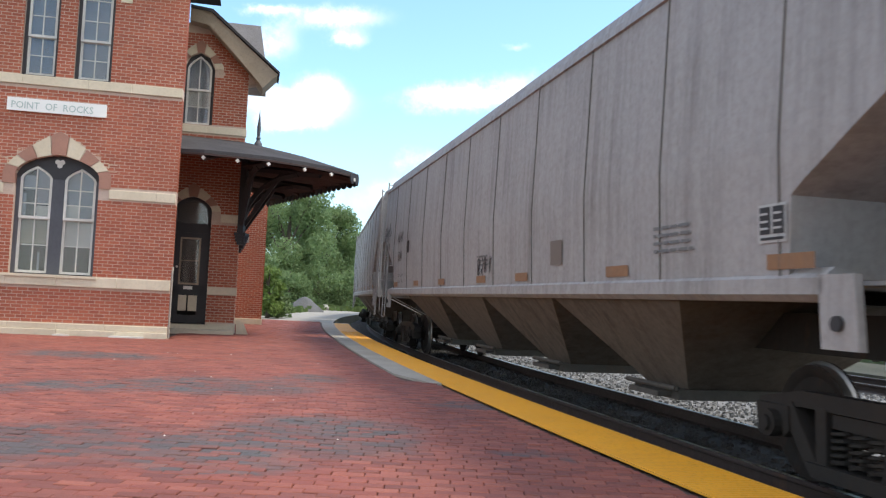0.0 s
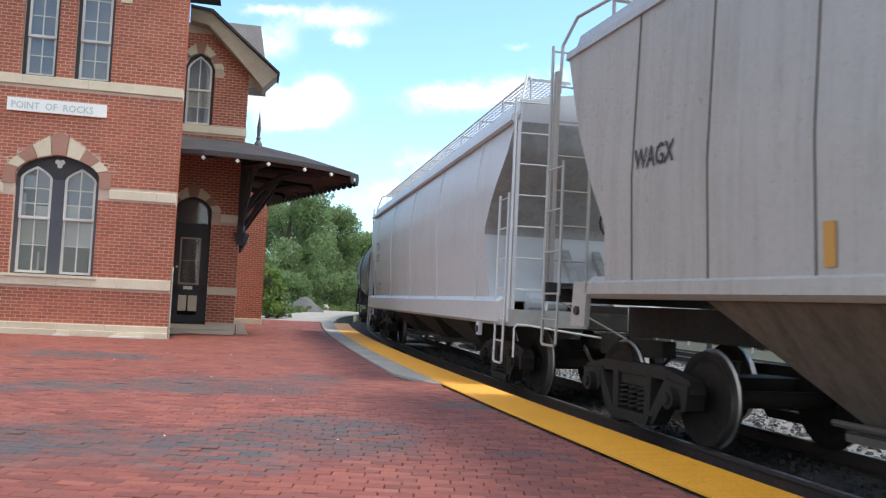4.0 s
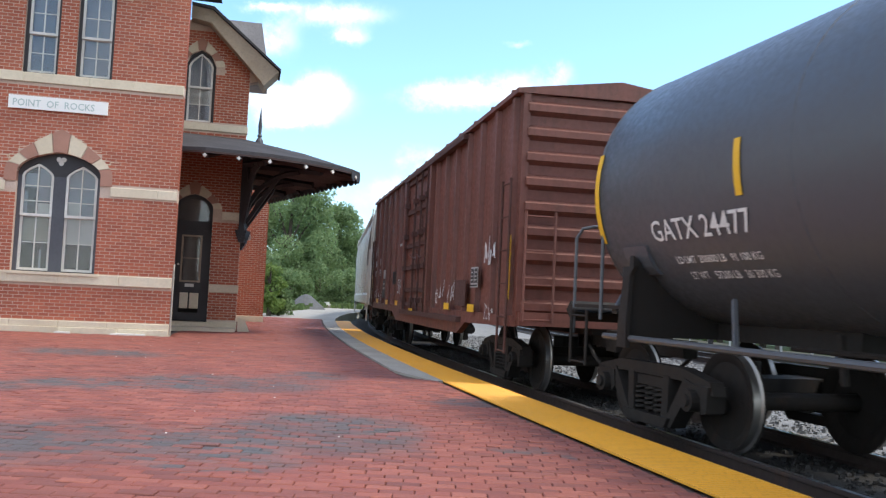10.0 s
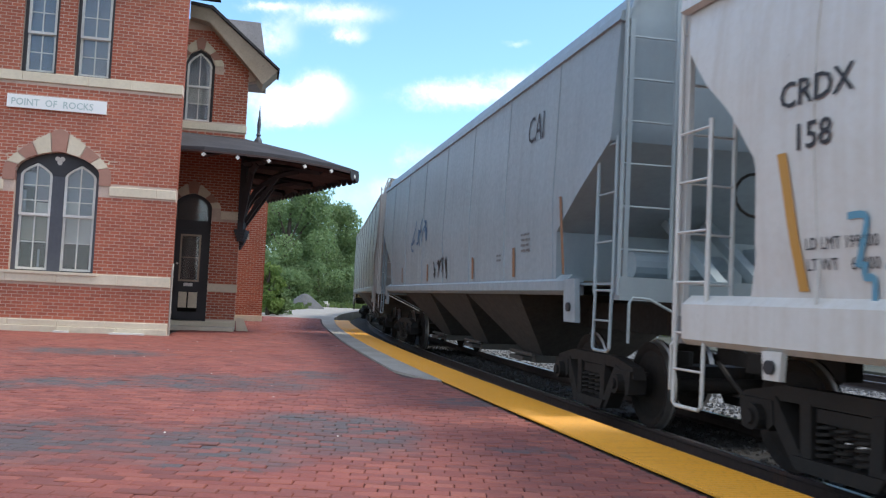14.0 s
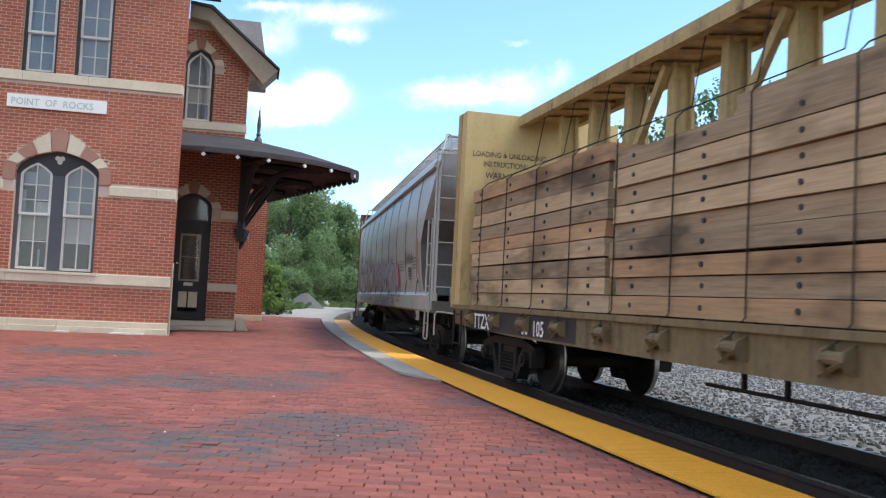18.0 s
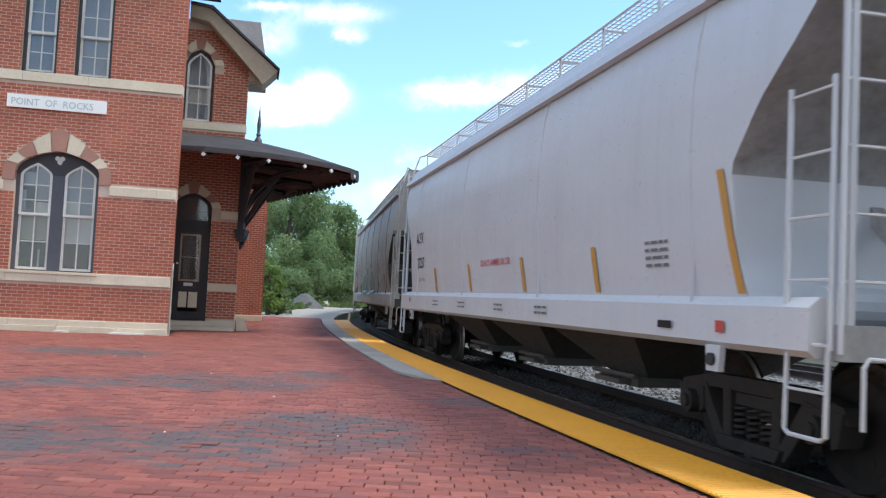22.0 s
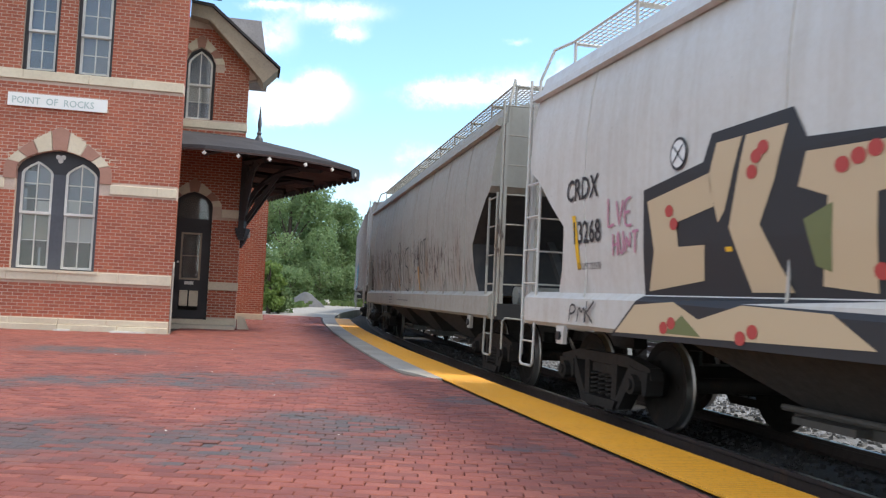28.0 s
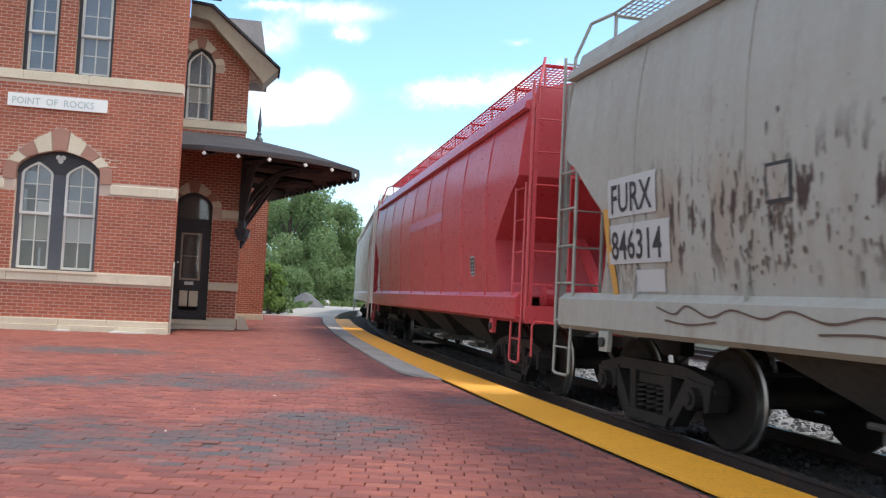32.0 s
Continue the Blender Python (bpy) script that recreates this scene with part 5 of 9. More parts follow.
    hand("5UP", thing, up, -2.42, -1.8, 1.14, 1.55, node_mat("grey_spray", (0.42, 0.38, 0.37), 0.7), 0.04, 36)
    # two flat dark patches paint the shade inside recesses of the side
    decal("route_board", thing, up, patch(-3.37, -2.8, 1.41, 1.77, 1), M_DARKSTEEL)
    decal("route_board", thing, up, patch(4.45, 5.25, 0.95, 1.42, 1), LOCKRED)


def centrebeam(label, lead, trail, mat_, loaded):
    """A centrebeam flat car: deck, two bulkheads, a spine of posts and braces, winches along the sill."""
    thing, h = car("centrebeam_car", label, lead, trail, 1.9)
    surf = lambda z: 1.40
    # grime on sills and winches; on end sheets and ribs also painted shade
    grime = BEAMTAN_GRIMESHADE if loaded else BEAMRED_GRIMESHADE
    bm = bmesh.new()
    box(bm, -h, h, -1.38, 1.38, 0.80, 0.93)
    part("deck", bm, M_DARKSTEEL, thing)
    for s in (-1, 1):
        bm = bmesh.new()
        loft(bm, [[(x, s * y, z) for x, z in ((-h, 0.92), (-h, 0.60), (-h + 3.0, 0.52), (h - 3.0, 0.52), (h, 0.60), (h, 0.92))] for y in (1.34, 1.40)])
        loft(bm, [[(x, s * y, z) for x, z in ((-h, 0.95), (-h, 0.88), (h, 0.88), (h, 0.95))] for y in (1.30, 1.46)])
        bmesh.ops.recalc_face_normals(bm, faces=bm.faces)
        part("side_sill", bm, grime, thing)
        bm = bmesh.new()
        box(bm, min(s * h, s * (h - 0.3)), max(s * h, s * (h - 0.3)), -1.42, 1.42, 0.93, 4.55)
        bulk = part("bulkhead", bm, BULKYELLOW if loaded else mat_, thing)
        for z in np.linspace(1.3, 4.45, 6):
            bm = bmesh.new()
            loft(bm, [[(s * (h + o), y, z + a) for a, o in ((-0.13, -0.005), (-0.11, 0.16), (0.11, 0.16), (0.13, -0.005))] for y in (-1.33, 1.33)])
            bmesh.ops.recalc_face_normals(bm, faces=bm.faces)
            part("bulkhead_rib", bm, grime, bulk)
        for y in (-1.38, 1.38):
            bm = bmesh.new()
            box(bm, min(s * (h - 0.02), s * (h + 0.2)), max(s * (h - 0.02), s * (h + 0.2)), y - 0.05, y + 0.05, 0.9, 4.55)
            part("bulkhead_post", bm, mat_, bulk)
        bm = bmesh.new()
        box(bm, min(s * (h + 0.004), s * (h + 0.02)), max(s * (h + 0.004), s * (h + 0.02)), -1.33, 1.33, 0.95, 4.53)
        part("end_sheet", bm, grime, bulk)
        ladder(thing, (s * (h + 0.2), -1.2, 0), (0, 0.42, 0), 0.95, 4.4, mat_)
        ladder(thing, (s * (h - 0.15), -1.45, 0), (-s * 0.42, 0, 0), 0.22, 0.85, M_DARKSTEEL, 2, "sill_step")
    bm = bmesh.new()
    box(bm, -h, h, -0.3, 0.3, 0.45, 0.82)
    part("centre_sill", bm, M_DARKSTEEL, thing)
    # spine
    posts = np.linspace(-h + 1.4, h - 1.4, 18)
    for i, x in enumerate(posts):
        bm = bmesh.new()
        for s in (-1, 1):
            loft(bm, [[(x - w, s * y, z), (x + w, s * y, z), (x + w, s * (y - 0.05), z), (x - w, s * (y - 0.05), z)] for y, w, z in ((0.24, 0.11, 0.93), (0.17, 0.09, 2.6), (0.14, 0.07, 4.35))])
        box(bm, x - 0.03, x + 0.03, -0.13, 0.13, 0.93, 4.3)
        bmesh.ops.recalc_face_normals(bm, faces=bm.faces)
        part("spine_post", bm, mat_, thing)
    bm = bmesh.new()
    for y in (-0.42, 0.42):
        box(bm, -h + 0.3, h - 0.3, y - 0.06, y + 0.06, 4.35, 4.50)
    for x in np.arange(-h + 0.8, h - 0.5, 0.62):
        bar(bm, (x, -0.40, 4.43), (x + 0.3, 0.40, 4.43), 0.07, 0.05)
    if loaded:
        box(bm, -h + 0.3, h - 0.3, -0.46, 0.46, 4.48, 4.55)
    part("top_chord", bm, mat_, thing)
    for i, k in ((1, 3), (3, 5), (5, 7), (7, 9), (16, 14), (14, 12), (12, 10)):
        bm = bmesh.new()
        bar(bm, (posts[i], -0.27, 1.0), (posts[k], -0.20, 4.3), 0.11, 0.09)
        part("diagonal_brace", bm, mat_, thing)
        bm = bmesh.new()
        box(bm, posts[i] - 0.2, posts[i] + 0.2, -0.30, 0.30, 0.93, 1.2)
        part("brace_foot", bm, grime, thing)
    # winches along the sill, straps
    for x in np.arange(-h + 1.1, h - 0.8, 1.22):
        bm = bmesh.new()
        rod(bm, [(x - 0.11, -1.46, 0.74), (x + 0.11, -1.46, 0.74)], 0.055, 10)
        for a in (-0.13, 0.10):
            loft(bm, [[(x + a + o, -1.38, 0.86), (x + a + o, -1.50, 0.80), (x + a + o, -1.53, 0.72), (x + a + o, -1.48, 0.64), (x + a + o, -1.38, 0.62)] for o in (0, 0.03)])
        bar(bm, (x - 0.2, -1.44, 0.60), (x + 0.1, -1.5, 0.72), 0.03)
        bmesh.ops.recalc_face_normals(bm, faces=bm.faces)
        part("winch", bm, grime, thing)
    bm = bmesh.new()
    rod(bm, [(-4.2, -0.95, 0.30), (3.2, -0.95, 0.30)], 0.02)
    for x in (-3.6, -3.0, 1.2, 1.8):
        bar(bm, (x, -0.95, 0.3), (x, -0.95, 0.55), 0.04)
    part("brake_rigging", bm, M_DARKSTEEL, thing)
    return thing, h, surf


boxcar("rust-red ribbed boxcar with white tags and yellow reflectors", 149.95, 165.85)

t, h, f = hopper("pale grey covered hopper car with smooth rounded sides", 167.2, 184.2, GREY_LIGHT, False, seams=5, end_mat=GREY_SHADED_END, low=low_round, stripes=[(-3.6, 1.2, 1.7), (-1.25, 1.2, 1.68), (1.32, 1.2, 1.7), (3.67, 1.2, 1.72), (6.2, 1.2, 1.9)])
lettering("CRDX 4754", t, f, -h + 1.85, 2.42, 0.22, M_BLACKMARK, 0.8, 0.014)
decal("reflector_strip", t, f, leaning(-h + 1.6, 1.2, 1.95, 0.10, 0.12, 4), M_OLDTAPE)
lettering("LD LMT   198500 LBS.", t, f, -h + 2.1, 1.55, 0.075, M_BLACKMARK, 0.8)
lettering("LT WT      64500 LBS.", t, f, -h + 2.1, 1.42, 0.075, M_BLACKMARK, 0.8)
small_print(t, f, 0.0, 0.95, 0.9, 1)
small_print(t, f, 5.1, 1.0, 0.9, 4)
small_print(t, f, -0.4, 1.95, 0.35, 2)
bm = bmesh.new()
for k in range(20):
    q0, q1 = 2 * math.pi * k / 20, 2 * math.pi * (k + 1) / 20
    vs = [bm.verts.new((2.2 + r * 0.85 * math.cos(q), -(f(1.92 + r * math.sin(q)) + 0.013), 1.92 + r * math.sin(q))) for r, q in ((0.16, q0), (0.16, q1), (0.13, q1), (0.13, q0))]
    bm.faces.new(vs)
part("round_emblem", bm, M_REDMARK, t)
decal("emblem_bar", t, f, [((2.12, 1.83), (2.16, 1.81), (2.28, 2.01), (2.24, 2.03)), ((2.28, 1.83), (2.24, 1.81), (2.12, 2.01), (2.16, 2.03))], M_BLACKMARK)

t, h, f = hopper("white covered hopper car sprayed with large blue graffiti", 184.92, 200.6, WHITE_OLD, False, seams=5, end_mat=GREY_SHADED_END, low=low_round)
both = lambda z: f(z) if z > 1.14 else 1.545
ROGUE = [(1.6, 2.6, 1.98), (2.66, 3.44, 1.9), (3.46, 4.22, 1.98), (4.26, 5.06, 2.0), (5.16, 6.0, 2.04)]
for k, (ch, (x0, x1, z1)) in enumerate(zip("ROGUE", ROGUE)):
    strokes = [[(x0 + 0.12 + (x1 - x0 - 0.2) * a / 0.75, 0.97 + (z1 - 1.09) * c) for a, c in st] for st in HAND[ch]]
    ribbon(t, both, strokes, 0.33 if ch != "E" else 0.40, M_BLUEPAINT, 0.013 + 0.001 * (k % 2), "graffiti_outline", "blue and black graffiti outline")
    ribbon(t, both, strokes, 0.27, M_WHITESPRAY, 0.020 + 0.001 * (k % 2), "graffiti_letter", "white graffiti letter with a blue edge")
for x, w, z in ((2.1, 0.5, 2.0), (3.05, 0.4, 1.94), (3.75, 0.35, 2.0), (4.05, 0.3, 2.02)):
    ribbon(t, f, [[(x - w / 2, z - 0.12), (x, z), (x + w / 2, z - 0.1)]], 0.1, M_BLUEPAINT, 0.029, "graffiti_shade")
ribbon(t, f, [[(4.3, 1.96), (5.0, 2.0), (5.8, 2.1)], [(5.84, 2.08), (5.86, 1.75)]], 0.13, M_BLUEPAINT, 0.03, "graffiti_shade")
for x, z0, z1 in ((1.68, 1.27, 1.72), (4.55, 1.26, 1.72)):
    decal("reflector_strip", t, lambda z: f(z) + 0.024, leaning(x, z0, z1, 0.09), M_YELLOWTAPE)
scrawl(t, f, -4.2, -0.9, 1.35, 2.08, 6, M_BLUEPAINT, 44, 0.09)
scrawl(t, f, -4.2, -0.9, 1.3, 2.05, 6, M_BLACKMARK, 45, 0.05)
scrawl(t, lambda z: 1.545, -4.0, -0.6, 0.78, 1.06, 7, M_BLACKMARK, 43, 0.03)
hand("????", t, f, -0.6, 1.35, 1.25, 1.95, M_BLACKMARK, 0.035, 48)
hand("???", t, lambda z: 1.545, -0.1, 1.2, 0.82, 1.05, M_BLACKMARK, 0.03, 49)
hand("FREE", t, f, 6.5, 7.25, 3.25, 3.5, M_BLUEPAINT, 0.035, 46)
hand("GUCCI", t, f, 6.42, 7.15, 2.98, 3.2, M_BLUEPAINT, 0.035, 42)
ribbon(t, f, [[(6.5, 2.6), (6.62, 2.8), (6.9, 2.92), (7.05, 2.9)]], 0.04, M_LIGHTBLUE)
hand("???????", t, lambda z: 1.545, 6.1, 7.35, 0.76, 1.1, M_BLUEPAINT, 0.035, 40)
hand("????", t, f, -5.7, -4.5, 1.15, 1.85, M_LIGHTBLUE, 0.05, 47)
decal("reflector_strip", t, f, leaning(3.75, 1.35, 1.95, 0.1), M_YELLOWTAPE)
small_print(t, f, 5.9, 2.0, 0.4, 3)
lettering("CRDX", t, f, -6.35, 2.6, 0.2, M_BLACKMARK, 0.95, 0.01)
lettering("158", t, f, -6.2, 2.26, 0.2, M_BLACKMARK, 0.95, 0.01)
lettering("LD LMT 199600", t, f, -6.1, 1.52, 0.09, M_BLACKMARK, 0.8)
lettering("LT WT    64400", t, f, -6.1, 1.37, 0.09, M_BLACKMARK, 0.8)
decal("reflector_strip", t, f, leaning(-6.36, 1.22, 2.26, 0.10, 0.16, 6), M_OLDTAPE)
decal("reflector_strip", t, f, leaning(6.45, 1.22, 2.3, 0.10, 0.25, 6), M_OLDTAPE)
data_box(t, f, 5.95, 1.4, 0.4, 0.26)

t, h, f = hopper("blue-grey covered hopper car with dark sloped ends", 201.6, 217.8, BLUEGREY, True, seams=7, rails=False, stripes=[(-4.6, 1.42, 1.8), (-1.5, 1.42, 1.8), (2.3, 1.42, 1.8), (4.6, 1.42, 1.85)], tape=M_BROWNPATCH)
decal("reflector_strip", t, f, leaning(6.5, 1.42, 2.4, 0.08, 0.1, 5), M_BROWNPATCH)
lettering("CAI", t, f, 5.1, 3.3, 0.4, M_BLACKMARK, 0.75, -0.005)
hand("????", t, f, -0.9, 0.5, 1.42, 1.9, M_BLACKMARK, 0.05, 51)
hand("???", t, f, -3.4, -1.4, 2.2, 2.9, M_BLUEPAINT, 0.06, 52)
small_print(t, f, 5.0, 2.0, 0.4, 4)
small_print(t, f, 3.8, 1.75, 0.3, 2)
t, h, f = hopper("dusty grey covered hopper car with brown bays", 219.1, 238.9, GREY_WARM, True, seams=9, stripes=[(-4.2, 1.45, 1.9), (1.0, 1.45, 1.9)], low=lambda h: [(1.36, h - 1.4), (1.9, h - 1.2), (2.4, h - 0.85), (2.75, h - 0.3), (3.3, h - 0.1), (4.18, h - 0.05)])
lettering("LT WT     68900", t, f, -8.35, 1.42, 0.085, M_BLACKMARK, 0.8)
decal("dark_patch", t, f, patch(-6.2, -5.92, 1.36, 1.95), M_GRIMY)
decal("reflector_strip", t, lambda z: f(z) + 0.004, leaning(-6.12, 1.4, 1.85, 0.09), M_YELLOWTAPE)
decal("plate_frame", t, f, patch(-6.85, -6.56, 2.04, 2.32, 2), M_BLACKMARK)
decal("plate_face", t, lambda z: f(z) + 0.004, patch(-6.82, -6.59, 2.07, 2.29, 2), GREY_WARM)
decal("reflector_strip", t, f, leaning(-8.78, 1.36, 2.35, 0.1, -0.25, 5), M_OLDTAPE)
lettering("TILX", t, f, -8.58, 2.3, 0.25, M_BLACKMARK, 0.8, 0.01)
lettering("638185", t, f, -8.45, 1.82, 0.25, M_BLACKMARK, 0.75, 0.01)
lettering("LD LMT 217100", t, f, -8.35, 1.57, 0.085, M_BLACKMARK, 0.8)

# the loaded lumber car
WOOD = []
for i, (c, k) in enumerate((((0.55, 0.40, 0.24), (0.38, 0.26, 0.15)), ((0.40, 0.285, 0.175), (0.22, 0.15, 0.09)), ((0.52, 0.325, 0.175), (0.33, 0.195, 0.10)))):
    m, nt, add, b = tree_of("sawn_timber")
    co = add("ShaderNodeTexCoord").outputs["Object"]
    rnd = add("ShaderNodeObjectInfo").outputs["Random"]
    g = noise_of(add, co, 6, 6, 0.7, (0.25, 3.0, 5.0))
    s = noise_of(add, co, 1.1, 3, 0.6, (0.6, 1, 2))
    col = mixed(add, ramp(add, g, 0.35, 0.7), c, k)
    col = mixed(add, ramp(add, rnd, 0, 1, 0.0, 0.4), col, tuple(v * 0.6 for v in k))
    col = mixed(add, ramp(add, s, 0.49, 0.66, 0, 0.85), col, tuple(v * 0.35 for v in k))
    nt.links.new(col, b.inputs["Base Color"])
    b.inputs["Roughness"].default_value = 0.85
    bp = add("ShaderNodeBump", {"Height": g, "Strength": 0.5, "Distance": 0.01})
    nt.links.new(bp.outputs[0], b.inputs["Normal"])
    WOOD.append(m)
t, h, f = centrebeam("dull yellow centrebeam car stacked with sawn timber", 240.5, 263.4, BEAMTAN, True)
decal("lettering_panel", t, lambda z: 1.392, patch(-h + 1.0, -h + 5.2, 0.55, 0.87, 1), M_BLACKMARK)
lettering("TTZX", t, lambda z: 1.41, -h + 1.2, 0.58, 0.25, M_WHITEMARK, 0.9, 0.012)
lettering("86  105", t, lambda z: 1.41, -h + 3.4, 0.58, 0.22, M_WHITEMARK, 0.9, 0.012)
for text, y, z, hh in (("LOADING & UNLOADING", -1.3, 3.72, 0.105), ("INSTRUCTIONS", -1.1, 3.54, 0.105), ("WARNING", -1.05, 3.32, 0.12)):
    notice = lettering(text, t, lambda q: 1.0, y, z, hh, M_BLACKMARK, 0.8)
    for v in notice.data.vertices:
        v.co = (-h + 0.306, v.co.x, v.co.z)
rnd = random.Random(7)
xb = -h + 0.42
ENDS = [-h + 0.42, -5.65, -0.55, 4.6, h - 0.42]
for k in range(4):
    x0, x1 = ENDS[k] + 0.03, ENDS[k + 1] - 0.03
    z = 0.96
    for tier in range(9):
        hh = (0.225, 0.21, 0.235, 0.218)[k] + rnd.uniform(-0.012, 0.012)
        if tier == 3 or tier == 6:
            z += 0.018
        top = z + hh
        if top > 3.05 + (0.08 if k > 1 else 0):
            break
        for s in (-1, 1):
            bm = bmesh.new()
            j = rnd.uniform(-0.03, 0.03)
            e0, e1 = rnd.uniform(0, 0.12), rnd.uniform(0, 0.12)
            n = 6
            xs = np.linspace(x0 + e0, x1 - e1, n)
            yo = 1.30 + j
            loft(bm, [[(x, s * 0.45, z + 0.004), (x, s * (yo + rnd.uniform(-0.008, 0.008)), z + 0.002 + rnd.uniform(0, 0.007)), (x, s * (yo + rnd.uniform(-0.008, 0.008)), top - 0.003 - rnd.uniform(0, 0.007)), (x, s * 0.45, top - 0.008)] for x in xs])
            bmesh.ops.recalc_face_normals(bm, faces=bm.faces)
            beam = part("timber_beam", bm, WOOD[rnd.randrange(3)], t)
            if s < 0:
                for x in np.linspace(x0 + 0.5, x1 - 0.5, 4):
                    bm = bmesh.new()
                    rod(bm, [(x + j, -yo - 0.012, z + 0.11), (x + j, -yo + 0.02, z + 0.11)], 0.028, 8)
                    part("bolt_hole", bm, M_BLACKMARK, beam)
        z = top
    if k == 1:
        bm = bmesh.new()
        loft(bm, [[(x, -0.9, z + 0.003), (x, -1.29, z + 0.003), (x, -1.285, z + 0.19 + o), (x, -0.9, z + 0.19)] for x, o in zip(np.linspace(x0 + 2.3, x1, 5), (0, 0.006, -0.004, 0.003, 0))])
        bmesh.ops.recalc_face_normals(bm, faces=bm.faces)
        part("timber_beam", bm, WOOD[1], t)
for x in np.arange(-h + 1.1, h - 0.8, 1.22):
    bm = bmesh.new()
    rod(bm, [(x, -1.47, 0.85), (x, -1.345, 1.0), (x, -1.34, 3.0), (x, -1.25, 3.1), (x, -0.45, 3.5), (x, -0.3, 4.4)], 0.008, 5)
    part("tie_cable", bm, M_DARKSTEEL, t)

t, h, f = hopper("grey covered hopper car covered in white graffiti lettering", 265.2, 282.7, GREY_WARM, False, seams=9, end_mat=BROWN_SHADED_END, low=low_round)
side = lambda z: f(z) if z > 1.14 else 1.545
CHALK = node_mat("chalky_spray", (0.46, 0.46, 0.455), 0.65)
INK = node_mat("grey_black_spray", (0.06, 0.06, 0.065), 0.65)
fat(t, side, [(-6.3, -5.5, 1.2, 2.0), (-5.75, -5.0, 1.2, 2.3), (-5.2, -4.5, 1.25, 2.15), (-4.7, -3.9, 1.2, 2.5), (-4.1, -3.2, 1.2, 2.55), (-3.3, -2.6, 1.3, 2.15), (-2.8, -2.0, 1.2, 2.0)], 0.19, CHALK, INK, 0.028, "white graffiti letters with black outlines", (2, 0, 3, 0, 1, 3, 0))
fat(t, lambda z: 1.545, [(-6.5 + 0.62 * k, -5.95 + 0.62 * k, 0.84, 1.03) for k in range(7)], 0.08, CHALK, INK, 0.02, "white graffiti letters on the sill", (2, 0, 3, 2, 4, 0, 2))
PALEBLUE = node_mat("pale_blue_spray", (0.36, 0.39, 0.43), 0.65)
SLATE = node_mat("slate_blue_spray", (0.12, 0.14, 0.18), 0.65)
flat_shape(t, side, [[(-1.7, 1.2), (-1.75, 1.7), (-0.9, 2.05), (0.3, 2.12), (1.3, 2.08), (2.4, 1.95), (3.4, 2.0), (3.5, 1.2)]], PALEBLUE, 0.012, "graffiti_backing", "pale blue graffiti ground")
fat(t, side, [(-1.65 + 0.52 * k, -0.95 + 0.52 * k, 1.25, 1.95 + 0.09 * math.sin(2.1 * k)) for k in range(9)], 0.17, CHALK, SLATE, 0.032, "pale graffiti letters with slate outlines", (3, 0, 1, 0, 2, 0, 4, 3, 0), 0.016)
fat(t, lambda z: 1.545, [(-1.4 + 0.68 * k, -0.75 + 0.68 * k, 0.82, 1.05) for k in range(7)], 0.06, CHALK, SLATE, 0.045, "white graffiti loops on the sill", (2, 2, 0, 2, 2, 4, 3))
flat_shape(t, f, [[(0.5, 1.75), (1.2, 1.78), (1.5, 1.4), (1.0, 1.25), (0.4, 1.3)]], node_mat("brown_spray", (0.13, 0.10, 0.08), 0.7), 0.012)
flat_shape(t, f, [[(3.3, 1.3), (3.85, 1.25), (4.0, 1.6), (3.8, 1.98), (3.5, 1.9), (3.35, 1.6)]], M_PINKSPRAY, 0.024)
decal("reflector_strip", t, f, leaning(3.95, 1.3, 1.85, 0.07), M_OLDTAPE)
hand("???????", t, f, 5.05, 6.4, 1.8, 2.2, M_BLACKMARK, 0.028, 65)
data_box(t, f, 5.68, 1.46, 0.5, 0.34)
for x in (4.2, 6.35):
    small_print(t, f, x, 1.95, 0.6, 4)
hand("PRIVATIZE", t, lambda z: 1.545, 3.4, 4.25, 1.05, 1.13, M_BLACKMARK, 0.016, 21)
hand("GAINS", t, lambda z: 1.545, 4.3, 4.7, 1.05, 1.13, M_BLACKMARK, 0.016, 22)
hand("LOSSES", t, lambda z: 1.545, 4.0, 4.6, 0.9, 0.98, M_BLACKMARK, 0.016, 23)
flat_shape(t, f, [[(6.88, 1.42), (7.08, 1.62), (7.28, 1.42), (7.08, 1.2)]], M_WHITEMARK, 0.014, "diamond_placard")
flat_shape(t, f, [[(6.95, 1.42), (7.08, 1.55), (7.21, 1.42), (7.08, 1.27)]], M_DARKSTEEL, 0.018, "placard_face")
lettering("MCEX", t, f, -h + 1.95, 2.3, 0.27, M_BLACKMARK, 0.8, 0.014)
lettering("350825", t, f, -h + 1.95, 1.85, 0.27, M_BLACKMARK, 0.75, 0.014)
scrawl(t, f, -h + 0.5, -h + 1.3, 2.8, 3.3, 2, M_BLACKMARK, 66, 0.03)
hand("?????", t, lambda z: 1.545, 5.4, 6.8, 0.85, 1.1, node_mat("mint_spray", (0.36, 0.52, 0.40), 0.6), 0.045, 67)
decal("reflector_strip", t, f, leaning(-h + 1.6, 1.25, 2.4, 0.13, 0.15, 6), M_OLDTAPE)
decal("reflector_strip", t, f, leaning(7.0, 1.5, 2.42, 0.12, 0.1, 6), M_OLDTAPE)
t, h, f = centrebeam("empty maroon centrebeam car with open spine posts", 283.8, 306.55, BEAMRED, False)
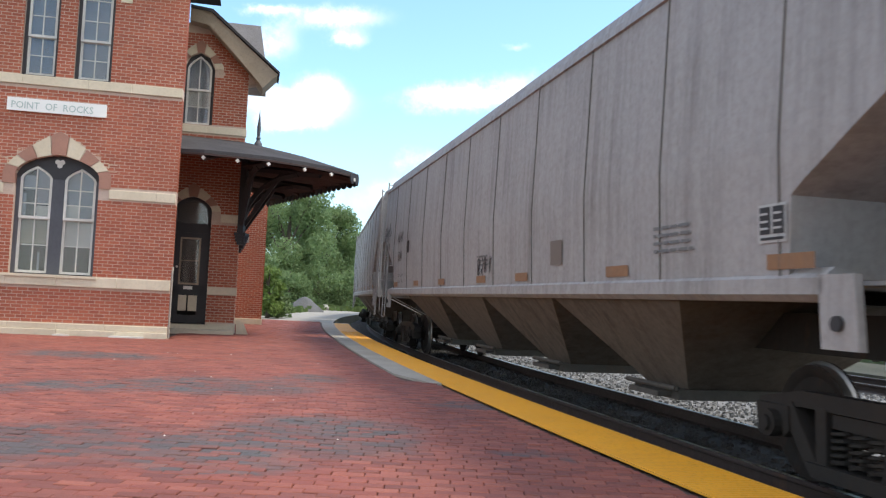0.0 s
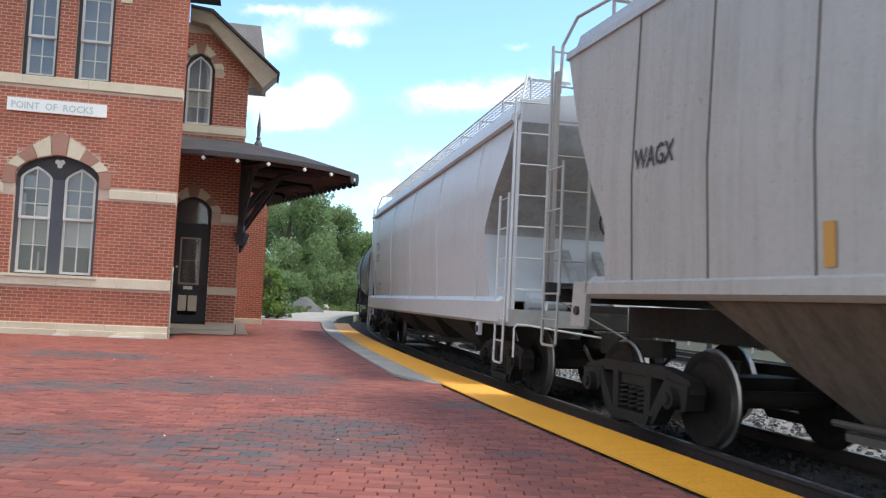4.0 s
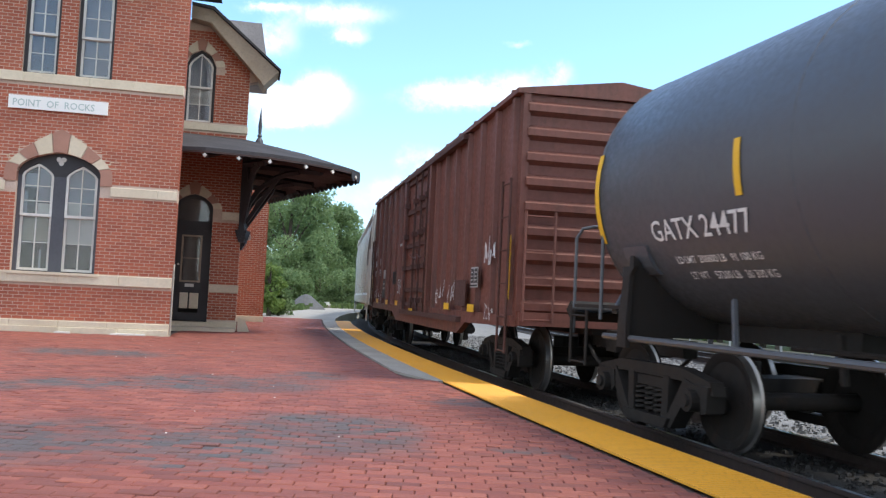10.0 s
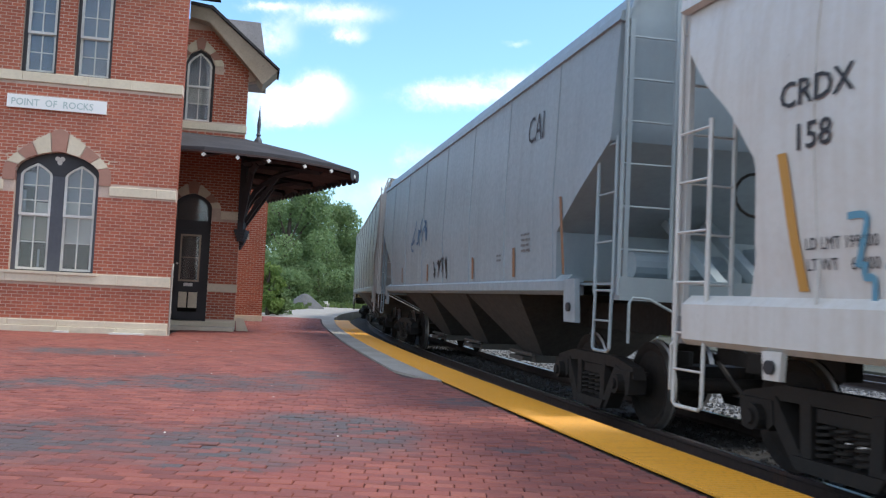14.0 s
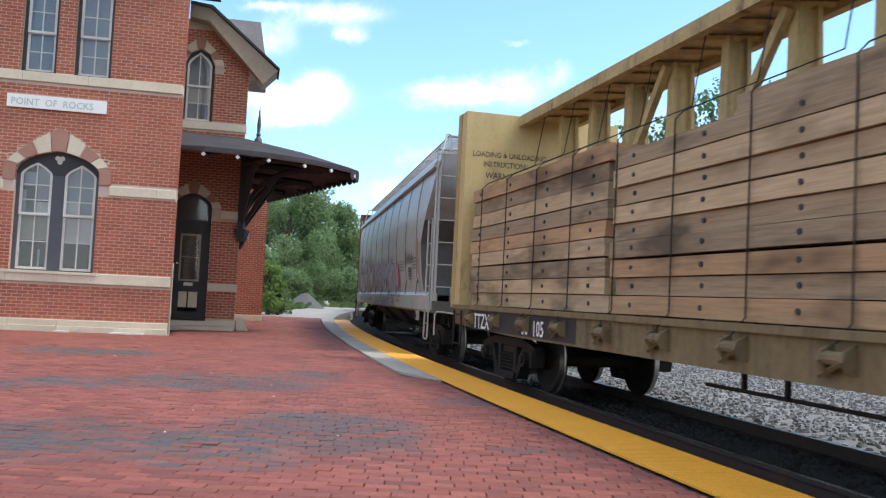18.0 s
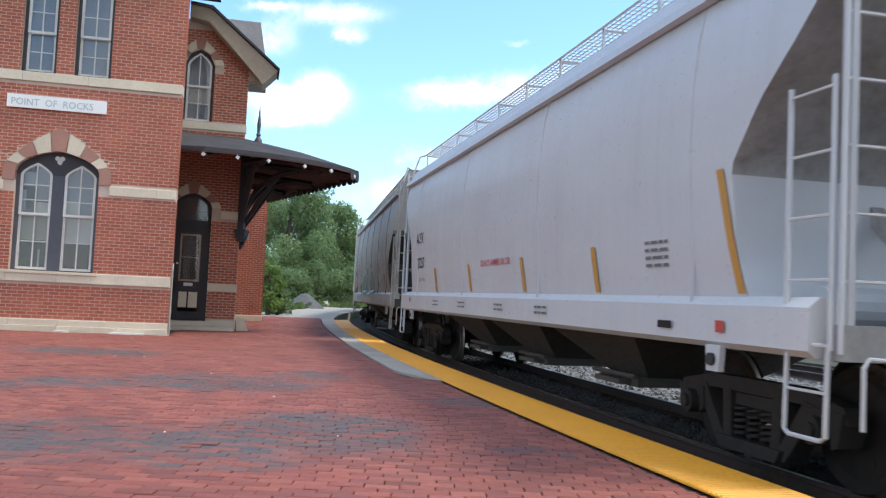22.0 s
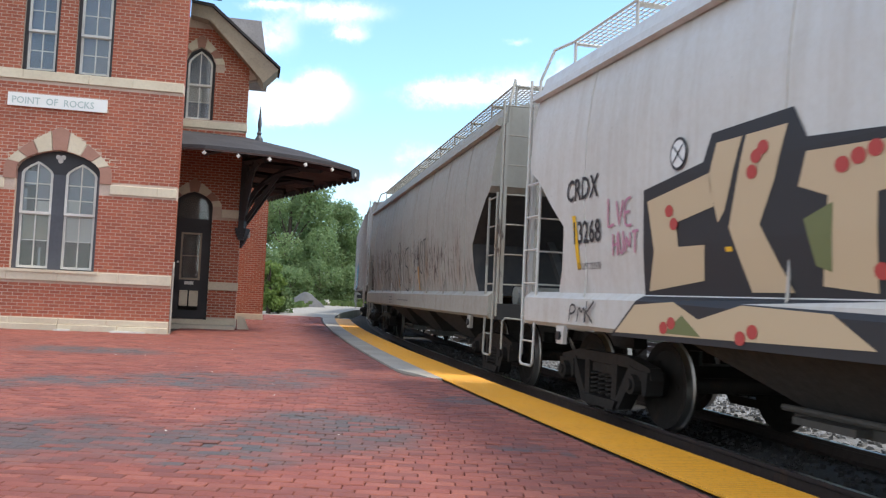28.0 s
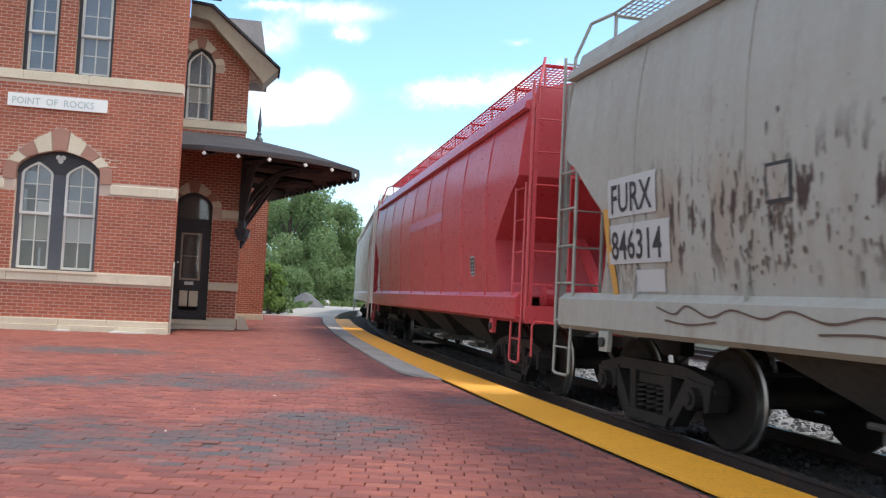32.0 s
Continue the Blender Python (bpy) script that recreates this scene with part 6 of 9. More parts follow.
for text, x, z, hh in (("CNA", -h + 2.6, 0.60, 0.2), ("62", -h + 3.85, 0.60, 0.2), ("190", -h + 4.85, 0.60, 0.2), ("LD LMT 200000", -2.85, 0.76, 0.09), ("LT WT    63000", -2.85, 0.62, 0.09), ("NEW 5-87", -1.5, 0.63, 0.1)):
    lettering(text, t, lambda z: 1.41, x, z, hh, M_WHITEMARK, 0.9, 0.01)
decal("reflector_patch", t, lambda z: 1.40, patch(-0.24, 0.22, 0.66, 0.82, 1), M_YELLOWTAPE)
decal("reflector_patch", t, lambda z: 1.40, patch(6.0, 6.6, 0.64, 0.82, 1), M_YELLOWTAPE)
data_box(t, lambda z: 1.41, 3.3, 0.58, 0.3, 0.3)

t, h, f = hopper("pale blue-grey covered hopper car with a clean side sill", 308.4, 323.85, GREY_CLEAN, False, seams=4, end_mat=GREY_SHADED_END, low=low_round, stripes=[(-4.2, 1.2, 1.68), (-1.6, 1.2, 1.68), (1.22, 1.2, 1.7), (3.7, 1.2, 1.72)])
lettering("ACFX", t, f, -h + 1.85, 2.28, 0.24, M_BLACKMARK, 0.85, 0.01)
lettering("27257", t, f, -h + 1.92, 1.72, 0.24, M_BLACKMARK, 0.85, 0.01)
lettering("DO NOT HAMMER ON CAR", t, f, -0.75, 1.62, 0.11, M_REDMARK, 0.8, 0.01)
lettering("LD LMT 198400", t, f, -h + 2.0, 1.42, 0.08, M_BLACKMARK, 0.8)
for x in (-4.0, -2.0, 0.2, 2.0):
    small_print(t, lambda z: 1.54, x, 0.98, 0.45, 2)
decal("reflector_strip", t, f, leaning(6.3, 1.2, 2.25, 0.10, 0.22, 6), M_OLDTAPE)
decal("red_square", t, lambda z: 1.54, patch(-h + 1.3, -h + 1.42, 0.95, 1.05, 1), M_REDSPRAY)
decal("red_square", t, lambda z: 1.54, patch(6.35, 6.47, 0.87, 0.97, 1), M_REDSPRAY)
decal("dark_plate", t, lambda z: 1.54, patch(5.38, 5.63, 0.87, 0.94, 1), M_DARKSTEEL)
small_print(t, f, 5.0, 1.68, 0.45, 4)

t, h, f = hopper("grey covered hopper car with rust stains and green graffiti", 325.1, 341.95, GREY_RUST, False, seams=6, end_mat=DARK_SHADED_END)
lettering("CRDX", t, f, -7.16, 2.33, 0.24, M_BLACKMARK, 0.85, 0.012)
lettering("13946", t, f, -7.02, 1.86, 0.24, M_BLACKMARK, 0.8, 0.012)
side = lambda z: f(z) if z > 1.14 else 1.545
PALE = node_mat("pale_green_spray", (0.42, 0.48, 0.44), 0.6)
arcs = lambda cx, cz, rx, rz, q0, q1: [(cx + rx * math.cos(q), cz + rz * math.sin(q)) for q in np.linspace(q0, q1, 12)]
flat_shape(t, side, [[(-3.1, 1.14), (-3.28, 1.5), (-3.0, 1.7), (-2.58, 1.83), (-1.84, 1.8), (-1.3, 1.95), (-0.98, 1.87), (-0.6, 1.98), (-0.23, 2.12), (0.0, 1.9), (-0.1, 1.66), (-0.5, 1.45), (-0.92, 1.14)]] + [arcs(-3.52, 1.8, 0.16, 0.2, 0, 5.8)], M_GREENSPRAY, 0.013, label="green graffiti swirl with a pale outline")
flat_shape(t, side, [[(0.5, 1.14), (0.6, 1.6), (1.0, 1.85), (1.7, 1.95), (2.2, 1.7), (2.5, 1.14)]], M_GREENSPRAY, 0.013, label="green graffiti swirl with a pale outline")
ribbon(t, side, [[(-3.3, 1.5), (-3.58, 1.6), (-3.7, 1.82), (-3.58, 2.0), (-3.42, 1.9), (-3.32, 1.58), (-3.02, 1.14)], [(-3.25, 1.55), (-2.95, 1.75), (-2.58, 1.85), (-2.1, 1.84), (-1.84, 1.8)],
                 [(-1.9, 1.8), (-2.12, 1.9), (-2.12, 2.08), (-1.98, 2.12), (-1.86, 1.95), (-1.67, 1.35)], [(-1.79, 1.83), (-1.55, 1.94), (-1.3, 1.97), (-1.1, 1.87), (-1.0, 1.65), (-0.95, 1.14)],
                 [(-1.2, 1.84), (-1.3, 2.05), (-1.15, 2.22), (-1.0, 2.1), (-1.02, 1.9), (-1.1, 1.68)], [(-1.0, 1.86), (-0.75, 1.95), (-0.5, 2.08), (-0.23, 2.14)]], 0.085, PALE, 0.018, label="pale green graffiti outline")
ribbon(t, side, [[(-0.95, 1.65), (-0.75, 1.78), (-0.54, 1.82), (-0.25, 1.78), (-0.09, 1.64)], [(-2.43, 1.16), (-2.46, 1.5), (-2.29, 1.72), (-2.0, 1.55), (-1.9, 1.16)], [(0.42, 1.2), (0.45, 1.75), (0.52, 2.0), (0.38, 2.18), (0.2, 2.05), (0.28, 1.88), (0.5, 1.72), (1.0, 1.87), (1.7, 1.97)],
                 [(1.1, 1.16), (1.05, 1.5), (1.3, 1.72), (1.6, 1.5), (1.7, 1.16)], [(-0.45, 1.7), (-0.5, 1.5), (-0.3, 1.3), (-0.15, 1.45)]], 0.075, PALE, 0.022, label="pale green graffiti outline")
ribbon(t, lambda z: 1.545, [[(-3.34, 1.05), (-3.0, 0.99), (-2.58, 0.95), (-2.36, 1.04), (-2.1, 0.95), (-1.7, 0.97), (-1.43, 1.04), (-1.1, 0.93), (-0.6, 0.9), (0.0, 0.88), (0.8, 0.95), (1.4, 0.88), (2.2, 0.95)]], 0.15, node_mat("grey_white_spray", (0.40, 0.40, 0.39), 0.6), 0.014)
hand("????", t, f, -5.2, -4.4, 1.22, 1.55, M_BLACKMARK, 0.022, 73)
hand("???", t, f, -4.15, -3.45, 1.22, 1.5, M_BLACKMARK, 0.022, 74)
hand("????", t, lambda z: 1.545, -5.4, -4.6, 0.9, 1.05, M_BLACKMARK, 0.022, 75)
decal("reflector_strip", t, f, leaning(-4.4, 1.2, 1.7, 0.08), M_OLDTAPE)
decal("reflector_strip", t, f, leaning(-h + 1.3, 1.2, 2.0, 0.09, 0.15), M_OLDTAPE)
emblem(t, f, -5.62, 2.36, 0.16, M_REDMARK)
rust_spots(t, f, [(-3.2, 2.35, 0.5, 0.14, 22, 0.022), (-4.0, 1.55, 0.3, 0.16, 45, 0.03), (-5.4, 2.7, 1.2, 0.4, 18, 0.02), (-1.5, 2.5, 1.5, 0.3, 26, 0.024), (2.5, 2.0, 2.2, 0.5, 40, 0.025)], 31)
decal("plate_frame", t, f, patch(-5.16, -4.83, 2.05, 2.36, 2), M_BLACKMARK)
decal("plate_face", t, lambda z: f(z) + 0.004, patch(-5.13, -4.86, 2.08, 2.33, 2), GREY_RUST)
lettering("C", t, lambda z: f(z) + 0.006, -5.04, 2.1, 0.11, M_BLACKMARK)
emblem(t, f, 4.6, 2.3, 0.15)
small_print(t, f, -h + 1.8, 1.45, 0.8, 2)
data_box(t, f, h - 2.7, 1.4, 0.4, 0.34)
decal("reflector_strip", t, f, leaning(h - 1.72, 1.2, 2.1, 0.1, 0.1, 4), M_OLDTAPE)

t, h, f = hopper("cream-grey covered hopper car with outside posts and brown bays", 343.3, 360.3, RIB_LIGHT, True, ribs=15, rails=False, end_mat=BROWN_SHADED_END)
up = lambda z: f(z) + 0.004
lettering("MC", t, up, -h + 2.05, 2.58, 0.3, M_BLACKMARK, 0.7, 0.012)
lettering("EX", t, up, -h + 3.1, 2.62, 0.3, M_BLACKMARK, 0.7, 0.012)
lettering("95", t, up, -h + 2.05, 2.15, 0.3, M_BLACKMARK, 0.7, 0.012)
lettering("323", t, up, -h + 3.05, 2.18, 0.3, M_BLACKMARK, 0.7, 0.012)
for x in (-4.4, -1.55, 1.2):
    decal("reflector_strip", t, lambda z: f(z) + 0.11, leaning(x, 1.32, 1.95, 0.1, 0), M_OLDTAPE)
small_print(t, f, -0.9, 1.75, 0.45, 3, M_REDMARK)
small_print(t, f, 0.0, 1.75, 0.45, 3)
small_print(t, f, 1.55, 1.75, 0.7, 3)
hand("?????", t, lambda z: 0.68 + (z - 0.2) * 0.78, 0.1, 1.5, 0.6, 0.95, node_mat("teal_spray", (0.07, 0.13, 0.14), 0.7), 0.035, 81)
data_box(t, f, h - 2.4, 1.5, 0.35, 0.32)
t, h, f = hopper("rusty brown covered hopper car with outside posts", 361.5, 378.1, RIB_BROWN, True, ribs=15, rails=False, ladder_mat=GREY_WARM)
t, h, f = hopper("white covered hopper car with large beige graffiti letters", 379.3, 397.1, WHITE_OLD, False, seams=5)
lettering("CRDX", t, f, -7.35, 2.28, 0.27, M_BLACKMARK, 0.8, 0.012)
lettering("13268", t, f, -7.22, 1.76, 0.27, M_BLACKMARK, 0.8, 0.012)
lettering("LD LMT 223500", t, f, -h + 1.8, 1.45, 0.08, M_BLACKMARK, 0.8)
side = lambda z: f(z) if z > 1.14 else 1.545
flat_shape(t, side, [[(-5.6, 1.1), (-5.52, 2.22), (-4.5, 2.36), (-4.38, 2.6), (-3.35, 2.62), (-3.2, 2.36), (-1.9, 2.25), (-1.85, 1.1), (-2.4, 0.74), (-6.1, 0.72)]], M_BLACKMARK, 0.013, "graffiti_backing", "black graffiti backing")
LETTERS = [
    [(-5.45, 2.1), (-4.4, 2.25), (-4.35, 1.95), (-4.95, 1.85), (-4.92, 1.62), (-4.5, 1.62), (-4.55, 1.3), (-5.5, 1.2), (-5.35, 1.6)],
    [(-4.3, 2.5), (-3.95, 2.5), (-4.2, 1.9), (-4.3, 1.8), (-4.42, 2.2)],
    [(-3.9, 2.5), (-3.4, 2.5), (-3.55, 2.1), (-3.75, 1.75), (-3.4, 1.2), (-3.9, 1.2), (-4.15, 1.75)],
    [(-3.2, 2.25), (-2.1, 2.2), (-2.1, 1.92), (-2.55, 1.88), (-2.6, 1.2), (-3.1, 1.25), (-3.0, 1.9), (-3.3, 2.0)],
    [(-6.0, 0.76), (-5.6, 1.06), (-4.9, 1.1), (-4.5, 0.95), (-3.9, 1.09), (-2.9, 1.05), (-2.5, 0.82)],
]
flat_shape(t, side, LETTERS, M_BEIGE, 0.018, "graffiti_letter", "beige graffiti letter")
OLIVE = node_mat("olive_spray", (0.16, 0.18, 0.07), 0.6)
flat_shape(t, side, [[(-3.25, 1.75), (-2.95, 1.85), (-3.0, 1.35), (-3.15, 1.4)], [(-5.05, 0.8), (-4.75, 0.98), (-4.45, 0.8)]], OLIVE, 0.021)
for x, z in ((-5.05, 1.97), (-4.98, 1.84), (-3.82, 2.18), (-3.76, 2.3), (-3.68, 2.36), (-2.55, 1.35), (-2.85, 2.1), (-2.7, 2.14), (-2.55, 2.17), (-5.05, 0.85), (-4.92, 0.9), (-3.9, 0.82), (-3.75, 0.88)):
    flat_shape(t, side, [[(x + 0.07 * math.cos(q), z + 0.06 * math.sin(q)) for q in np.linspace(0, 6.283, 12, endpoint=False)]], M_REDSPRAY, 0.024, "graffiti_dot")
hand("LVE", t, f, -6.3, -5.75, 1.9, 2.2, M_PINKSPRAY, 0.03, 93)
hand("HUNT", t, f, -6.2, -5.65, 1.6, 1.85, M_PINKSPRAY, 0.03, 94)
hand("PMK", t, lambda z: 1.545, -7.15, -6.5, 0.82, 1.05, M_BLACKMARK, 0.025, 92)
decal("reflector_strip", t, f, leaning(-4.24, 1.2, 1.7, 0.09), M_YELLOWTAPE)
decal("reflector_strip", t, f, leaning(-7.2, 1.45, 2.1, 0.09), M_YELLOWTAPE)
emblem(t, f, -4.9, 2.5, 0.16)
flat_shape(t, side, [[(-1.0, 2.05), (-0.75, 2.05), (0.3, 1.2), (0.6, 0.72), (0.35, 0.72), (0.0, 1.2)]], M_BLACKMARK, 0.013)
LIME = node_mat("olive_green_spray", (0.24, 0.26, 0.025), 0.6)
flat_shape(t, side, [[(0.5, 1.95), (1.7, 2.25), (2.1, 2.18), (2.75, 2.3), (3.1, 2.2), (3.3, 2.0), (3.5, 2.2), (4.15, 2.3), (4.6, 1.7), (4.75, 0.72), (0.55, 0.72), (0.8, 1.2)]], M_WHITESPRAY, 0.012, "graffiti_backing", "white graffiti halo")
for k, (ch, x, hh, st) in enumerate((("F", 0.80, 1.16, 0.80), ("O", 1.5, 1.14, 0.68), ("A", 2.36, 1.24, 0.86), ("M", 3.36, 1.22, 0.73))):
    lettering(ch, t, side, x - 0.03, 0.83, hh, M_BLACKMARK, st, 0.065, "graffiti_letter", 0.016 + 0.001 * k)
    lettering(ch, t, side, x, 0.86, hh, LIME, st, 0.035, "graffiti_letter", 0.022 + 0.001 * k)
for k, text in enumerate(("???", "???", "???")):
    hand(text, t, f, -0.15, 0.5, 2.0 - 0.3 * k, 2.2 - 0.3 * k, M_REDSPRAY, 0.03, 130 + k)
for x in (-1.72, 0.64, 3.5):
    decal("reflector_strip", t, lambda z: f(z) + 0.012, leaning(x, 1.14, 1.6, 0.09), M_YELLOWTAPE)
t, h, f = hopper("chalky grey covered hopper car with black scrawled graffiti", 398.2, 414.7, GREY_PALE, False, seams=8, end_mat=DARK_SHADED_END)
for text, z in (("FURX", 2.12), ("846320", 1.68)):
    lettering(text, t, lambda q: f(q) + 0.004, -h + 1.1, z, 0.25, M_BLACKMARK, 0.75, 0.012)
hand("HRS8", t, f, -3.9, -0.65, 1.2, 2.45, M_BLACKMARK, 0.04, 101)
hand("I", t, f, -0.7, -0.1, 1.2, 2.1, M_BLACKMARK, 0.04, 104)
hand("5", t, f, -0.35, 0.55, 1.1, 2.45, M_BLACKMARK, 0.04, 102)
rust_spots(t, f, [(-4.6, 1.75, 0.9, 0.14, 60, 0.03), (-2.6, 1.85, 0.8, 0.16, 50, 0.03), (-0.3, 2.1, 0.5, 0.2, 60, 0.038), (1.6, 2.1, 0.7, 0.2, 60, 0.036), (4.5, 1.9, 1.2, 0.2, 50, 0.03)], 33)
hand("LAST", t, f, 1.1, 2.7, 1.6, 2.35, M_BLACKMARK, 0.035, 103)
decal("reflector_strip", t, f, leaning(-1.4, 1.2, 1.6, 0.1), M_OLDTAPE)
small_print(t, lambda z: 1.54, -2.6, 0.98, 0.5, 3)
small_print(t, lambda z: 1.54, -1.2, 0.92, 1.8, 1)
decal("reflector_strip", t, f, leaning(1.55, 1.2, 1.75, 0.12, 0.06), M_OLDTAPE)
t, h, f = hopper("steel grey covered hopper car with outside posts and blue graffiti", 416.0, 432.6, RIB_GREY, True, ribs=17, rails=False, end_mat=BROWN_SHADED_END)
rib_ = lambda z: f(z) + 0.112
flat_shape(t, rib_, [[(-1.2, 1.18), (-1.35, 1.8), (-0.9, 2.15), (0.0, 2.3), (1.0, 2.32), (1.75, 2.36), (1.9, 1.9), (2.3, 1.5), (2.3, 1.18)]], node_mat("dark_plum_spray", (0.05, 0.04, 0.055), 0.6), 0.008, "graffiti_backing", "dark graffiti backing")
fat(t, rib_, [(-1.15, -0.45, 1.3, 2.05), (-0.5, 0.25, 1.3, 2.18), (0.15, 0.9, 1.3, 2.2), (0.8, 1.4, 1.3, 2.2), (1.3, 2.15, 1.3, 2.24)], 0.30, M_LIGHTBLUE, M_BLUEPAINT, 0.03, "light blue graffiti letters", (0, 3, 2, 0, 3))
hand("?????", t, lambda z: rib_(z) + 0.008, -1.2, 1.9, 1.3, 2.1, M_WHITESPRAY, 0.03, 115)
flat_shape(t, rib_, [[(1.95, 1.2), (2.7, 1.18), (2.35, 1.5), (2.2, 2.0), (2.0, 2.05)], [(-1.6, 1.2), (-1.3, 1.2), (-1.3, 1.7), (-1.5, 1.5)]], node_mat("brick_red_spray", (0.30, 0.08, 0.06), 0.6), 0.012)
hand("GUAM", t, lambda z: f(z) + 0.02, 2.33, 2.92, 1.98, 2.14, M_BLACKMARK, 0.02, 116)
decal("reflector_strip", t, lambda z: f(z) + 0.11, leaning(4.0, 1.2, 1.7, 0.1, 0), M_YELLOWTAPE)
data_box(t, f, 5.32, 1.47, 0.42, 0.34)
for text, x, z in (("MW", -h + 1.95, 2.35), ("CX", -h + 2.75, 2.4), ("46", -h + 1.95, 1.95), ("451", -h + 2.75, 2.0)):
    lettering(text, t, f, x, z, 0.26, M_BLACKMARK, 0.7, 0.01)
scrawl(t, f, -h + 2.4, -h + 3.1, 1.5, 1.75, 4, M_BLACKMARK, 114, 0.025)
t, h, f = hopper("chalky grey covered hopper car with rust spots and painted shade on its ends", 434.35, 450.9, GREY_PALE, False, seams=8, end_mat=DARK_SHADED_END)
for text, z, x1 in (("FURX", 2.04, -5.95), ("846314", 1.54, -5.72)):
    decal("white_panel", t, f, patch(-6.8, x1 + 0.12, z - 0.05, z + 0.37), M_PLACARD)
    lettering(text, t, lambda q: f(q) + 0.004, -6.74, z, 0.31, M_BLACKMARK, 0.78, 0.012)
decal("plate_frame", t, f, patch(-4.22, -3.92, 1.9, 2.22, 2), M_BLACKMARK)
decal("plate_face", t, lambda z: f(z) + 0.004, patch(-4.19, -3.95, 1.93, 2.19, 2), GREY_PALE)
decal("white_panel", t, f, patch(-h + 2.0, -h + 2.55, 1.2, 1.42), M_PLACARD)
decal("reflector_strip", t, f, leaning(-h + 1.35, 1.15, 2.1, 0.12, 0.15), M_OLDTAPE)
decal("reflector_strip", t, f, leaning(h - 1.72, 1.2, 2.1, 0.12, 0.1), M_OLDTAPE)
RUSTY = node_mat("bare_rusty_steel", (0.09, 0.055, 0.04), 0.85)
ribbon(t, lambda z: 1.535, [[(-5.75, 1.05), (-5.45, 0.99), (-5.25, 1.07), (-4.9, 0.98), (-4.6, 1.05), (-4.2, 0.99), (-3.9, 1.06), (-3.5, 0.98), (-3.1, 1.04), (-2.7, 0.99)], [(-5.6, 0.93), (-5.2, 0.90), (-4.8, 0.94)], [(-3.6, 0.90), (-3.1, 0.92), (-2.75, 0.88)]], 0.02, RUSTY, 0.008, "bare_streak", "bare rusty streak in peeling paint")
rust_spots(t, f, [(-4.1, 1.85, 0.22, 0.22, 60, 0.04), (-4.3, 1.45, 0.3, 0.16, 40, 0.032), (-4.6, 1.75, 0.5, 0.3, 25, 0.022), (-3.2, 1.6, 0.4, 0.22, 30, 0.03), (-5.0, 2.6, 1.4, 0.35, 14, 0.022), (0.5, 1.9, 2.6, 0.45, 70, 0.026)], 32)
data_box(t, f, h - 2.6, 1.35, 0.4, 0.36)
t, h, f = hopper("glossy red covered hopper car", 451.9, 467.8, REDPAINT, False, seams=8)
data_box(t, f, h - 3.0, 1.45, 0.3, 0.34)
decal("lettering_panel", t, f, patch(-1.2, 2.6, 2.62, 2.82), M_PINKSPRAY)
hopper("pale grey covered hopper car behind a red one", 469.1, 486.0, GREY_LIGHT, False, seams=5, low=low_round)
hopper("weathered grey covered hopper car in the curve", 487.3, 504.0, GREY_WARM, False, seams=6)

for ob, q, half in MOVERS:
    settle(ob, 0.928 if ob.name.startswith("tank") else 1.0)

# ---- ground, track, platform ----
M_BALLAST = stony("crushed_ballast", (0.25, 0.245, 0.237), (0.14, 0.135, 0.13), 10, 0.9, 0.05, 0.6)
# bed under the tracks, much darker than the ballast beside it
M_DIRT = stony("dark_trackbed", (0.026, 0.023, 0.02), (0.014, 0.012, 0.011), 8, 0.95, 0.04)
M_RAILSIDE = paint("rail_rust", (0.045, 0.03, 0.024), 0.7, 0.5, 0.4, (0.04, 0.03, 0.026), 0.0)
M_RAILTOP = paint("polished_rail", (0.42, 0.41, 0.40), 0.3, 0.2, 0, (0.15, 0.12, 0.1), 0.0, 0.9)
M_TIE = stony("creosoted_timber", (0.045, 0.037, 0.03), (0.022, 0.019, 0.017), 9)
M_CONCRETE = stony("weathered_concrete", (0.42, 0.385, 0.33), (0.28, 0.255, 0.22), 5, 0.85, 0.008, 0.3)
M_GRASS = stony("rough_grass", (0.085, 0.12, 0.035), (0.05, 0.085, 0.022), 4, 0.9, 0.05)
M_LOT = stony("gravel_lot", (0.36, 0.34, 0.31), (0.25, 0.235, 0.2), 7, 0.95, 0.02)
M_JOINT = stony("sandy_joint", (0.13, 0.085, 0.07), (0.07, 0.05, 0.045), 20, 0.95)
PAVE_TONES = [(0.235, 0.064, 0.045), (0.315, 0.092, 0.062), (0.17, 0.055, 0.043), (0.355, 0.115, 0.077), (0.265, 0.074, 0.052), (0.20, 0.062, 0.047), (0.335, 0.104, 0.07)]
STAINS = [(-0.95, 7.2, 0.85, 1.1), (-1.6, 6.3, 0.75, 0.85), (-2.9, 6.2, 0.9, 0.95), (-2.6, 10.5, 1.25, 0.95), (-1.7, 11.9, 0.5, 0.55), (-3.9, 9.8, 0.8, 0.6),
          (-5.0, 9.2, 0.8, 0.6), (-1.5, 5.4, 0.3, 0.10), (0.68, 6.6, 0.3, 0.14), (-5.6, 14.2, 1.2, 0.7), (0.4, 9.6, 0.4, 0.3)]
M_PAVER = bricks("paving_brick", "island", PAVE_TONES, STAINS, 0.7)
M_PAVER_ONE = bricks("paving_brick_single", "object", PAVE_TONES, STAINS, 0.7)
m, nt, add, b = tree_of("yellow_tactile_tile")
co = add("ShaderNodeTexCoord").outputs["Object"]
wear, fine = noise_of(add, co, 1.3, 4), noise_of(add, co, 30, 4, 0.7)
c = mixed(add, ramp(add, wear, 0.35, 0.7, 0, 0.5), (0.80, 0.37, 0.025), (0.64, 0.30, 0.03))
c = mixed(add, ramp(add, fine, 0.5, 0.78, 0, 0.5), c, (0.30, 0.16, 0.02))
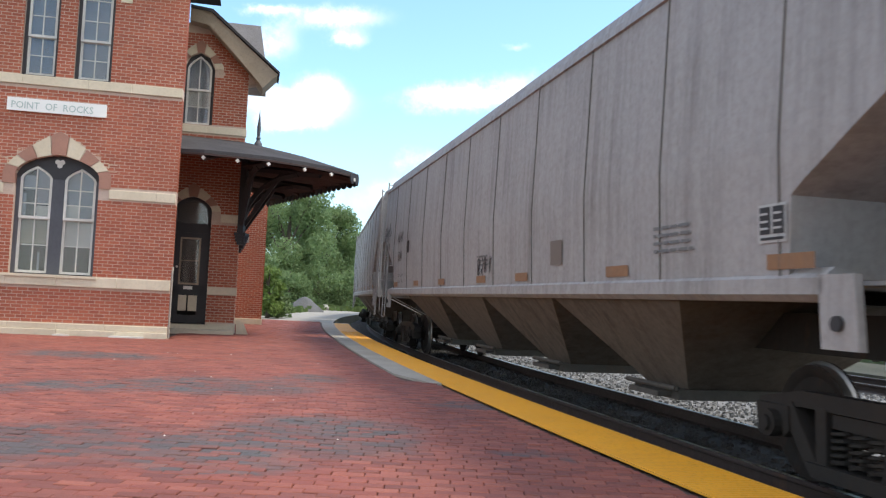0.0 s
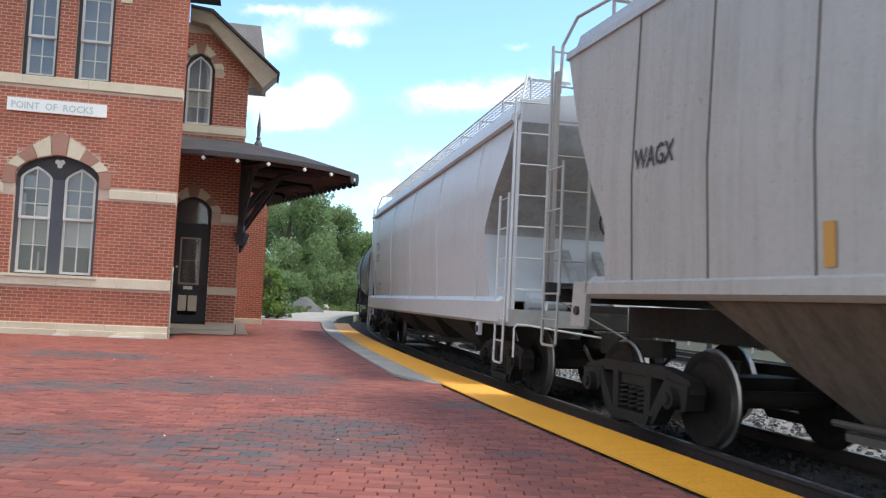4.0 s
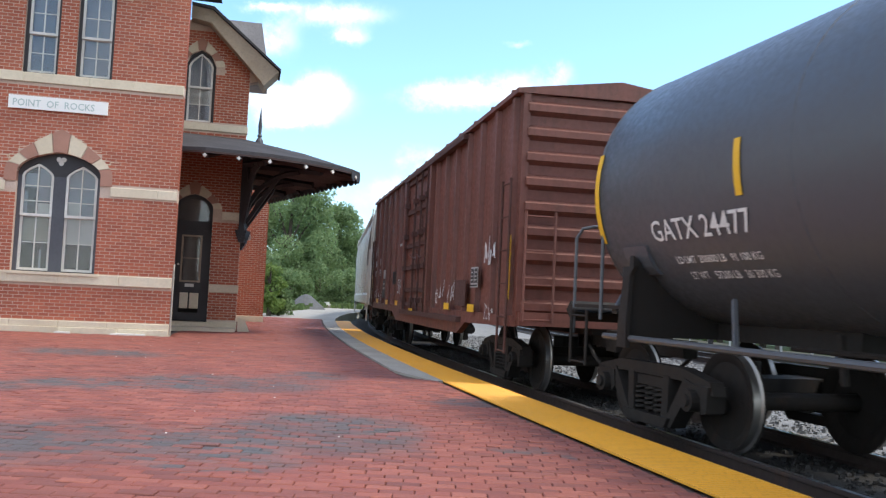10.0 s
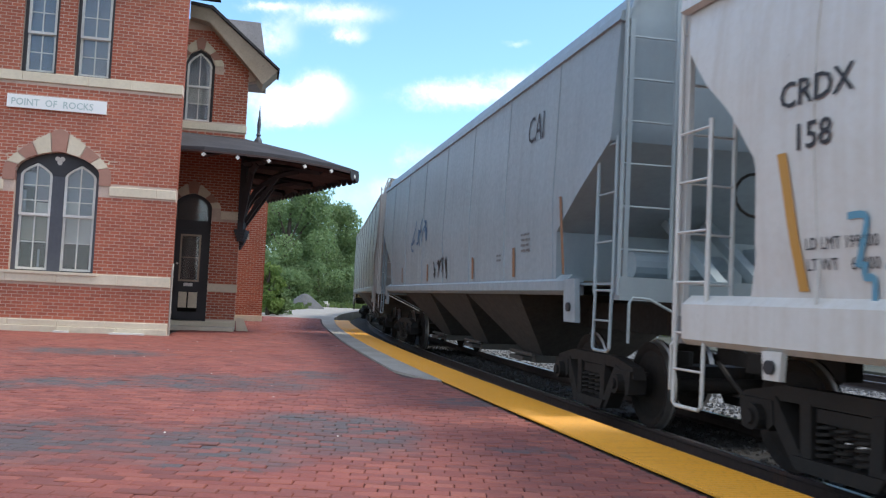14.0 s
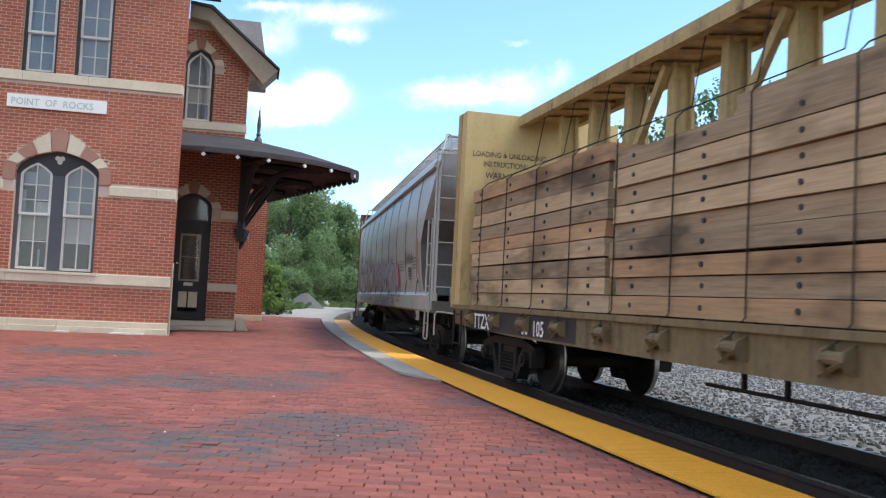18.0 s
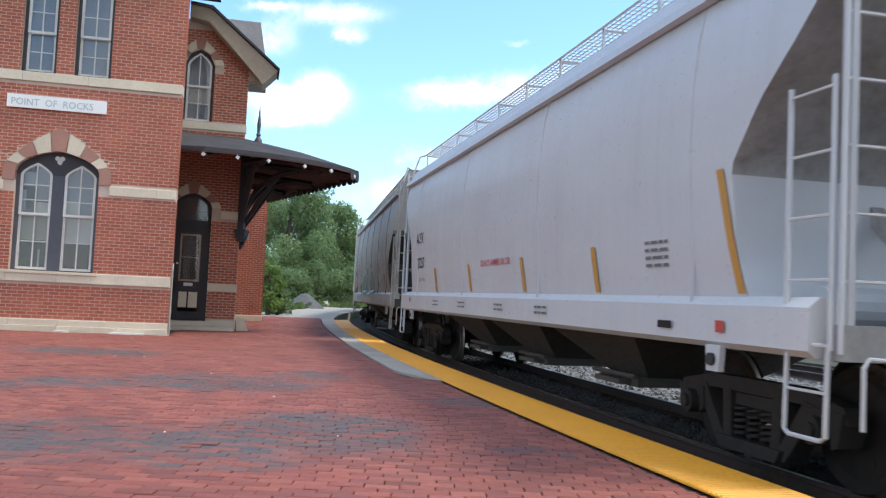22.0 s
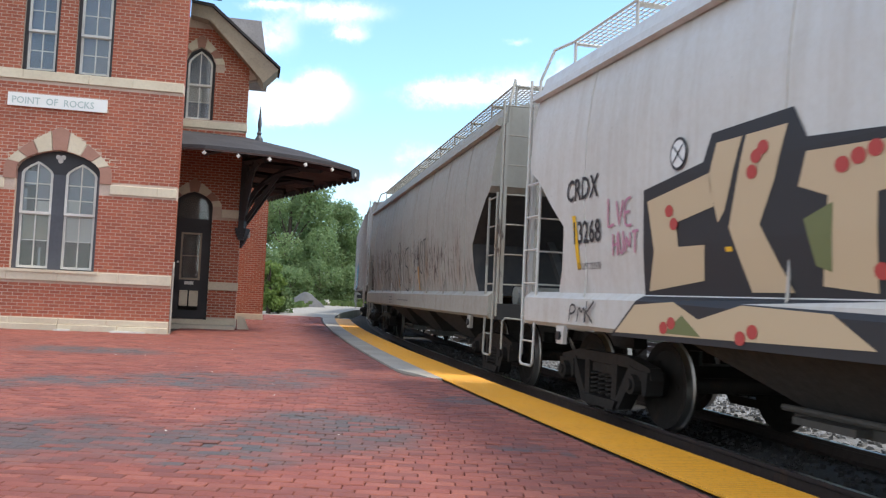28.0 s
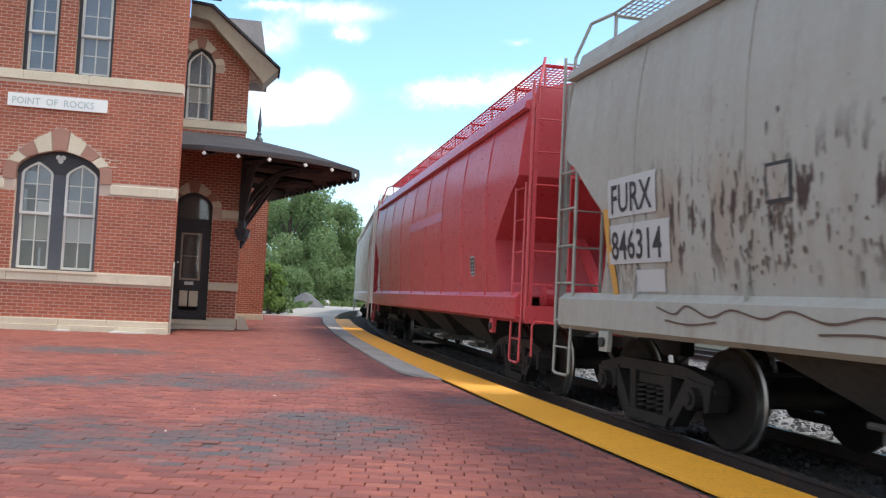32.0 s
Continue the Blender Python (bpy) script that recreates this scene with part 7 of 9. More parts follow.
nt.links.new(c, b.inputs["Base Color"])
b.inputs["Roughness"].default_value = 0.55
M_YELLOW = m

bm = bmesh.new()
box(bm, -1500, 1500, -1500, 2000, -1.2, -0.62)
tagged(part("ground", bm, M_GRASS), "rough green grass reaching into the distance", "ground", kind="structure")
EDGE, STRIP = 1.737, 0.614
bed = RAIL - 0.20
tagged(sweep("trackbed", [(EDGE - 0.05, bed + 0.05), (0.84, bed + 0.045), (-0.84, bed + 0.04), (-1.0, bed - 0.02), (-2.0, bed - 0.02), (-2.2, bed - 0.2), (-8.6, bed - 0.2), (-9.2, -0.7), (EDGE - 0.05, -0.7)], -80, 150, 1.5, M_DIRT), "dark earth and stone bed of the tracks", "trackbed", kind="structure")
tagged(sweep("ballast", [(-0.83, bed + 0.0), (-0.88, bed + 0.05), (-1.4, bed + 0.12), (-2.6, bed + 0.10), (-6.3, bed + 0.06), (-9.8, bed + 0.0), (-10.8, -0.66), (-0.83, -0.66)], -80, 150, 1.0, M_BALLAST), "grey crushed stone ballast beside the rails", "ballast", kind="structure")
tagged(sweep("far_trackbed", [(-6.75, bed + 0.04), (-6.9, bed + 0.085), (-9.3, bed + 0.075), (-9.7, bed - 0.02)], -80, 150, 1.5, M_DIRT), "dark bed of the far track", "trackbed", kind="structure")
# loose ballast stones
rs = np.random.RandomState(3)
stones_v, stones_f = [], []
base = np.array([(-1, -1, -0.6), (1, -0.9, -0.6), (0.9, 1, -0.6), (-0.9, 0.9, -0.6), (-0.6, -0.7, 0.6), (0.7, -0.5, 0.7), (0.5, 0.7, 0.5), (-0.7, 0.6, 0.8)])
quads = np.array([(0, 3, 2, 1), (4, 5, 6, 7), (0, 1, 5, 4), (1, 2, 6, 5), (2, 3, 7, 6), (3, 0, 4, 7)])
for k in range(15000):
    s = 2.0 + 33 * rs.rand() ** 1.2
    off = -0.86 - 6.0 * rs.rand()
    p = along(s, off)
    r = 0.017 + 0.024 * rs.rand()
    a = rs.rand() * 6.28
    top = bed + float(np.interp(-off, (0.6, 0.92, 1.4, 2.6, 6.3, 9.8), (0.03, 0.05, 0.12, 0.10, 0.06, 0.0)))
    v = (base + rs.uniform(-0.35, 0.35, (8, 3))) * r
    v = np.column_stack([v[:, 0] * math.cos(a) - v[:, 1] * math.sin(a) + p.x, v[:, 0] * math.sin(a) + v[:, 1] * math.cos(a) + p.y, v[:, 2] * 0.8 + top + r * 0.35])
    stones_f.append(quads + 8 * k)
    stones_v.append(v)


def raw(name, vs, fs, material, parent=None):
    me = bpy.data.meshes.new(name)
    me.from_pydata(np.concatenate(vs).tolist() if isinstance(vs, list) else vs.tolist(), [], np.concatenate(fs).tolist() if isinstance(fs, list) else fs.tolist())
    me.materials.append(material)
    ob = new(name, me)
    ob.parent = parent
    return ob


M_STONES = bricks("ballast_stones", "island", [(0.12, 0.118, 0.115), (0.28, 0.275, 0.268), (0.19, 0.187, 0.183), (0.35, 0.343, 0.335), (0.16, 0.157, 0.153)], None, 0.9)
tagged(raw("ballast_stones", stones_v, stones_f, M_STONES), "loose grey broken stones of the ballast", "ballast stones", kind="stuff")
# dark cinders between the near rail and the platform wall
vs, fs = [], []
for k in range(5500):
    side_off = -0.66 + 2.34 * rs.rand()
    if abs(side_off - 0.7525) < 0.1:
        continue
    p = along(1.5 + 26 * rs.rand() ** 1.2, side_off)
    r, a = 0.010 + 0.022 * rs.rand(), rs.rand() * 6.28
    v = (base + rs.uniform(-0.35, 0.35, (8, 3))) * r
    vs.append(np.column_stack([v[:, 0] * math.cos(a) - v[:, 1] * math.sin(a) + p.x, v[:, 0] * math.sin(a) + v[:, 1] * math.cos(a) + p.y, v[:, 2] * 0.8 + bed + 0.05 + r * 0.3]))
    fs.append(quads + 8 * (len(vs) - 1))
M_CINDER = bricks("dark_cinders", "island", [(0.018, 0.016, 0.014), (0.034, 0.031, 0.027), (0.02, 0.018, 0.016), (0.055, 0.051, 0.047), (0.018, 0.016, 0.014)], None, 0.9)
tagged(raw("cinders", vs, fs, M_CINDER), "dark cinders beside the platform wall", "cinders", kind="stuff")
for off in (0.7525, -0.7525, -7.15, -8.65):
    z0 = RAIL if off > -2 else RAIL + 0.04
    prof = [(0.068, -0.172), (0.068, -0.155), (0.012, -0.13), (0.012, -0.045), (0.036, -0.035), (0.036, -0.006), (0.028, 0.0), (-0.028, 0.0), (-0.036, -0.006), (-0.036, -0.035), (-0.012, -0.045), (-0.012, -0.13), (-0.068, -0.155), (-0.068, -0.172)]
    ob = sweep("rail", [(off + a, z0 + z) for a, z in prof], -80, 150, 1.0, M_RAILSIDE)
    ob.data.materials.append(M_RAILTOP)
    for f in ob.data.polygons:
        if f.center.z > z0 - 0.004 and f.normal.z > 0.9:
            f.material_index = 1
    tagged(ob, "rusty steel rail with a polished head", "rail", kind="structure")
bm = bmesh.new()
box(bm, -0.11, 0.11, -1.3, 1.3, -0.2, 0.0)
ME_TIE = mesh_of("sleeper", bm, M_TIE)
for c0, zt in ((0.0, RAIL - 0.172), (-7.9, RAIL - 0.13)):
    for k in range(110):
        s = -4 + 0.55 * k
        a, b2 = along(s, c0), along(s + 0.1, c0)
        d = (b2 - a).normalized()
        ob = new("sleeper", ME_TIE)
        ob.matrix_world = Matrix.Translation((a.x, a.y, zt)) @ Matrix.Rotation(math.atan2(d.y, d.x), 4, "Z")
        tagged(ob, "dark creosoted timber sleeper under the rails", "sleeper", "sleepers of the tracks")
# platform slab with its low wall to the track
END_S = 40.0
tagged(sweep("platform", [(EDGE + 0.02, -0.035), (EDGE + 0.02, -0.66), (40, -0.66), (40, -0.035)], -14, END_S, 1.0, M_JOINT), "sand-bedded base of the brick platform", "platform", kind="structure")
tagged(sweep("platform_kerb", [(EDGE, -0.012), (EDGE, -0.62), (EDGE + 0.3, -0.62), (EDGE + 0.3, -0.012)], -14, END_S, 0.8, M_CONCRETE), "concrete kerb along the platform edge", "kerb", kind="structure")
strip = tagged(sweep("tactile_strip", [(EDGE - 0.01, 0.0), (EDGE - 0.01, -0.012), (EDGE + STRIP, -0.012), (EDGE + STRIP, 0.0)], -14, END_S - 1, 0.6, M_YELLOW), "yellow ribbed warning strip along the platform edge", "warning strip", kind="structure")
# ribs across the strip
vs, fs, k = [], [], 0
for s in np.arange(2.0, 30, 0.055):
    p, q = along(s, EDGE + 0.02), along(s, EDGE + STRIP - 0.02)
    t = (along(s + 0.05, EDGE) - along(s, EDGE)).normalized()
    w = t * 0.014
    pts = [p - w, p + w, q + w, q - w]
    t2 = t * 0.007
    top = [p - t2, p + t2, q + t2, q - t2]
    vs.append(np.array([(v.x, v.y, 0.0) for v in pts] + [(v.x, v.y, 0.006) for v in top]))
    fs.append(np.array([(4, 5, 6, 7), (0, 1, 5, 4), (1, 2, 6, 5), (2, 3, 7, 6), (3, 0, 4, 7)]) + 8 * k)
    k += 1
tagged(raw("tactile_rib", vs, fs, M_YELLOW, strip), kind="stuff")
# concrete slab that widens beside the strip
bm = bmesh.new()
ss = np.linspace(13.0, 39.0, 20)
wid = lambda s: 0.42 * min(1.0, max(0.02, (s - 12.9) / 0.35)) + 0.10 * max(0, (s - 24) / 14)
inner, outer = [along(s, EDGE + STRIP + 0.004) for s in ss], [along(s, EDGE + STRIP + 0.004 + wid(s)) for s in ss]
loft(bm, [[(a.x, a.y, 0.002), (c.x, c.y, 0.002), (c.x, c.y, -0.05), (a.x, a.y, -0.05)] for a, c in zip(inner, outer)])
bmesh.ops.recalc_face_normals(bm, faces=bm.faces)
tagged(part("concrete_border", bm, M_CONCRETE), "grey concrete border beside the warning strip", "border", kind="structure")
# gravel lot beyond the platform
bm = bmesh.new()
rim = [along(s, 2.4) for s in np.linspace(40.5, 95, 14)]
far = [Vector((-60, 110, 0)), Vector((-60, 40.5, 0))]
ring = rim + far
loft(bm, [[(v.x, v.y, -0.66) for v in ring], [(v.x, v.y, -0.05) for v in ring]])
bmesh.ops.recalc_face_normals(bm, faces=bm.faces)
tagged(part("gravel_lot", bm, M_LOT), "pale gravel lot past the platform's end", "gravel", kind="structure")

# ---- the station ----
M_WALLBRICK = bricks("station_brick", "island", [(0.42, 0.115, 0.062), (0.52, 0.155, 0.085), (0.34, 0.09, 0.052), (0.47, 0.13, 0.07), (0.38, 0.10, 0.056)], None, 0.85)
M_WALLBRICK_ONE = bricks("station_brick_single", "object", [(0.42, 0.115, 0.062), (0.52, 0.155, 0.085), (0.34, 0.09, 0.052), (0.47, 0.13, 0.07), (0.38, 0.10, 0.056)], None, 0.85)
M_MORTAR = stony("lime_mortar", (0.60, 0.47, 0.38), (0.46, 0.33, 0.26), 12, 0.95)
M_SAND = stony("pale_sandstone", (0.68, 0.59, 0.45), (0.52, 0.44, 0.32), 5, 0.85, 0.01, 0.25)
M_BROWNSTONE = stony("red_sandstone", (0.40, 0.21, 0.155), (0.30, 0.15, 0.11), 5, 0.85, 0.01, 0.25)
M_DARKWOOD = stony("dark_painted_timber", (0.035, 0.033, 0.036), (0.022, 0.02, 0.022), 6, 0.6, 0.004, 0.3)
M_GREYWOOD = stony("slate_blue_painted_timber", (0.085, 0.09, 0.105), (0.055, 0.055, 0.065), 6, 0.6, 0.004, 0.4)
M_SASH = stony("peeling_white_paint", (0.76, 0.74, 0.69), (0.52, 0.49, 0.43), 8, 0.7, 0.004, 0.4)
M_SLATE = stony("roof_slate", (0.075, 0.072, 0.075), (0.05, 0.047, 0.05), 7, 0.95, 0.01, 0.4)
M_TRIM = stony("brown_eave_paint", (0.36, 0.285, 0.21), (0.25, 0.19, 0.135), 5, 0.75)
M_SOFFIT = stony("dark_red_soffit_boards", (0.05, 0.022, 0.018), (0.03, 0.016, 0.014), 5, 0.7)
# near-black colour stands for the missing light inside the rooms
M_ROOM = node_mat("painted_room_dark", (0.05, 0.045, 0.04), 0.9)
M_BLIND_OLIVE = stony("olive_grey_blind", (0.36, 0.34, 0.26), (0.26, 0.25, 0.19), 3, 0.9, 0.003, 0.1)
# blue-grey sheet colour paints the sky mirrored in the panes
M_PANE_SKY = stony("painted_pane_reflection", (0.34, 0.36, 0.39), (0.22, 0.24, 0.27), 3, 0.9, 0.003, 0.2)
M_BLIND_REFLECT = stony("cream_blind_reflection", (0.68, 0.66, 0.60), (0.50, 0.48, 0.42), 3, 0.9, 0.003, 0.1)
m, nt, add, b = tree_of("old_window_glass")
b.inputs["Base Color"].default_value = (0.82, 0.85, 0.87, 1)
b.inputs["Roughness"].default_value = 0.04
b.inputs["Transmission Weight"].default_value = 0.97
b.inputs["IOR"].default_value = 1.5
b.inputs["Specular IOR Level"].default_value = 0.5
wob = noise_of(add, add("ShaderNodeTexCoord").outputs["Object"], 2.2, 2)
nt.links.new(add("ShaderNodeBump", {"Height": wob, "Strength": 0.06, "Distance": 0.02}).outputs[0], b.inputs["Normal"])
M_GLASS = m
M_SLATE.node_tree.nodes["Principled BSDF"].inputs["Specular IOR Level"].default_value = 0.08

C1 = Vector((-6.115, 19.782, 0))
HOUSE = Matrix.Translation(C1) @ Matrix.Rotation(radians(12.341), 4, "Z")


def put(name, bm, material, parent=None, label="", flat=True):
    """A part drawn in the house's own axes: x along the front, y inwards."""
    bm.transform(HOUSE)
    bmesh.ops.recalc_face_normals(bm, faces=bm.faces)
    return part(name, bm, material, parent, label)


def gothic(cx, half, z, rise, n, full=0.78):
    """Points of a pointed arch over a span, left to right; full: 1 is round, 0 a plain gable."""
    return [(cx + half * u, z + rise * (full * math.sqrt(max(0.0, 1 - u * u)) + (1 - full) * (1 - abs(u)))) for u in np.sin(np.linspace(-math.pi / 2, math.pi / 2, n))]


def wall_with(name, label, x0, x1, z0, z1, y, depth, holes, material):
    """A thick wall with rectangular openings cut through: x0, x1, z0, z1 each."""
    xs = sorted({x0, x1, *[h[0] for h in holes], *[h[1] for h in holes]})
    zs = sorted({z0, z1, *[h[2] for h in holes], *[h[3] for h in holes]})
    bm = bmesh.new()
    for xa, xb in zip(xs, xs[1:]):
        for za, zb in zip(zs, zs[1:]):
            mx, mz = (xa + xb) / 2, (za + zb) / 2
            if not any(h[0] < mx < h[1] and h[2] < mz < h[3] for h in holes):
                box(bm, xa, xb, y, y + depth, za, zb)
    bmesh.ops.remove_doubles(bm, verts=bm.verts, dist=0.0005)
    return tagged(put(name, bm, material), label, "wall", kind="structure")


def spandrel(x0, x1, z0, z1, curve, y, depth, parent):
    """Fills the corners over an arched head."""
    bm = bmesh.new()
    top = [(x, z1) for x, z in curve]
    for (a, b3), (c, d) in zip(zip(curve, curve[1:]), zip(top, top[1:])):
        loft(bm, [[(a[0], yy, a[1]), (b3[0], yy, b3[1]), (d[0], yy, d[1]), (c[0], yy, c[1])] for yy in (y, y + depth)])
    return put("spandrel", bm, M_MORTAR, parent)


COURSE, LONG = 0.0745, 0.214
brick_box = np.array([(x, y, z) for x in (0, 1) for y in (0, 1) for z in (0, 1)], float)
brick_quads = np.array([(0, 4, 5, 1), (1, 5, 7, 3), (0, 1, 3, 2), (4, 6, 7, 5), (0, 2, 6, 4)])
bmq = bmesh.new()
box(bmq, 0, 0.198, 0, 0.05, 0, 0.0605)
ME_BRICK = mesh_of("brick", bmq, M_WALLBRICK_ONE)


def lay(wall, x0, x1, z0, z1, y, avoid, single, seed):
    """Running-bond bricks proud of the mortar; those for which single() holds are objects of their own."""
    rnd = random.Random(seed)
    vs, fs, k, count = [], [], 0, 0
    rot = HOUSE.to_3x3()
    for row in range(int((z1 - z0) / COURSE)):
        z = z0 + row * COURSE + 0.007
        x = x0 - (LONG / 2 if row % 2 else 0)
        while x < x1 - 0.02:
            a, b3 = max(x, x0), min(x + LONG - 0.016, x1)
            x += LONG
            if b3 - a < 0.03:
                continue
            ends = [(a, b3)]
            for test in avoid:
                cut = []
                for p, q in ends:
                    cut += test(p, q, z, z + 0.066)
                ends = cut
            for p, q in ends:
                if q - p < 0.025:
                    continue
                out = 0.004 + rnd.uniform(-0.001, 0.002)
                if count < 300 and q - p > 0.19 and single(p, z):
                    ob = new("brick", ME_BRICK)
                    ob.parent = wall
                    ob.matrix_basis = HOUSE @ Matrix.Translation((p, y - out, z))
                    count += 1
                    continue
                v = brick_box * ((q - p), 0.05, 0.0605) + (p, y - out, z)
                vs.append(v)
                fs.append(brick_quads + 8 * k)
                k += 1
    pts = np.concatenate(vs)
    pts = pts @ np.array(rot).T + np.array(C1)
    ob = raw("brickwork", pts, np.concatenate(fs), M_WALLBRICK, wall)
    tagged(ob, kind="stuff")


def out_of(x0, x1, z0, z1):
    def test(a, b3, za, zb):
        if zb <= z0 or za >= z1 or b3 <= x0 or a >= x1:
            return [(a, b3)]
        return [e for e in ((a, min(b3, x0)), (max(a, x1), b3)) if e[1] - e[0] > 0.02]
    return test


def out_of_arch(cx, half, z, rise, side, key):
    """Keeps bricks out of an arch and its ring of stones."""
    outer = gothic(0.0, half + side, z + 0.02, rise + key, 41, 0.38)[20:]

    def test(a, b3, za, zb):
        zm = (za + zb) / 2
        if zm < z - 0.22 or zm > z + rise + key:
            return [(a, b3)]
        w = float(np.interp(zm, [p[1] for p in outer[::-1]], [p[0] for p in outer[::-1]]))
        return [e for e in ((a, min(b3, cx - w)), (max(a, cx + w), b3)) if e[1] - e[0] > 0.02]
    return test


def voussoirs(cx, half, z, rise, side, key, n, y, parent, first=1, foot=0.0):
    """A pointed arch of alternating red and pale stone blocks."""
    def ring(k, out):
        u = math.sin(-math.pi / 2 + math.pi * k / n)
        hf, zz, rr, full = (half + side, z + 0.02, rise + key, 0.38) if out else (half, z, rise, 0.78)
        return cx + hf * u, zz + rr * (full * math.sqrt(max(0.0, 1 - u * u)) + (1 - full) * (1 - abs(u)))
    g = 0.035
    for i in range(n):
        sec = [ring(i + g, False), ring(i + 0.5, False), ring(i + 1 - g, False), ring(i + 1 - g, True), ring(i + 0.5, True), ring(i + g, True)]
        if foot and i == 0:
            sec = [(sec[0][0], z - foot)] + sec + [(sec[5][0], z - foot)]
        if foot and i == n - 1:
            sec = sec[:3] + [(sec[2][0], z - foot), (sec[3][0], z - foot)] + sec[3:]
        bm = bmesh.new()
        loft(bm, [[(x, yy, zz) for x, zz in sec] for yy in (y - 0.03, y + 0.2)])
        put("arch_stone", bm, M_SAND if i % 2 == first else M_BROWNSTONE, parent)


def stone_course(name, x0, x1, z0, z1, y, out, parent, seed, ymax=0.15):
    """A band of stone blocks."""
    rnd, x = random.Random(seed), x0
    while x < x1 - 0.01:
        e = min(x1, x + rnd.uniform(0.9, 1.4))
        if x1 - e < 0.4:
            e = x1
        bm = bmesh.new()
        box(bm, x + 0.002, e - 0.002, y - out, y + ymax, z0, z1)
        bmesh.ops.bevel(bm, geom=bm.edges, offset=0.008, segments=1, affect="EDGES")
        put(name, bm, M_SAND, parent)
        x = e


# front wall
HOLES = [(-3.40, -1.66, 1.30, 3.98), (-3.46, -2.72, 5.69, 8.1), (-2.36, -1.57, 5.69, 8.1)]
front = wall_with("wall_1", "red brick station wall with pale stone bands", -9.0, 0.0, -0.1, 9.2, 0.0, 0.45, HOLES, M_MORTAR)
LOW = (-2.53, 0.87, 3.50, 0.47)
spandrel(-3.40, -1.66, 3.50, 3.98, gothic(*LOW, 17), 0.0, 0.44, front)
lay(front, -4.35, 0.0, 0.27, 8.4, 0.0, [out_of(*h) for h in HOLES] + [out_of_arch(*LOW, 0.25, 0.50), out_of(-9, 1, 1.07, 1.30), out_of(-9, 1, 3.06, 3.27), out_of(-9, 1, 5.48, 5.69)],
    lambda x, z: x > -1.66 and 1.3 < z < 3.1, 1)
voussoirs(*LOW, 0.25, 0.50, 9, 0.0, front, 1, 0.22)
for z0, z1, o in ((-0.05, 0.13, 0.10), (0.13, 0.26, 0.07), (1.07, 1.30, 0.06), (5.48, 5.69, 0.05)):
    stone_course("stone_band", -4.6, 0.0, z0, z1, 0.0, o, front, int(z1 * 100))
stone_course("stone_band", -4.6, -3.62, 3.06, 3.27, 0.0, 0.03, front, 7)
stone_course("stone_band", -1.44, 0.0, 3.06, 3.27, 0.0, 0.03, front, 8)
bm = bmesh.new()
loft(bm, [[(x, y, z) for x, y in ((-0.005, 0.0), (-1.0, 4.2), (-9.0, 4.2), (-9.0, 1.0), (-1.25, 1.0), (-1.25, 0.46), (-0.02, 0.46))] for z in (-0.1, 9.2)])
side = put("wall_2", bm, M_MORTAR)
tagged(side, "plain return wall of the station behind its front", "wall", kind="structure")
bm = bmesh.new()
loft(bm, [[(-9.4, -0.5, 9.2), (0.5, -0.5, 9.2), (0.5, 4.6, 9.2), (-9.4, 4.6, 9.2)], [(-7, 1.5, 11.5), (-2, 1.5, 11.5), (-2, 2.6, 11.5), (-7, 2.6, 11.5)]])
tagged(put("station_roof", bm, M_SLATE), "slate roof of the station", "roof", kind="structure")


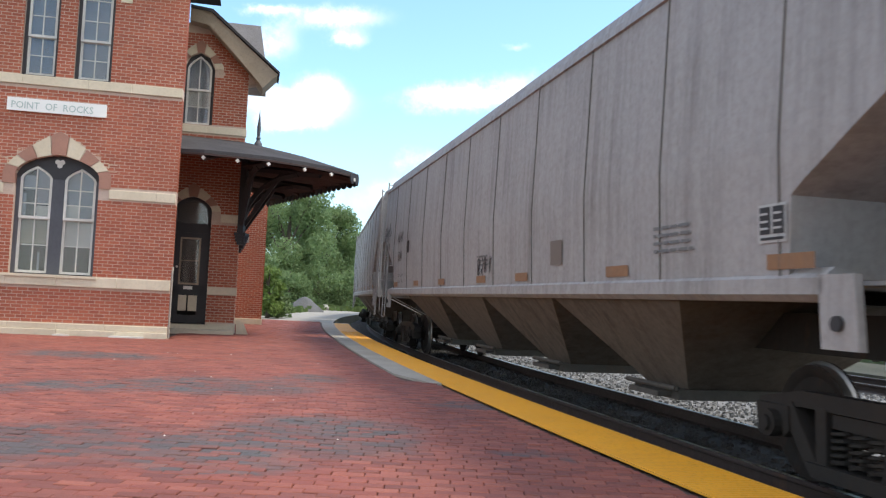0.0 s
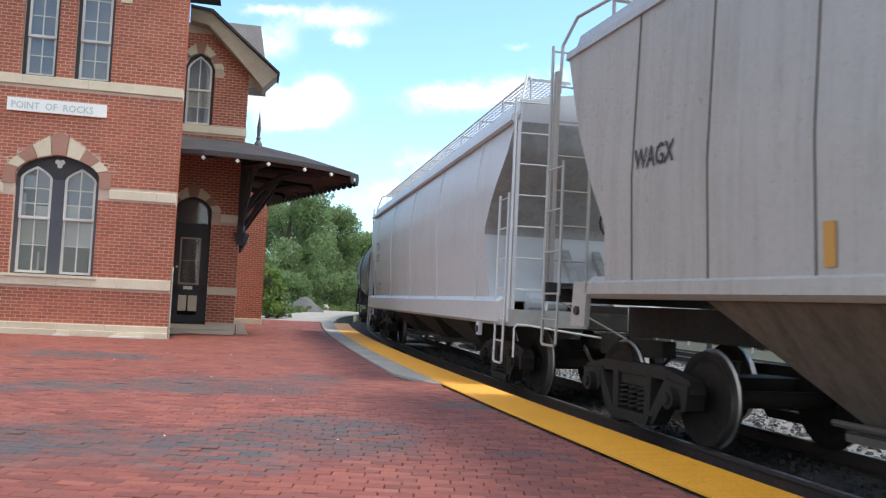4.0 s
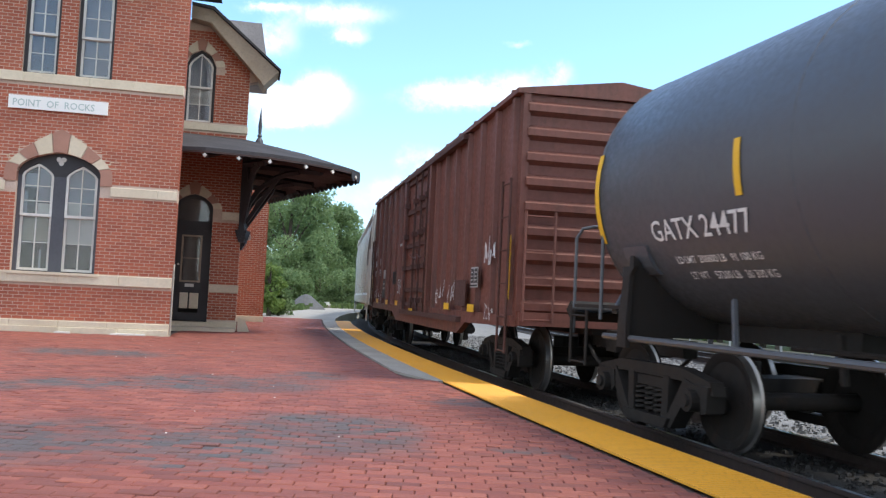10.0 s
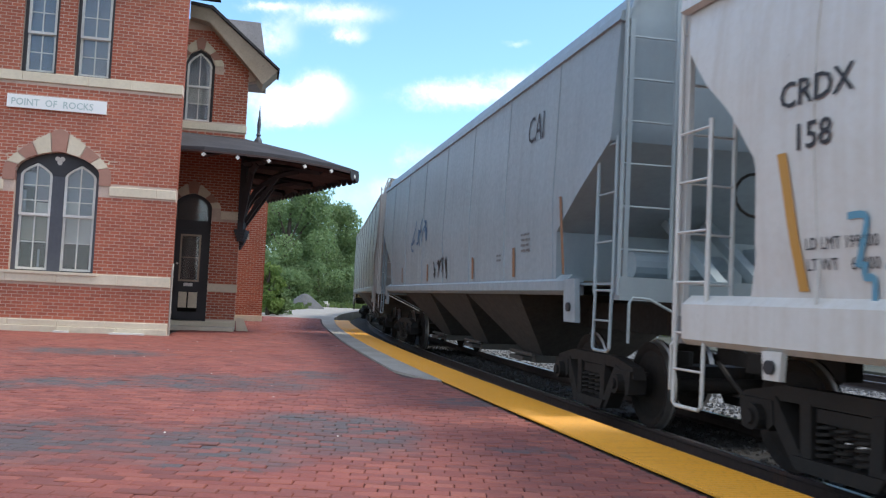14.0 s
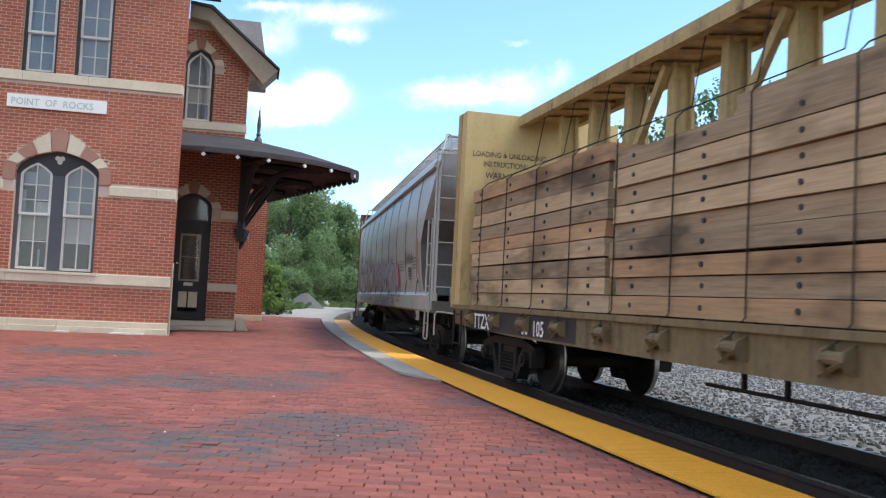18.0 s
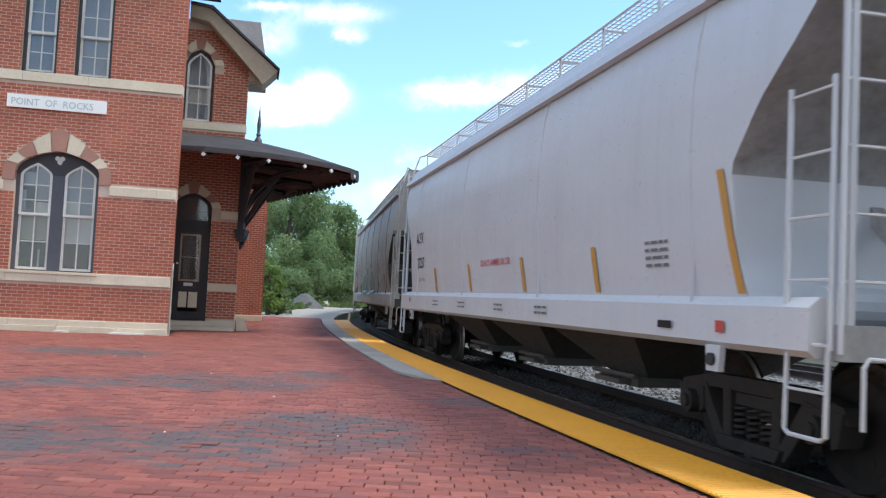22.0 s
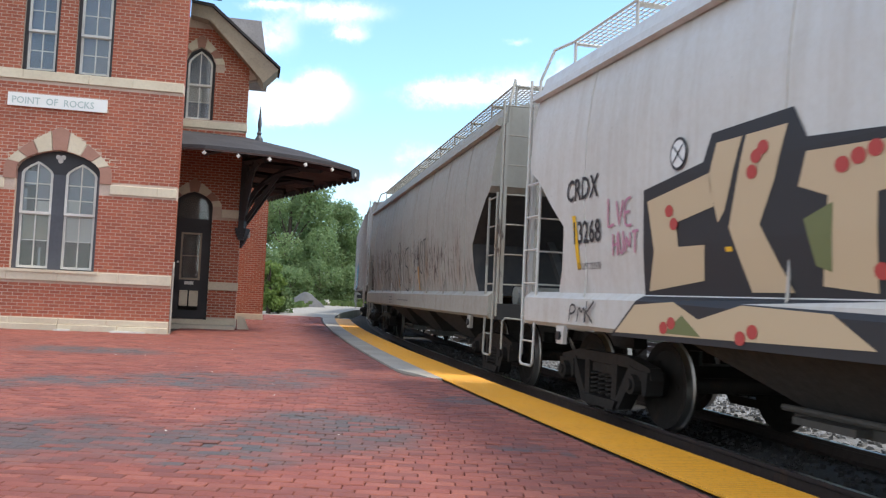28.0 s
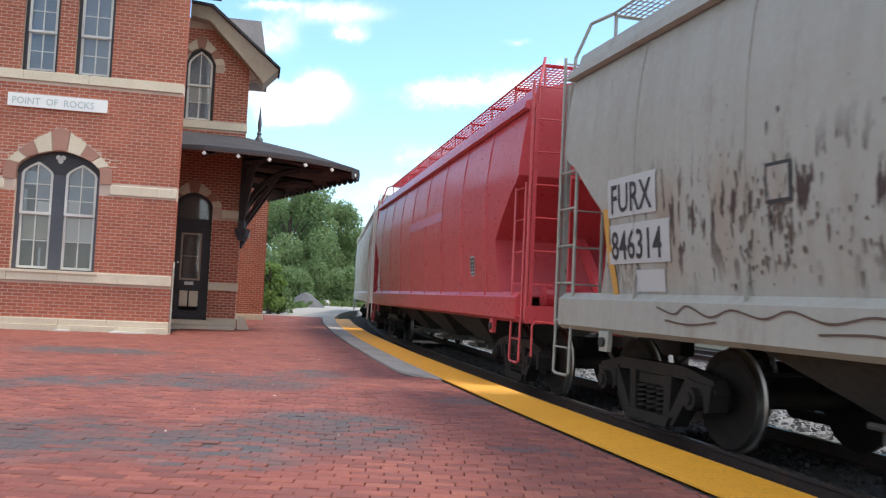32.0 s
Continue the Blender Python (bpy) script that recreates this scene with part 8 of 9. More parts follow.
def sash(name, x0, x1, z0, z1, y, panes_x, panes_z, parent, pointed=0.0, blind=None):
    """One timber sash: stiles, rails, glazing bars and panes of old glass."""
    frame_ob = None
    bm = bmesh.new()
    t = 0.055
    box(bm, x0, x0 + t, y, y + 0.05, z0, z1)
    box(bm, x1 - t, x1, y, y + 0.05, z0, z1)
    box(bm, x0, x1, y + 0.002, y + 0.048, z0, z0 + t)
    if pointed:
        cur = gothic((x0 + x1) / 2, (x1 - x0) / 2, z1, pointed, 7, 0.4)
        cur2 = gothic((x0 + x1) / 2, (x1 - x0) / 2 - t, z1, pointed - t * 0.9, 7, 0.4)
        for (a, b3), (c, d) in zip(zip(cur, cur[1:]), zip(cur2, cur2[1:])):
            loft(bm, [[(a[0], yy, a[1]), (b3[0], yy, b3[1]), (d[0], yy, d[1]), (c[0], yy, c[1])] for yy in (y, y + 0.05)])
    else:
        box(bm, x0, x1, y + 0.002, y + 0.048, z1 - t, z1)
    frame_ob = put("sash_frame", bm, M_SASH, parent)
    top = z1 + pointed
    for i in range(1, panes_x):
        bm = bmesh.new()
        x = x0 + (x1 - x0) * i / panes_x
        box(bm, x - 0.013, x + 0.013, y + 0.004, y + 0.045, z0 + t, top - t)
        put("glazing_bar", bm, M_SASH, frame_ob)
    for i in range(1, panes_z):
        bm = bmesh.new()
        z = z0 + (z1 + pointed * 0.4 - z0) * i / panes_z
        box(bm, x0 + t, x1 - t, y + 0.008, y + 0.04, z - 0.010, z + 0.010)
        put("glazing_bar", bm, M_SASH, frame_ob)
    for i in range(panes_x):
        xa, xb = x0 + (x1 - x0) * i / panes_x, x0 + (x1 - x0) * (i + 1) / panes_x
        bm = bmesh.new()
        if pointed:
            pts = [(xa, z0)] + [(xb, z0)] + [p for p in gothic((x0 + x1) / 2, (x1 - x0) / 2, z1, pointed, 13, 0.4)[::-1] if xa - 0.001 <= p[0] <= xb + 0.001]
            loft(bm, [[(p[0], yy, p[1]) for p in pts] for yy in (y + 0.022, y + 0.027)])
            put("pane", bm, M_GLASS, frame_ob)
        else:
            for j in range(panes_z):
                za, zb = z0 + (z1 - z0) * j / panes_z, z0 + (z1 - z0) * (j + 1) / panes_z
                bm = bmesh.new()
                box(bm, xa + 0.005, xb - 0.005, y + 0.022, y + 0.027, za + 0.005, zb - 0.005)
                put("pane", bm, M_GLASS, frame_ob)
    # sheets behind the glass: lower-window blinds, and painted reflections in the other panes
    for fa, fb, za, zb, cloth in blind or ():
        bm = bmesh.new()
        w = x1 - x0
        box(bm, x0 + w * fa + 0.01, x0 + w * fb - 0.01, y + 0.10, y + 0.105, za, zb)
        put("roller_blind", bm, cloth, parent)


# the double window under the arch
win = new("window_1")
tagged(win, "tall paired timber window with peeling white sashes", "window", kind="structure")
bm = bmesh.new()
for lo, hi in ((-3.40, -3.32), (-2.66, -2.40), (-1.74, -1.66)):
    box(bm, lo, hi, 0.16, 0.27, 1.30, 3.52)
put("window_frame", bm, M_GREYWOOD, win)
bm = bmesh.new()
heads = gothic(-2.99, 0.33, 3.44, 0.29, 9, 0.4)[::-1], gothic(-2.07, 0.33, 3.44, 0.29, 9, 0.4)[::-1]
low_edge = [(-3.40, 3.44)] + heads[0][::-1] + heads[1][::-1] + [(-1.66, 3.44)]
n = len(low_edge)
up_edge = []
for x, z in low_edge:
    u = min(1.0, abs(x + 2.53) / 0.87)
    up_edge.append((x, 3.50 + 0.47 * (0.78 * math.sqrt(1 - u * u) + 0.22 * (1 - u))))
for (a, b3), (c, d) in zip(zip(low_edge, low_edge[1:]), zip(up_edge, up_edge[1:])):
    if abs(a[0] - b3[0]) > 1e-4:
        loft(bm, [[(a[0], yy, a[1]), (b3[0], yy, b3[1]), (d[0], yy, max(d[1], b3[1] + 0.01)), (c[0], yy, max(c[1], a[1] + 0.01))] for yy in (0.15, 0.28)])
put("tympanum", bm, M_DARKWOOD, win)
bm = bmesh.new()
for dx, dz in ((-0.05, 0.035), (0.05, 0.035), (0.0, -0.045)):
    loft(bm, [[(-2.53 + dx + 0.055 * math.cos(q), yy, 3.79 + dz + 0.055 * math.sin(q)) for q in np.linspace(0, 6.283, 12, endpoint=False)] for yy in (0.135, 0.16)])
put("trefoil", bm, M_SASH, win)
LOWER = {-3.32: [(0, 1, 1.99, 2.56, M_BLIND_OLIVE), (0.62, 0.72, 1.36, 1.8, M_PANE_SKY)], -2.40: [(0, 1, 1.97, 2.56, M_BLIND_REFLECT)]}
# upper sashes: patches stand in for mirrored trees and cloud
UPPER = {-3.32: [(0.5, 1, 2.86, 3.72, M_PANE_SKY), (0.5, 1, 2.58, 2.84, M_BLIND_REFLECT), (0, 0.5, 3.18, 3.5, M_PANE_SKY), (0, 0.2, 2.6, 3.1, M_PANE_SKY)], -2.40: [(0, 1, 2.9, 3.72, M_PANE_SKY), (0, 0.5, 2.58, 2.9, M_BLIND_REFLECT), (0.5, 1, 2.58, 2.88, M_PANE_SKY)]}
for x0, x1 in ((-3.32, -2.66), (-2.40, -1.74)):
    sash("sash", x0, x1, 1.34, 2.58, 0.22, 2, 2, win, 0.0, LOWER[x0])
    sash("sash", x0, x1, 2.54, 3.44, 0.17, 2, 3, win, 0.27, UPPER[x0])
bm = bmesh.new()
box(bm, -3.5, -1.56, -0.09, 0.40, 1.255, 1.315)
put("window_sill", bm, M_SAND, win)
for i, (x0, x1) in enumerate(((-3.46, -2.72), (-2.36, -1.57))):
    w = new(f"window_{i + 2}")
    tagged(w, "upper sash window with dark frame and white glazing bars", "window", kind="structure")
    bm = bmesh.new()
    for lo, hi in ((x0, x0 + 0.07), (x1 - 0.07, x1)):
        box(bm, lo, hi, 0.12, 0.26, 5.69, 8.1)
    box(bm, x0, x1, 0.13, 0.25, 5.69, 5.74)
    put("window_frame", bm, M_DARKWOOD, w)
    sash("sash", x0 + 0.07, x1 - 0.07, 5.74, 6.64, 0.19, 2, 2, w, 0.0, [(0, 1, 5.76, 6.62, M_PANE_SKY)])
    sash("sash", x0 + 0.07, x1 - 0.07, 6.60, 8.05, 0.14, 2, 3, w, 0.0, [(0, 1, 6.62, 8.0, M_PANE_SKY)])
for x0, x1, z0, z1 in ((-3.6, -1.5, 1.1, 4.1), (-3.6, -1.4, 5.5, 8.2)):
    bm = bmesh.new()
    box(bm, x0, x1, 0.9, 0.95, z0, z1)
    tagged(put("room_back", bm, M_ROOM), "dark panel painted as the unlit room behind the windows", "room", kind="structure")
bm = bmesh.new()
box(bm, -1.46, -1.22, -0.03, 0.1, 7.54, 7.95)
put("springer_stone", bm, M_SAND, front)
# pale stepped joints in the brickwork over the arch
for k in range(-6, 7):
    for j in range(3):
        x, z = -2.53 + 0.19 * k, 4.30 - 0.105 * abs(k) + 0.075 * j
        if j and (k + j) % 2:
            continue
        bm = bmesh.new()
        box(bm, x - 0.095, x + 0.095, -0.0075, 0.01, z, z + 0.014)
        box(bm, x - 0.102, x - 0.088, -0.007, 0.01, z - 0.075, z + 0.004)
        put("pale_joint", bm, M_SAND, front)
for x, w in ((-2.35, 0.34), (-1.2, 0.5), (-0.75, 0.3)):
    bm = bmesh.new()
    loft(bm, [[(x, -0.30, z), (x + w, -0.34, z), (x + w * 0.9, -0.12, z), (x + w * 0.15, -0.1, z)] for z in (0.0, 0.035)])
    bmesh.ops.recalc_face_normals(bm, faces=bm.faces)
    tagged(put("loose_slab", bm, M_SASH), "broken pale slab lying at the foot of the wall", "slab")
# the name board
board = new("name_board")
tagged(board, "white station name board fixed on the brick wall", "sign")
bm = bmesh.new()
box(bm, -3.66, -1.60, -0.075, -0.02, 4.87, 5.16)
put("board", bm, node_mat("white_sign_paint", (0.80, 0.79, 0.76), 0.5), board)
ob = lettering("POINT  OF  ROCKS", board, lambda z: 0.0, -3.58, 4.93, 0.155, node_mat("pale_green_lettering", (0.40, 0.48, 0.45), 0.6), 0.92, 0.006)
ob.data.transform(HOUSE @ Matrix.Translation((0, -0.066, 0)))
for x in (-3.5, -1.75):
    bm = bmesh.new()
    box(bm, x - 0.03, x + 0.03, -0.03, 0.01, 4.9, 5.1)
    put("bracket", bm, M_DARKWOOD, board)
# downpipe at the corner
bm = bmesh.new()
rod(bm, [(0.03, 0.02, 0.02), (0.03, 0.02, 1.5), (0.03, 0.10, 1.62)], 0.022, 10)
for z in (0.5, 1.3):
    rod(bm, [(0.03, 0.02, z), (0.03, 0.02, z + 0.05)], 0.03, 10)
tagged(put("downpipe", bm, M_CONCRETE), "short pale drain pipe at the wall corner", "pipe")

# porch wall and gable
Y2 = 4.2
PH = [(-0.40, 0.62, 0.20, 3.72), (-0.35, 0.47, 5.70, 7.76)]
porch = wall_with("wall_3", "red brick gable wall with an arched door and window", -1.2, 1.39, -0.1, 6.95, Y2, 0.4, [(h[0], h[1], h[2], min(h[3], 6.95)) for h in PH], M_MORTAR)
bm = bmesh.new()
loft(bm, [[(x, yy, z) for x, z in ((0.47, 6.95), (1.39, 6.95), (1.30, 7.1), (-0.2, 8.6), (-1.2, 7.7), (-1.2, 6.95), (-0.35, 6.95), (-0.35, 7.26), (-0.2, 7.58), (0.06, 7.71), (0.32, 7.58), (0.47, 7.26))] for yy in (Y2, Y2 + 0.4)])
put("gable", bm, M_MORTAR, porch)
DOORARCH, WINARCH = (0.11, 0.51, 3.30, 0.40), (0.06, 0.41, 7.26, 0.45)
spandrel(-0.40, 0.62, 3.30, 3.72, gothic(*DOORARCH, 13), Y2, 0.39, porch)
rake = lambda x: 8.6 - (x + 0.2) * 1.0
lay(porch, -0.75, 1.39, 0.27, 8.3, Y2, [out_of(-0.40, 0.62, 0, 3.3), out_of(-0.35, 0.47, 5.7, 7.26), out_of_arch(*DOORARCH, 0.24, 0.34), out_of_arch(*WINARCH, 0.24, 0.32), out_of(-9, 2, 1.02, 1.24), out_of(-9, 2, 3.02, 3.24), out_of(-9, 2, 5.46, 5.66),
    lambda a, b3, za, zb: [(a, min(b3, max(a, 8.74 - zb)))]], lambda x, z: False, 2)
voussoirs(*DOORARCH, 0.24, 0.34, 7, Y2, porch, 0)
voussoirs(*WINARCH, 0.24, 0.32, 7, Y2, porch, 0)
for z0, z1, a, c in ((0.0, 0.24, 0.62, 1.42), (1.02, 1.24, 0.62, 1.42), (3.02, 3.24, 0.86, 1.40), (5.46, 5.66, -0.9, 1.42)):
    stone_course("stone_band", a, c, z0, z1, Y2, 0.05, porch, int(z1 * 90))
# gable window
w = new("window_4")
tagged(w, "arched gable window with white sashes", "window", kind="structure")
bm = bmesh.new()
for lo, hi in ((-0.35, -0.27), (0.39, 0.47)):
    box(bm, lo, hi, Y2 + 0.10, Y2 + 0.22, 5.70, 7.28)
cur, cur2 = gothic(*WINARCH, 11), gothic(0.06, 0.33, 7.26, 0.37, 11)
for (a, b3), (c, d) in zip(zip(cur, cur[1:]), zip(cur2, cur2[1:])):
    loft(bm, [[(a[0], yy, a[1]), (b3[0], yy, b3[1]), (d[0], yy, d[1]), (c[0], yy, c[1])] for yy in (Y2 + 0.10, Y2 + 0.22)])
put("window_frame", bm, M_DARKWOOD, w)
sash("sash", -0.27, 0.39, 5.72, 6.70, Y2 + 0.16, 2, 2, w, 0.0, [(0, 1, 5.74, 6.2, M_PANE_SKY), (0, 1, 6.2, 6.68, M_BLIND_REFLECT)])
sash("sash", -0.27, 0.39, 6.65, 7.26, Y2 + 0.11, 2, 1, w, 0.37, [(0, 1, 6.68, 7.55, M_PANE_SKY)])
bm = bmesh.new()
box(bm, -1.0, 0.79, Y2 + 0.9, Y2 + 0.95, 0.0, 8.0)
tagged(put("room_back", bm, M_ROOM), "dark panel painted as the unlit hall behind the door", "room", kind="structure")
# the door
door = new("door_1")
tagged(door, "dark panelled station door under an arched fanlight", "door", kind="structure")
bm = bmesh.new()
for lo, hi in ((-0.40, -0.30), (0.52, 0.62)):
    box(bm, lo, hi, Y2 + 0.12, Y2 + 0.24, 0.20, 3.32)
box(bm, -0.40, 0.62, Y2 + 0.12, Y2 + 0.24, 2.70, 2.96)
cur, cur2 = gothic(*DOORARCH, 11), gothic(0.11, 0.40, 3.30, 0.30, 11)
for (a, b3), (c, d) in zip(zip(cur, cur[1:]), zip(cur2, cur2[1:])):
    loft(bm, [[(a[0], yy, a[1]), (b3[0], yy, b3[1]), (d[0], yy, d[1]), (c[0], yy, c[1])] for yy in (Y2 + 0.12, Y2 + 0.24)])
put("door_frame", bm, M_DARKWOOD, door)
bm = bmesh.new()
pts = [(-0.31, 2.95), (0.53, 2.95)] + gothic(0.11, 0.42, 3.30, 0.32, 9)[::-1]
loft(bm, [[(x, yy, z) for x, z in pts] for yy in (Y2 + 0.16, Y2 + 0.17)])
put("fanlight", bm, M_GLASS, door, "pale arched glass fanlight")
bm = bmesh.new()
for x0, x1, z0, z1 in ((-0.30, 0.52, 0.22, 0.44), (-0.30, 0.52, 0.98, 1.28), (-0.30, 0.52, 2.56, 2.70), (-0.30, -0.16, 0.44, 2.56), (0.36, 0.52, 0.44, 2.56)):
    box(bm, x0, x1, Y2 + 0.15, Y2 + 0.20, z0, z1)
leaf = put("door_leaf", bm, M_DARKWOOD, door)
bm = bmesh.new()
for x0, x1, z0, z1 in ((-0.17, -0.12, 1.27, 2.57), (0.33, 0.38, 1.27, 2.57), (-0.17, 0.38, 1.27, 1.32), (-0.17, 0.38, 2.52, 2.57), (-0.17, 0.38, 1.92, 1.94)):
    box(bm, x0, x1, Y2 + 0.138, Y2 + 0.165, z0, z1)
put("glass_bead", bm, M_TRIM, leaf)
bm = bmesh.new()
box(bm, -0.15, 0.36, Y2 + 0.165, Y2 + 0.172, 1.29, 2.55)
put("door_glass", bm, M_GLASS, leaf)
for x0, x1 in ((-0.14, 0.08), (0.12, 0.36)):
    bm = bmesh.new()
    box(bm, x0, x1, Y2 + 0.14, Y2 + 0.19, 0.55, 0.98)
    bmesh.ops.bevel(bm, geom=bm.edges, offset=0.012, segments=1, affect="EDGES")
    put("lower_panel", bm, M_SAND, leaf, "bare weathered wooden panel")
bm = bmesh.new()
box(bm, -0.02, 0.22, Y2 + 0.135, Y2 + 0.152, 1.14, 1.23)
put("letter_plate", bm, M_SASH, leaf)
bm = bmesh.new()
rod(bm, [(-0.22, Y2 + 0.15, 1.75), (-0.22, Y2 + 0.06, 1.75)], 0.03, 8)
put("door_knob", bm, M_SASH, leaf)
bm = bmesh.new()
box(bm, -0.95, 1.42, Y2 - 0.25, Y2 + 0.3, -0.02, 0.20)
box(bm, -0.75, 1.40, Y2 - 1.15, Y2 - 0.25, -0.02, 0.09)
tagged(put("door_step", bm, M_SAND), "worn stone steps before the door", "step")
# gable roof with its deep eave
bm = bmesh.new()
slope = [(-0.25, 8.80), (0.27, 8.76), (2.17, 7.20), (1.78, 6.78), (1.42, 7.20), (0.22, 8.38), (-0.25, 8.46)]
loft(bm, [[(x, yy, z) for x, z in slope] for yy in (Y2 - 0.42, Y2 + 0.5)])
gr = tagged(put("gable_roof", bm, M_TRIM), "brown painted gable eave with boarded soffit", "roof", kind="structure")
bm = bmesh.new()
loft(bm, [[(x, yy, z) for x, z in ((-0.25, 8.80), (0.32, 8.74), (2.22, 7.20), (2.22, 7.26), (0.34, 8.82), (-0.25, 8.88))] for yy in (Y2 - 0.48, Y2 + 0.7)])
put("slate_edge", bm, M_SLATE, gr)
bm = bmesh.new()
for xa, za in ((0.30, 8.40), (1.0, 7.66)):
    bar(bm, (xa, Y2 - 0.5, za), (xa + 0.7, Y2 - 0.5, za - 0.74), 0.08, 0.05)
put("barge_board", bm, M_TRIM, gr)
bm = bmesh.new()
loft(bm, [[(0.3, Y2 + 2.0, 7.75), (1.9, Y2 + 2.0, 7.75), (1.9, Y2 + 5, 7.75), (0.3, Y2 + 5, 7.75)], [(0.5, Y2 + 2.2, 9.3), (1.62, Y2 + 2.2, 9.3), (1.62, Y2 + 4.5, 9.3), (0.5, Y2 + 4.5, 9.3)]])
tagged(put("rear_slate_roof", bm, stony("weathered_grey_slate", (0.30, 0.28, 0.28), (0.20, 0.185, 0.185), 9, 0.9, 0.02, 0.5)), "steep grey slate roof behind the gable", "roof", kind="structure")
bm = bmesh.new()
loft(bm, [[(x, yy, z) for x, z in ((-0.2, 7.9), (0.4, 7.9), (1.35, 6.9), (1.78, 7.02), (0.27, 8.42), (-0.2, 8.5))] for yy in (Y2 + 0.02, Y2 + 0.35)])
bmesh.ops.recalc_face_normals(bm, faces=bm.faces)
put("gable_infill", bm, M_MORTAR, gr)
# bricks of the return beside the porch
vs, fs, k = [], [], 0
for row in range(int((8.3 - 0.27) / COURSE)):
    z = 0.27 + row * COURSE + 0.007
    if any(a < z + 0.06 and z < b3 for a, b3 in ((1.07, 1.30), (3.06, 3.27), (5.48, 5.69))):
        continue
    y = 0.01 - (LONG / 2 if row % 2 else 0)
    while y < 0.42:
        a, b3 = max(y, 0.005), min(y + LONG - 0.016, 0.44)
        y += LONG
        vs.append(brick_box * (0.05, b3 - a, 0.0605) + (-0.045, a, z))
        fs.append(brick_quads + 8 * k)
        k += 1
pts = np.concatenate(vs) @ np.array(HOUSE.to_3x3()).T + np.array(C1)
tagged(raw("return_brickwork", pts, np.concatenate(fs), M_WALLBRICK, front), kind="stuff")
# wing beyond the porch
Y3 = 12.0
bm = bmesh.new()
box(bm, 0.2, 2.22, Y3, Y3 + 3, -0.1, 5.4)
wing = tagged(put("wall_4", bm, M_MORTAR), "far brick wing under the canopy", "wall", kind="structure")
lay(wing, 1.1, 2.24, 0.2, 5.3, Y3, [], lambda x, z: False, 4)
stone_course("stone_band", 1.0, 2.26, -0.02, 0.2, Y3, 0.05, wing, 3)
bm = bmesh.new()
loft(bm, [[(x, y, z) for x, y in ((1.385, Y2 + 0.3), (1.0, Y3), (-1.0, Y3), (-1.0, Y2 + 0.97), (0.8, Y2 + 0.97), (0.8, Y2 + 0.405), (1.0, Y2 + 0.405))] for z in (-0.1, 6.9)])
tagged(put("wall_5", bm, M_MORTAR), "side wall of the station along the platform", "wall", kind="structure")
# unseen slab added to stop daylight dropping in from the open gable
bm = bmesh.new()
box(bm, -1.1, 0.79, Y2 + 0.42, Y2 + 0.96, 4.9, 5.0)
tagged(put("hall_ceiling", bm, M_ROOM), "unseen dark slab added to keep daylight out of the hall", "ceiling", kind="structure")
# small lamp on the wing corner
bm = bmesh.new()
box(bm, 1.48, 1.66, Y2 + 2.0, Y2 + 2.15, 2.62, 2.80)
bar(bm, (1.30, Y2 + 2.1, 2.75), (1.55, Y2 + 2.1, 2.75), 0.04)
tagged(put("wall_lamp", bm, M_SASH), "small white floodlight under the canopy", "lamp")
# leaning board at the corner
bm = bmesh.new()
loft(bm, [[(x, y, z) for x, z in ((1.46, 0.0), (1.78, 0.0), (1.64, 0.33), (1.45, 0.38))] for y in (Y2 - 0.6, Y2 - 0.54)])
tagged(put("wooden_board", bm, M_SAND), "weathered board leaning against the wall corner", "board")

# ---- canopy ----
FRONT = [(-6.33, 20.40), (-5.70, 20.39), (-4.98, 20.66), (-4.30, 20.95), (-3.52, 21.58), (-2.93, 22.22), (-2.53, 22.87), (-2.36, 23.4)]
BACK = [(-2.55, 23.9), (-2.95, 24.5), (-3.45, 25.35), (-3.95, 26.3), (-4.6, 27.4), (-5.3, 28.7), (-6.2, 30.3)]
P0, P1, P2 = [HOUSE @ Vector(v) for v in ((-0.85, Y2 - 0.02, 5.38), (1.42, Y2 - 0.02, 5.30), (1.25, Y3, 5.2))]
rim = [Vector((x, y, 4.40)) for x, y in FRONT + BACK]
top = [P0.lerp(P1, i / (len(FRONT) - 1)) for i in range(len(FRONT))] + [P1.lerp(P2, (i + 1) / len(BACK)) for i in range(len(BACK))]
bm = bmesh.new()
secs = []
for a, c in zip(rim, top):
    mid = a.lerp(c, 0.5) + Vector((0, 0, 0.05))
    secs.append([a + Vector((0, 0, 0.03)), mid + Vector((0, 0, 0.03)), c, c - Vector((0, 0, 0.10)), mid - Vector((0, 0, 0.09)), a - Vector((0, 0, 0.05))])
loft(bm, secs)
bmesh.ops.recalc_face_normals(bm, faces=bm.faces)
canopy = part("platform_canopy", bm, M_SLATE)
tagged(canopy, "dark slate platform canopy with timber brackets and scalloped edge", "canopy", kind="structure")
bm = bmesh.new()
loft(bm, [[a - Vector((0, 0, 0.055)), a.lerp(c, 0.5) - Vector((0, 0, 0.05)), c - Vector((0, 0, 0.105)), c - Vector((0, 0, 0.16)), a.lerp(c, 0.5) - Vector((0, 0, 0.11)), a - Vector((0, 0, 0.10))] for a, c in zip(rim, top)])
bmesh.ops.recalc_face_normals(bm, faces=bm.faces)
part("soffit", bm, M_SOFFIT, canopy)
TAILS = [(-5.72, 20.40), (-4.98, 20.67), (-4.30, 20.96), (-3.53, 21.59), (-2.95, 22.22), (-2.45, 23.1)]
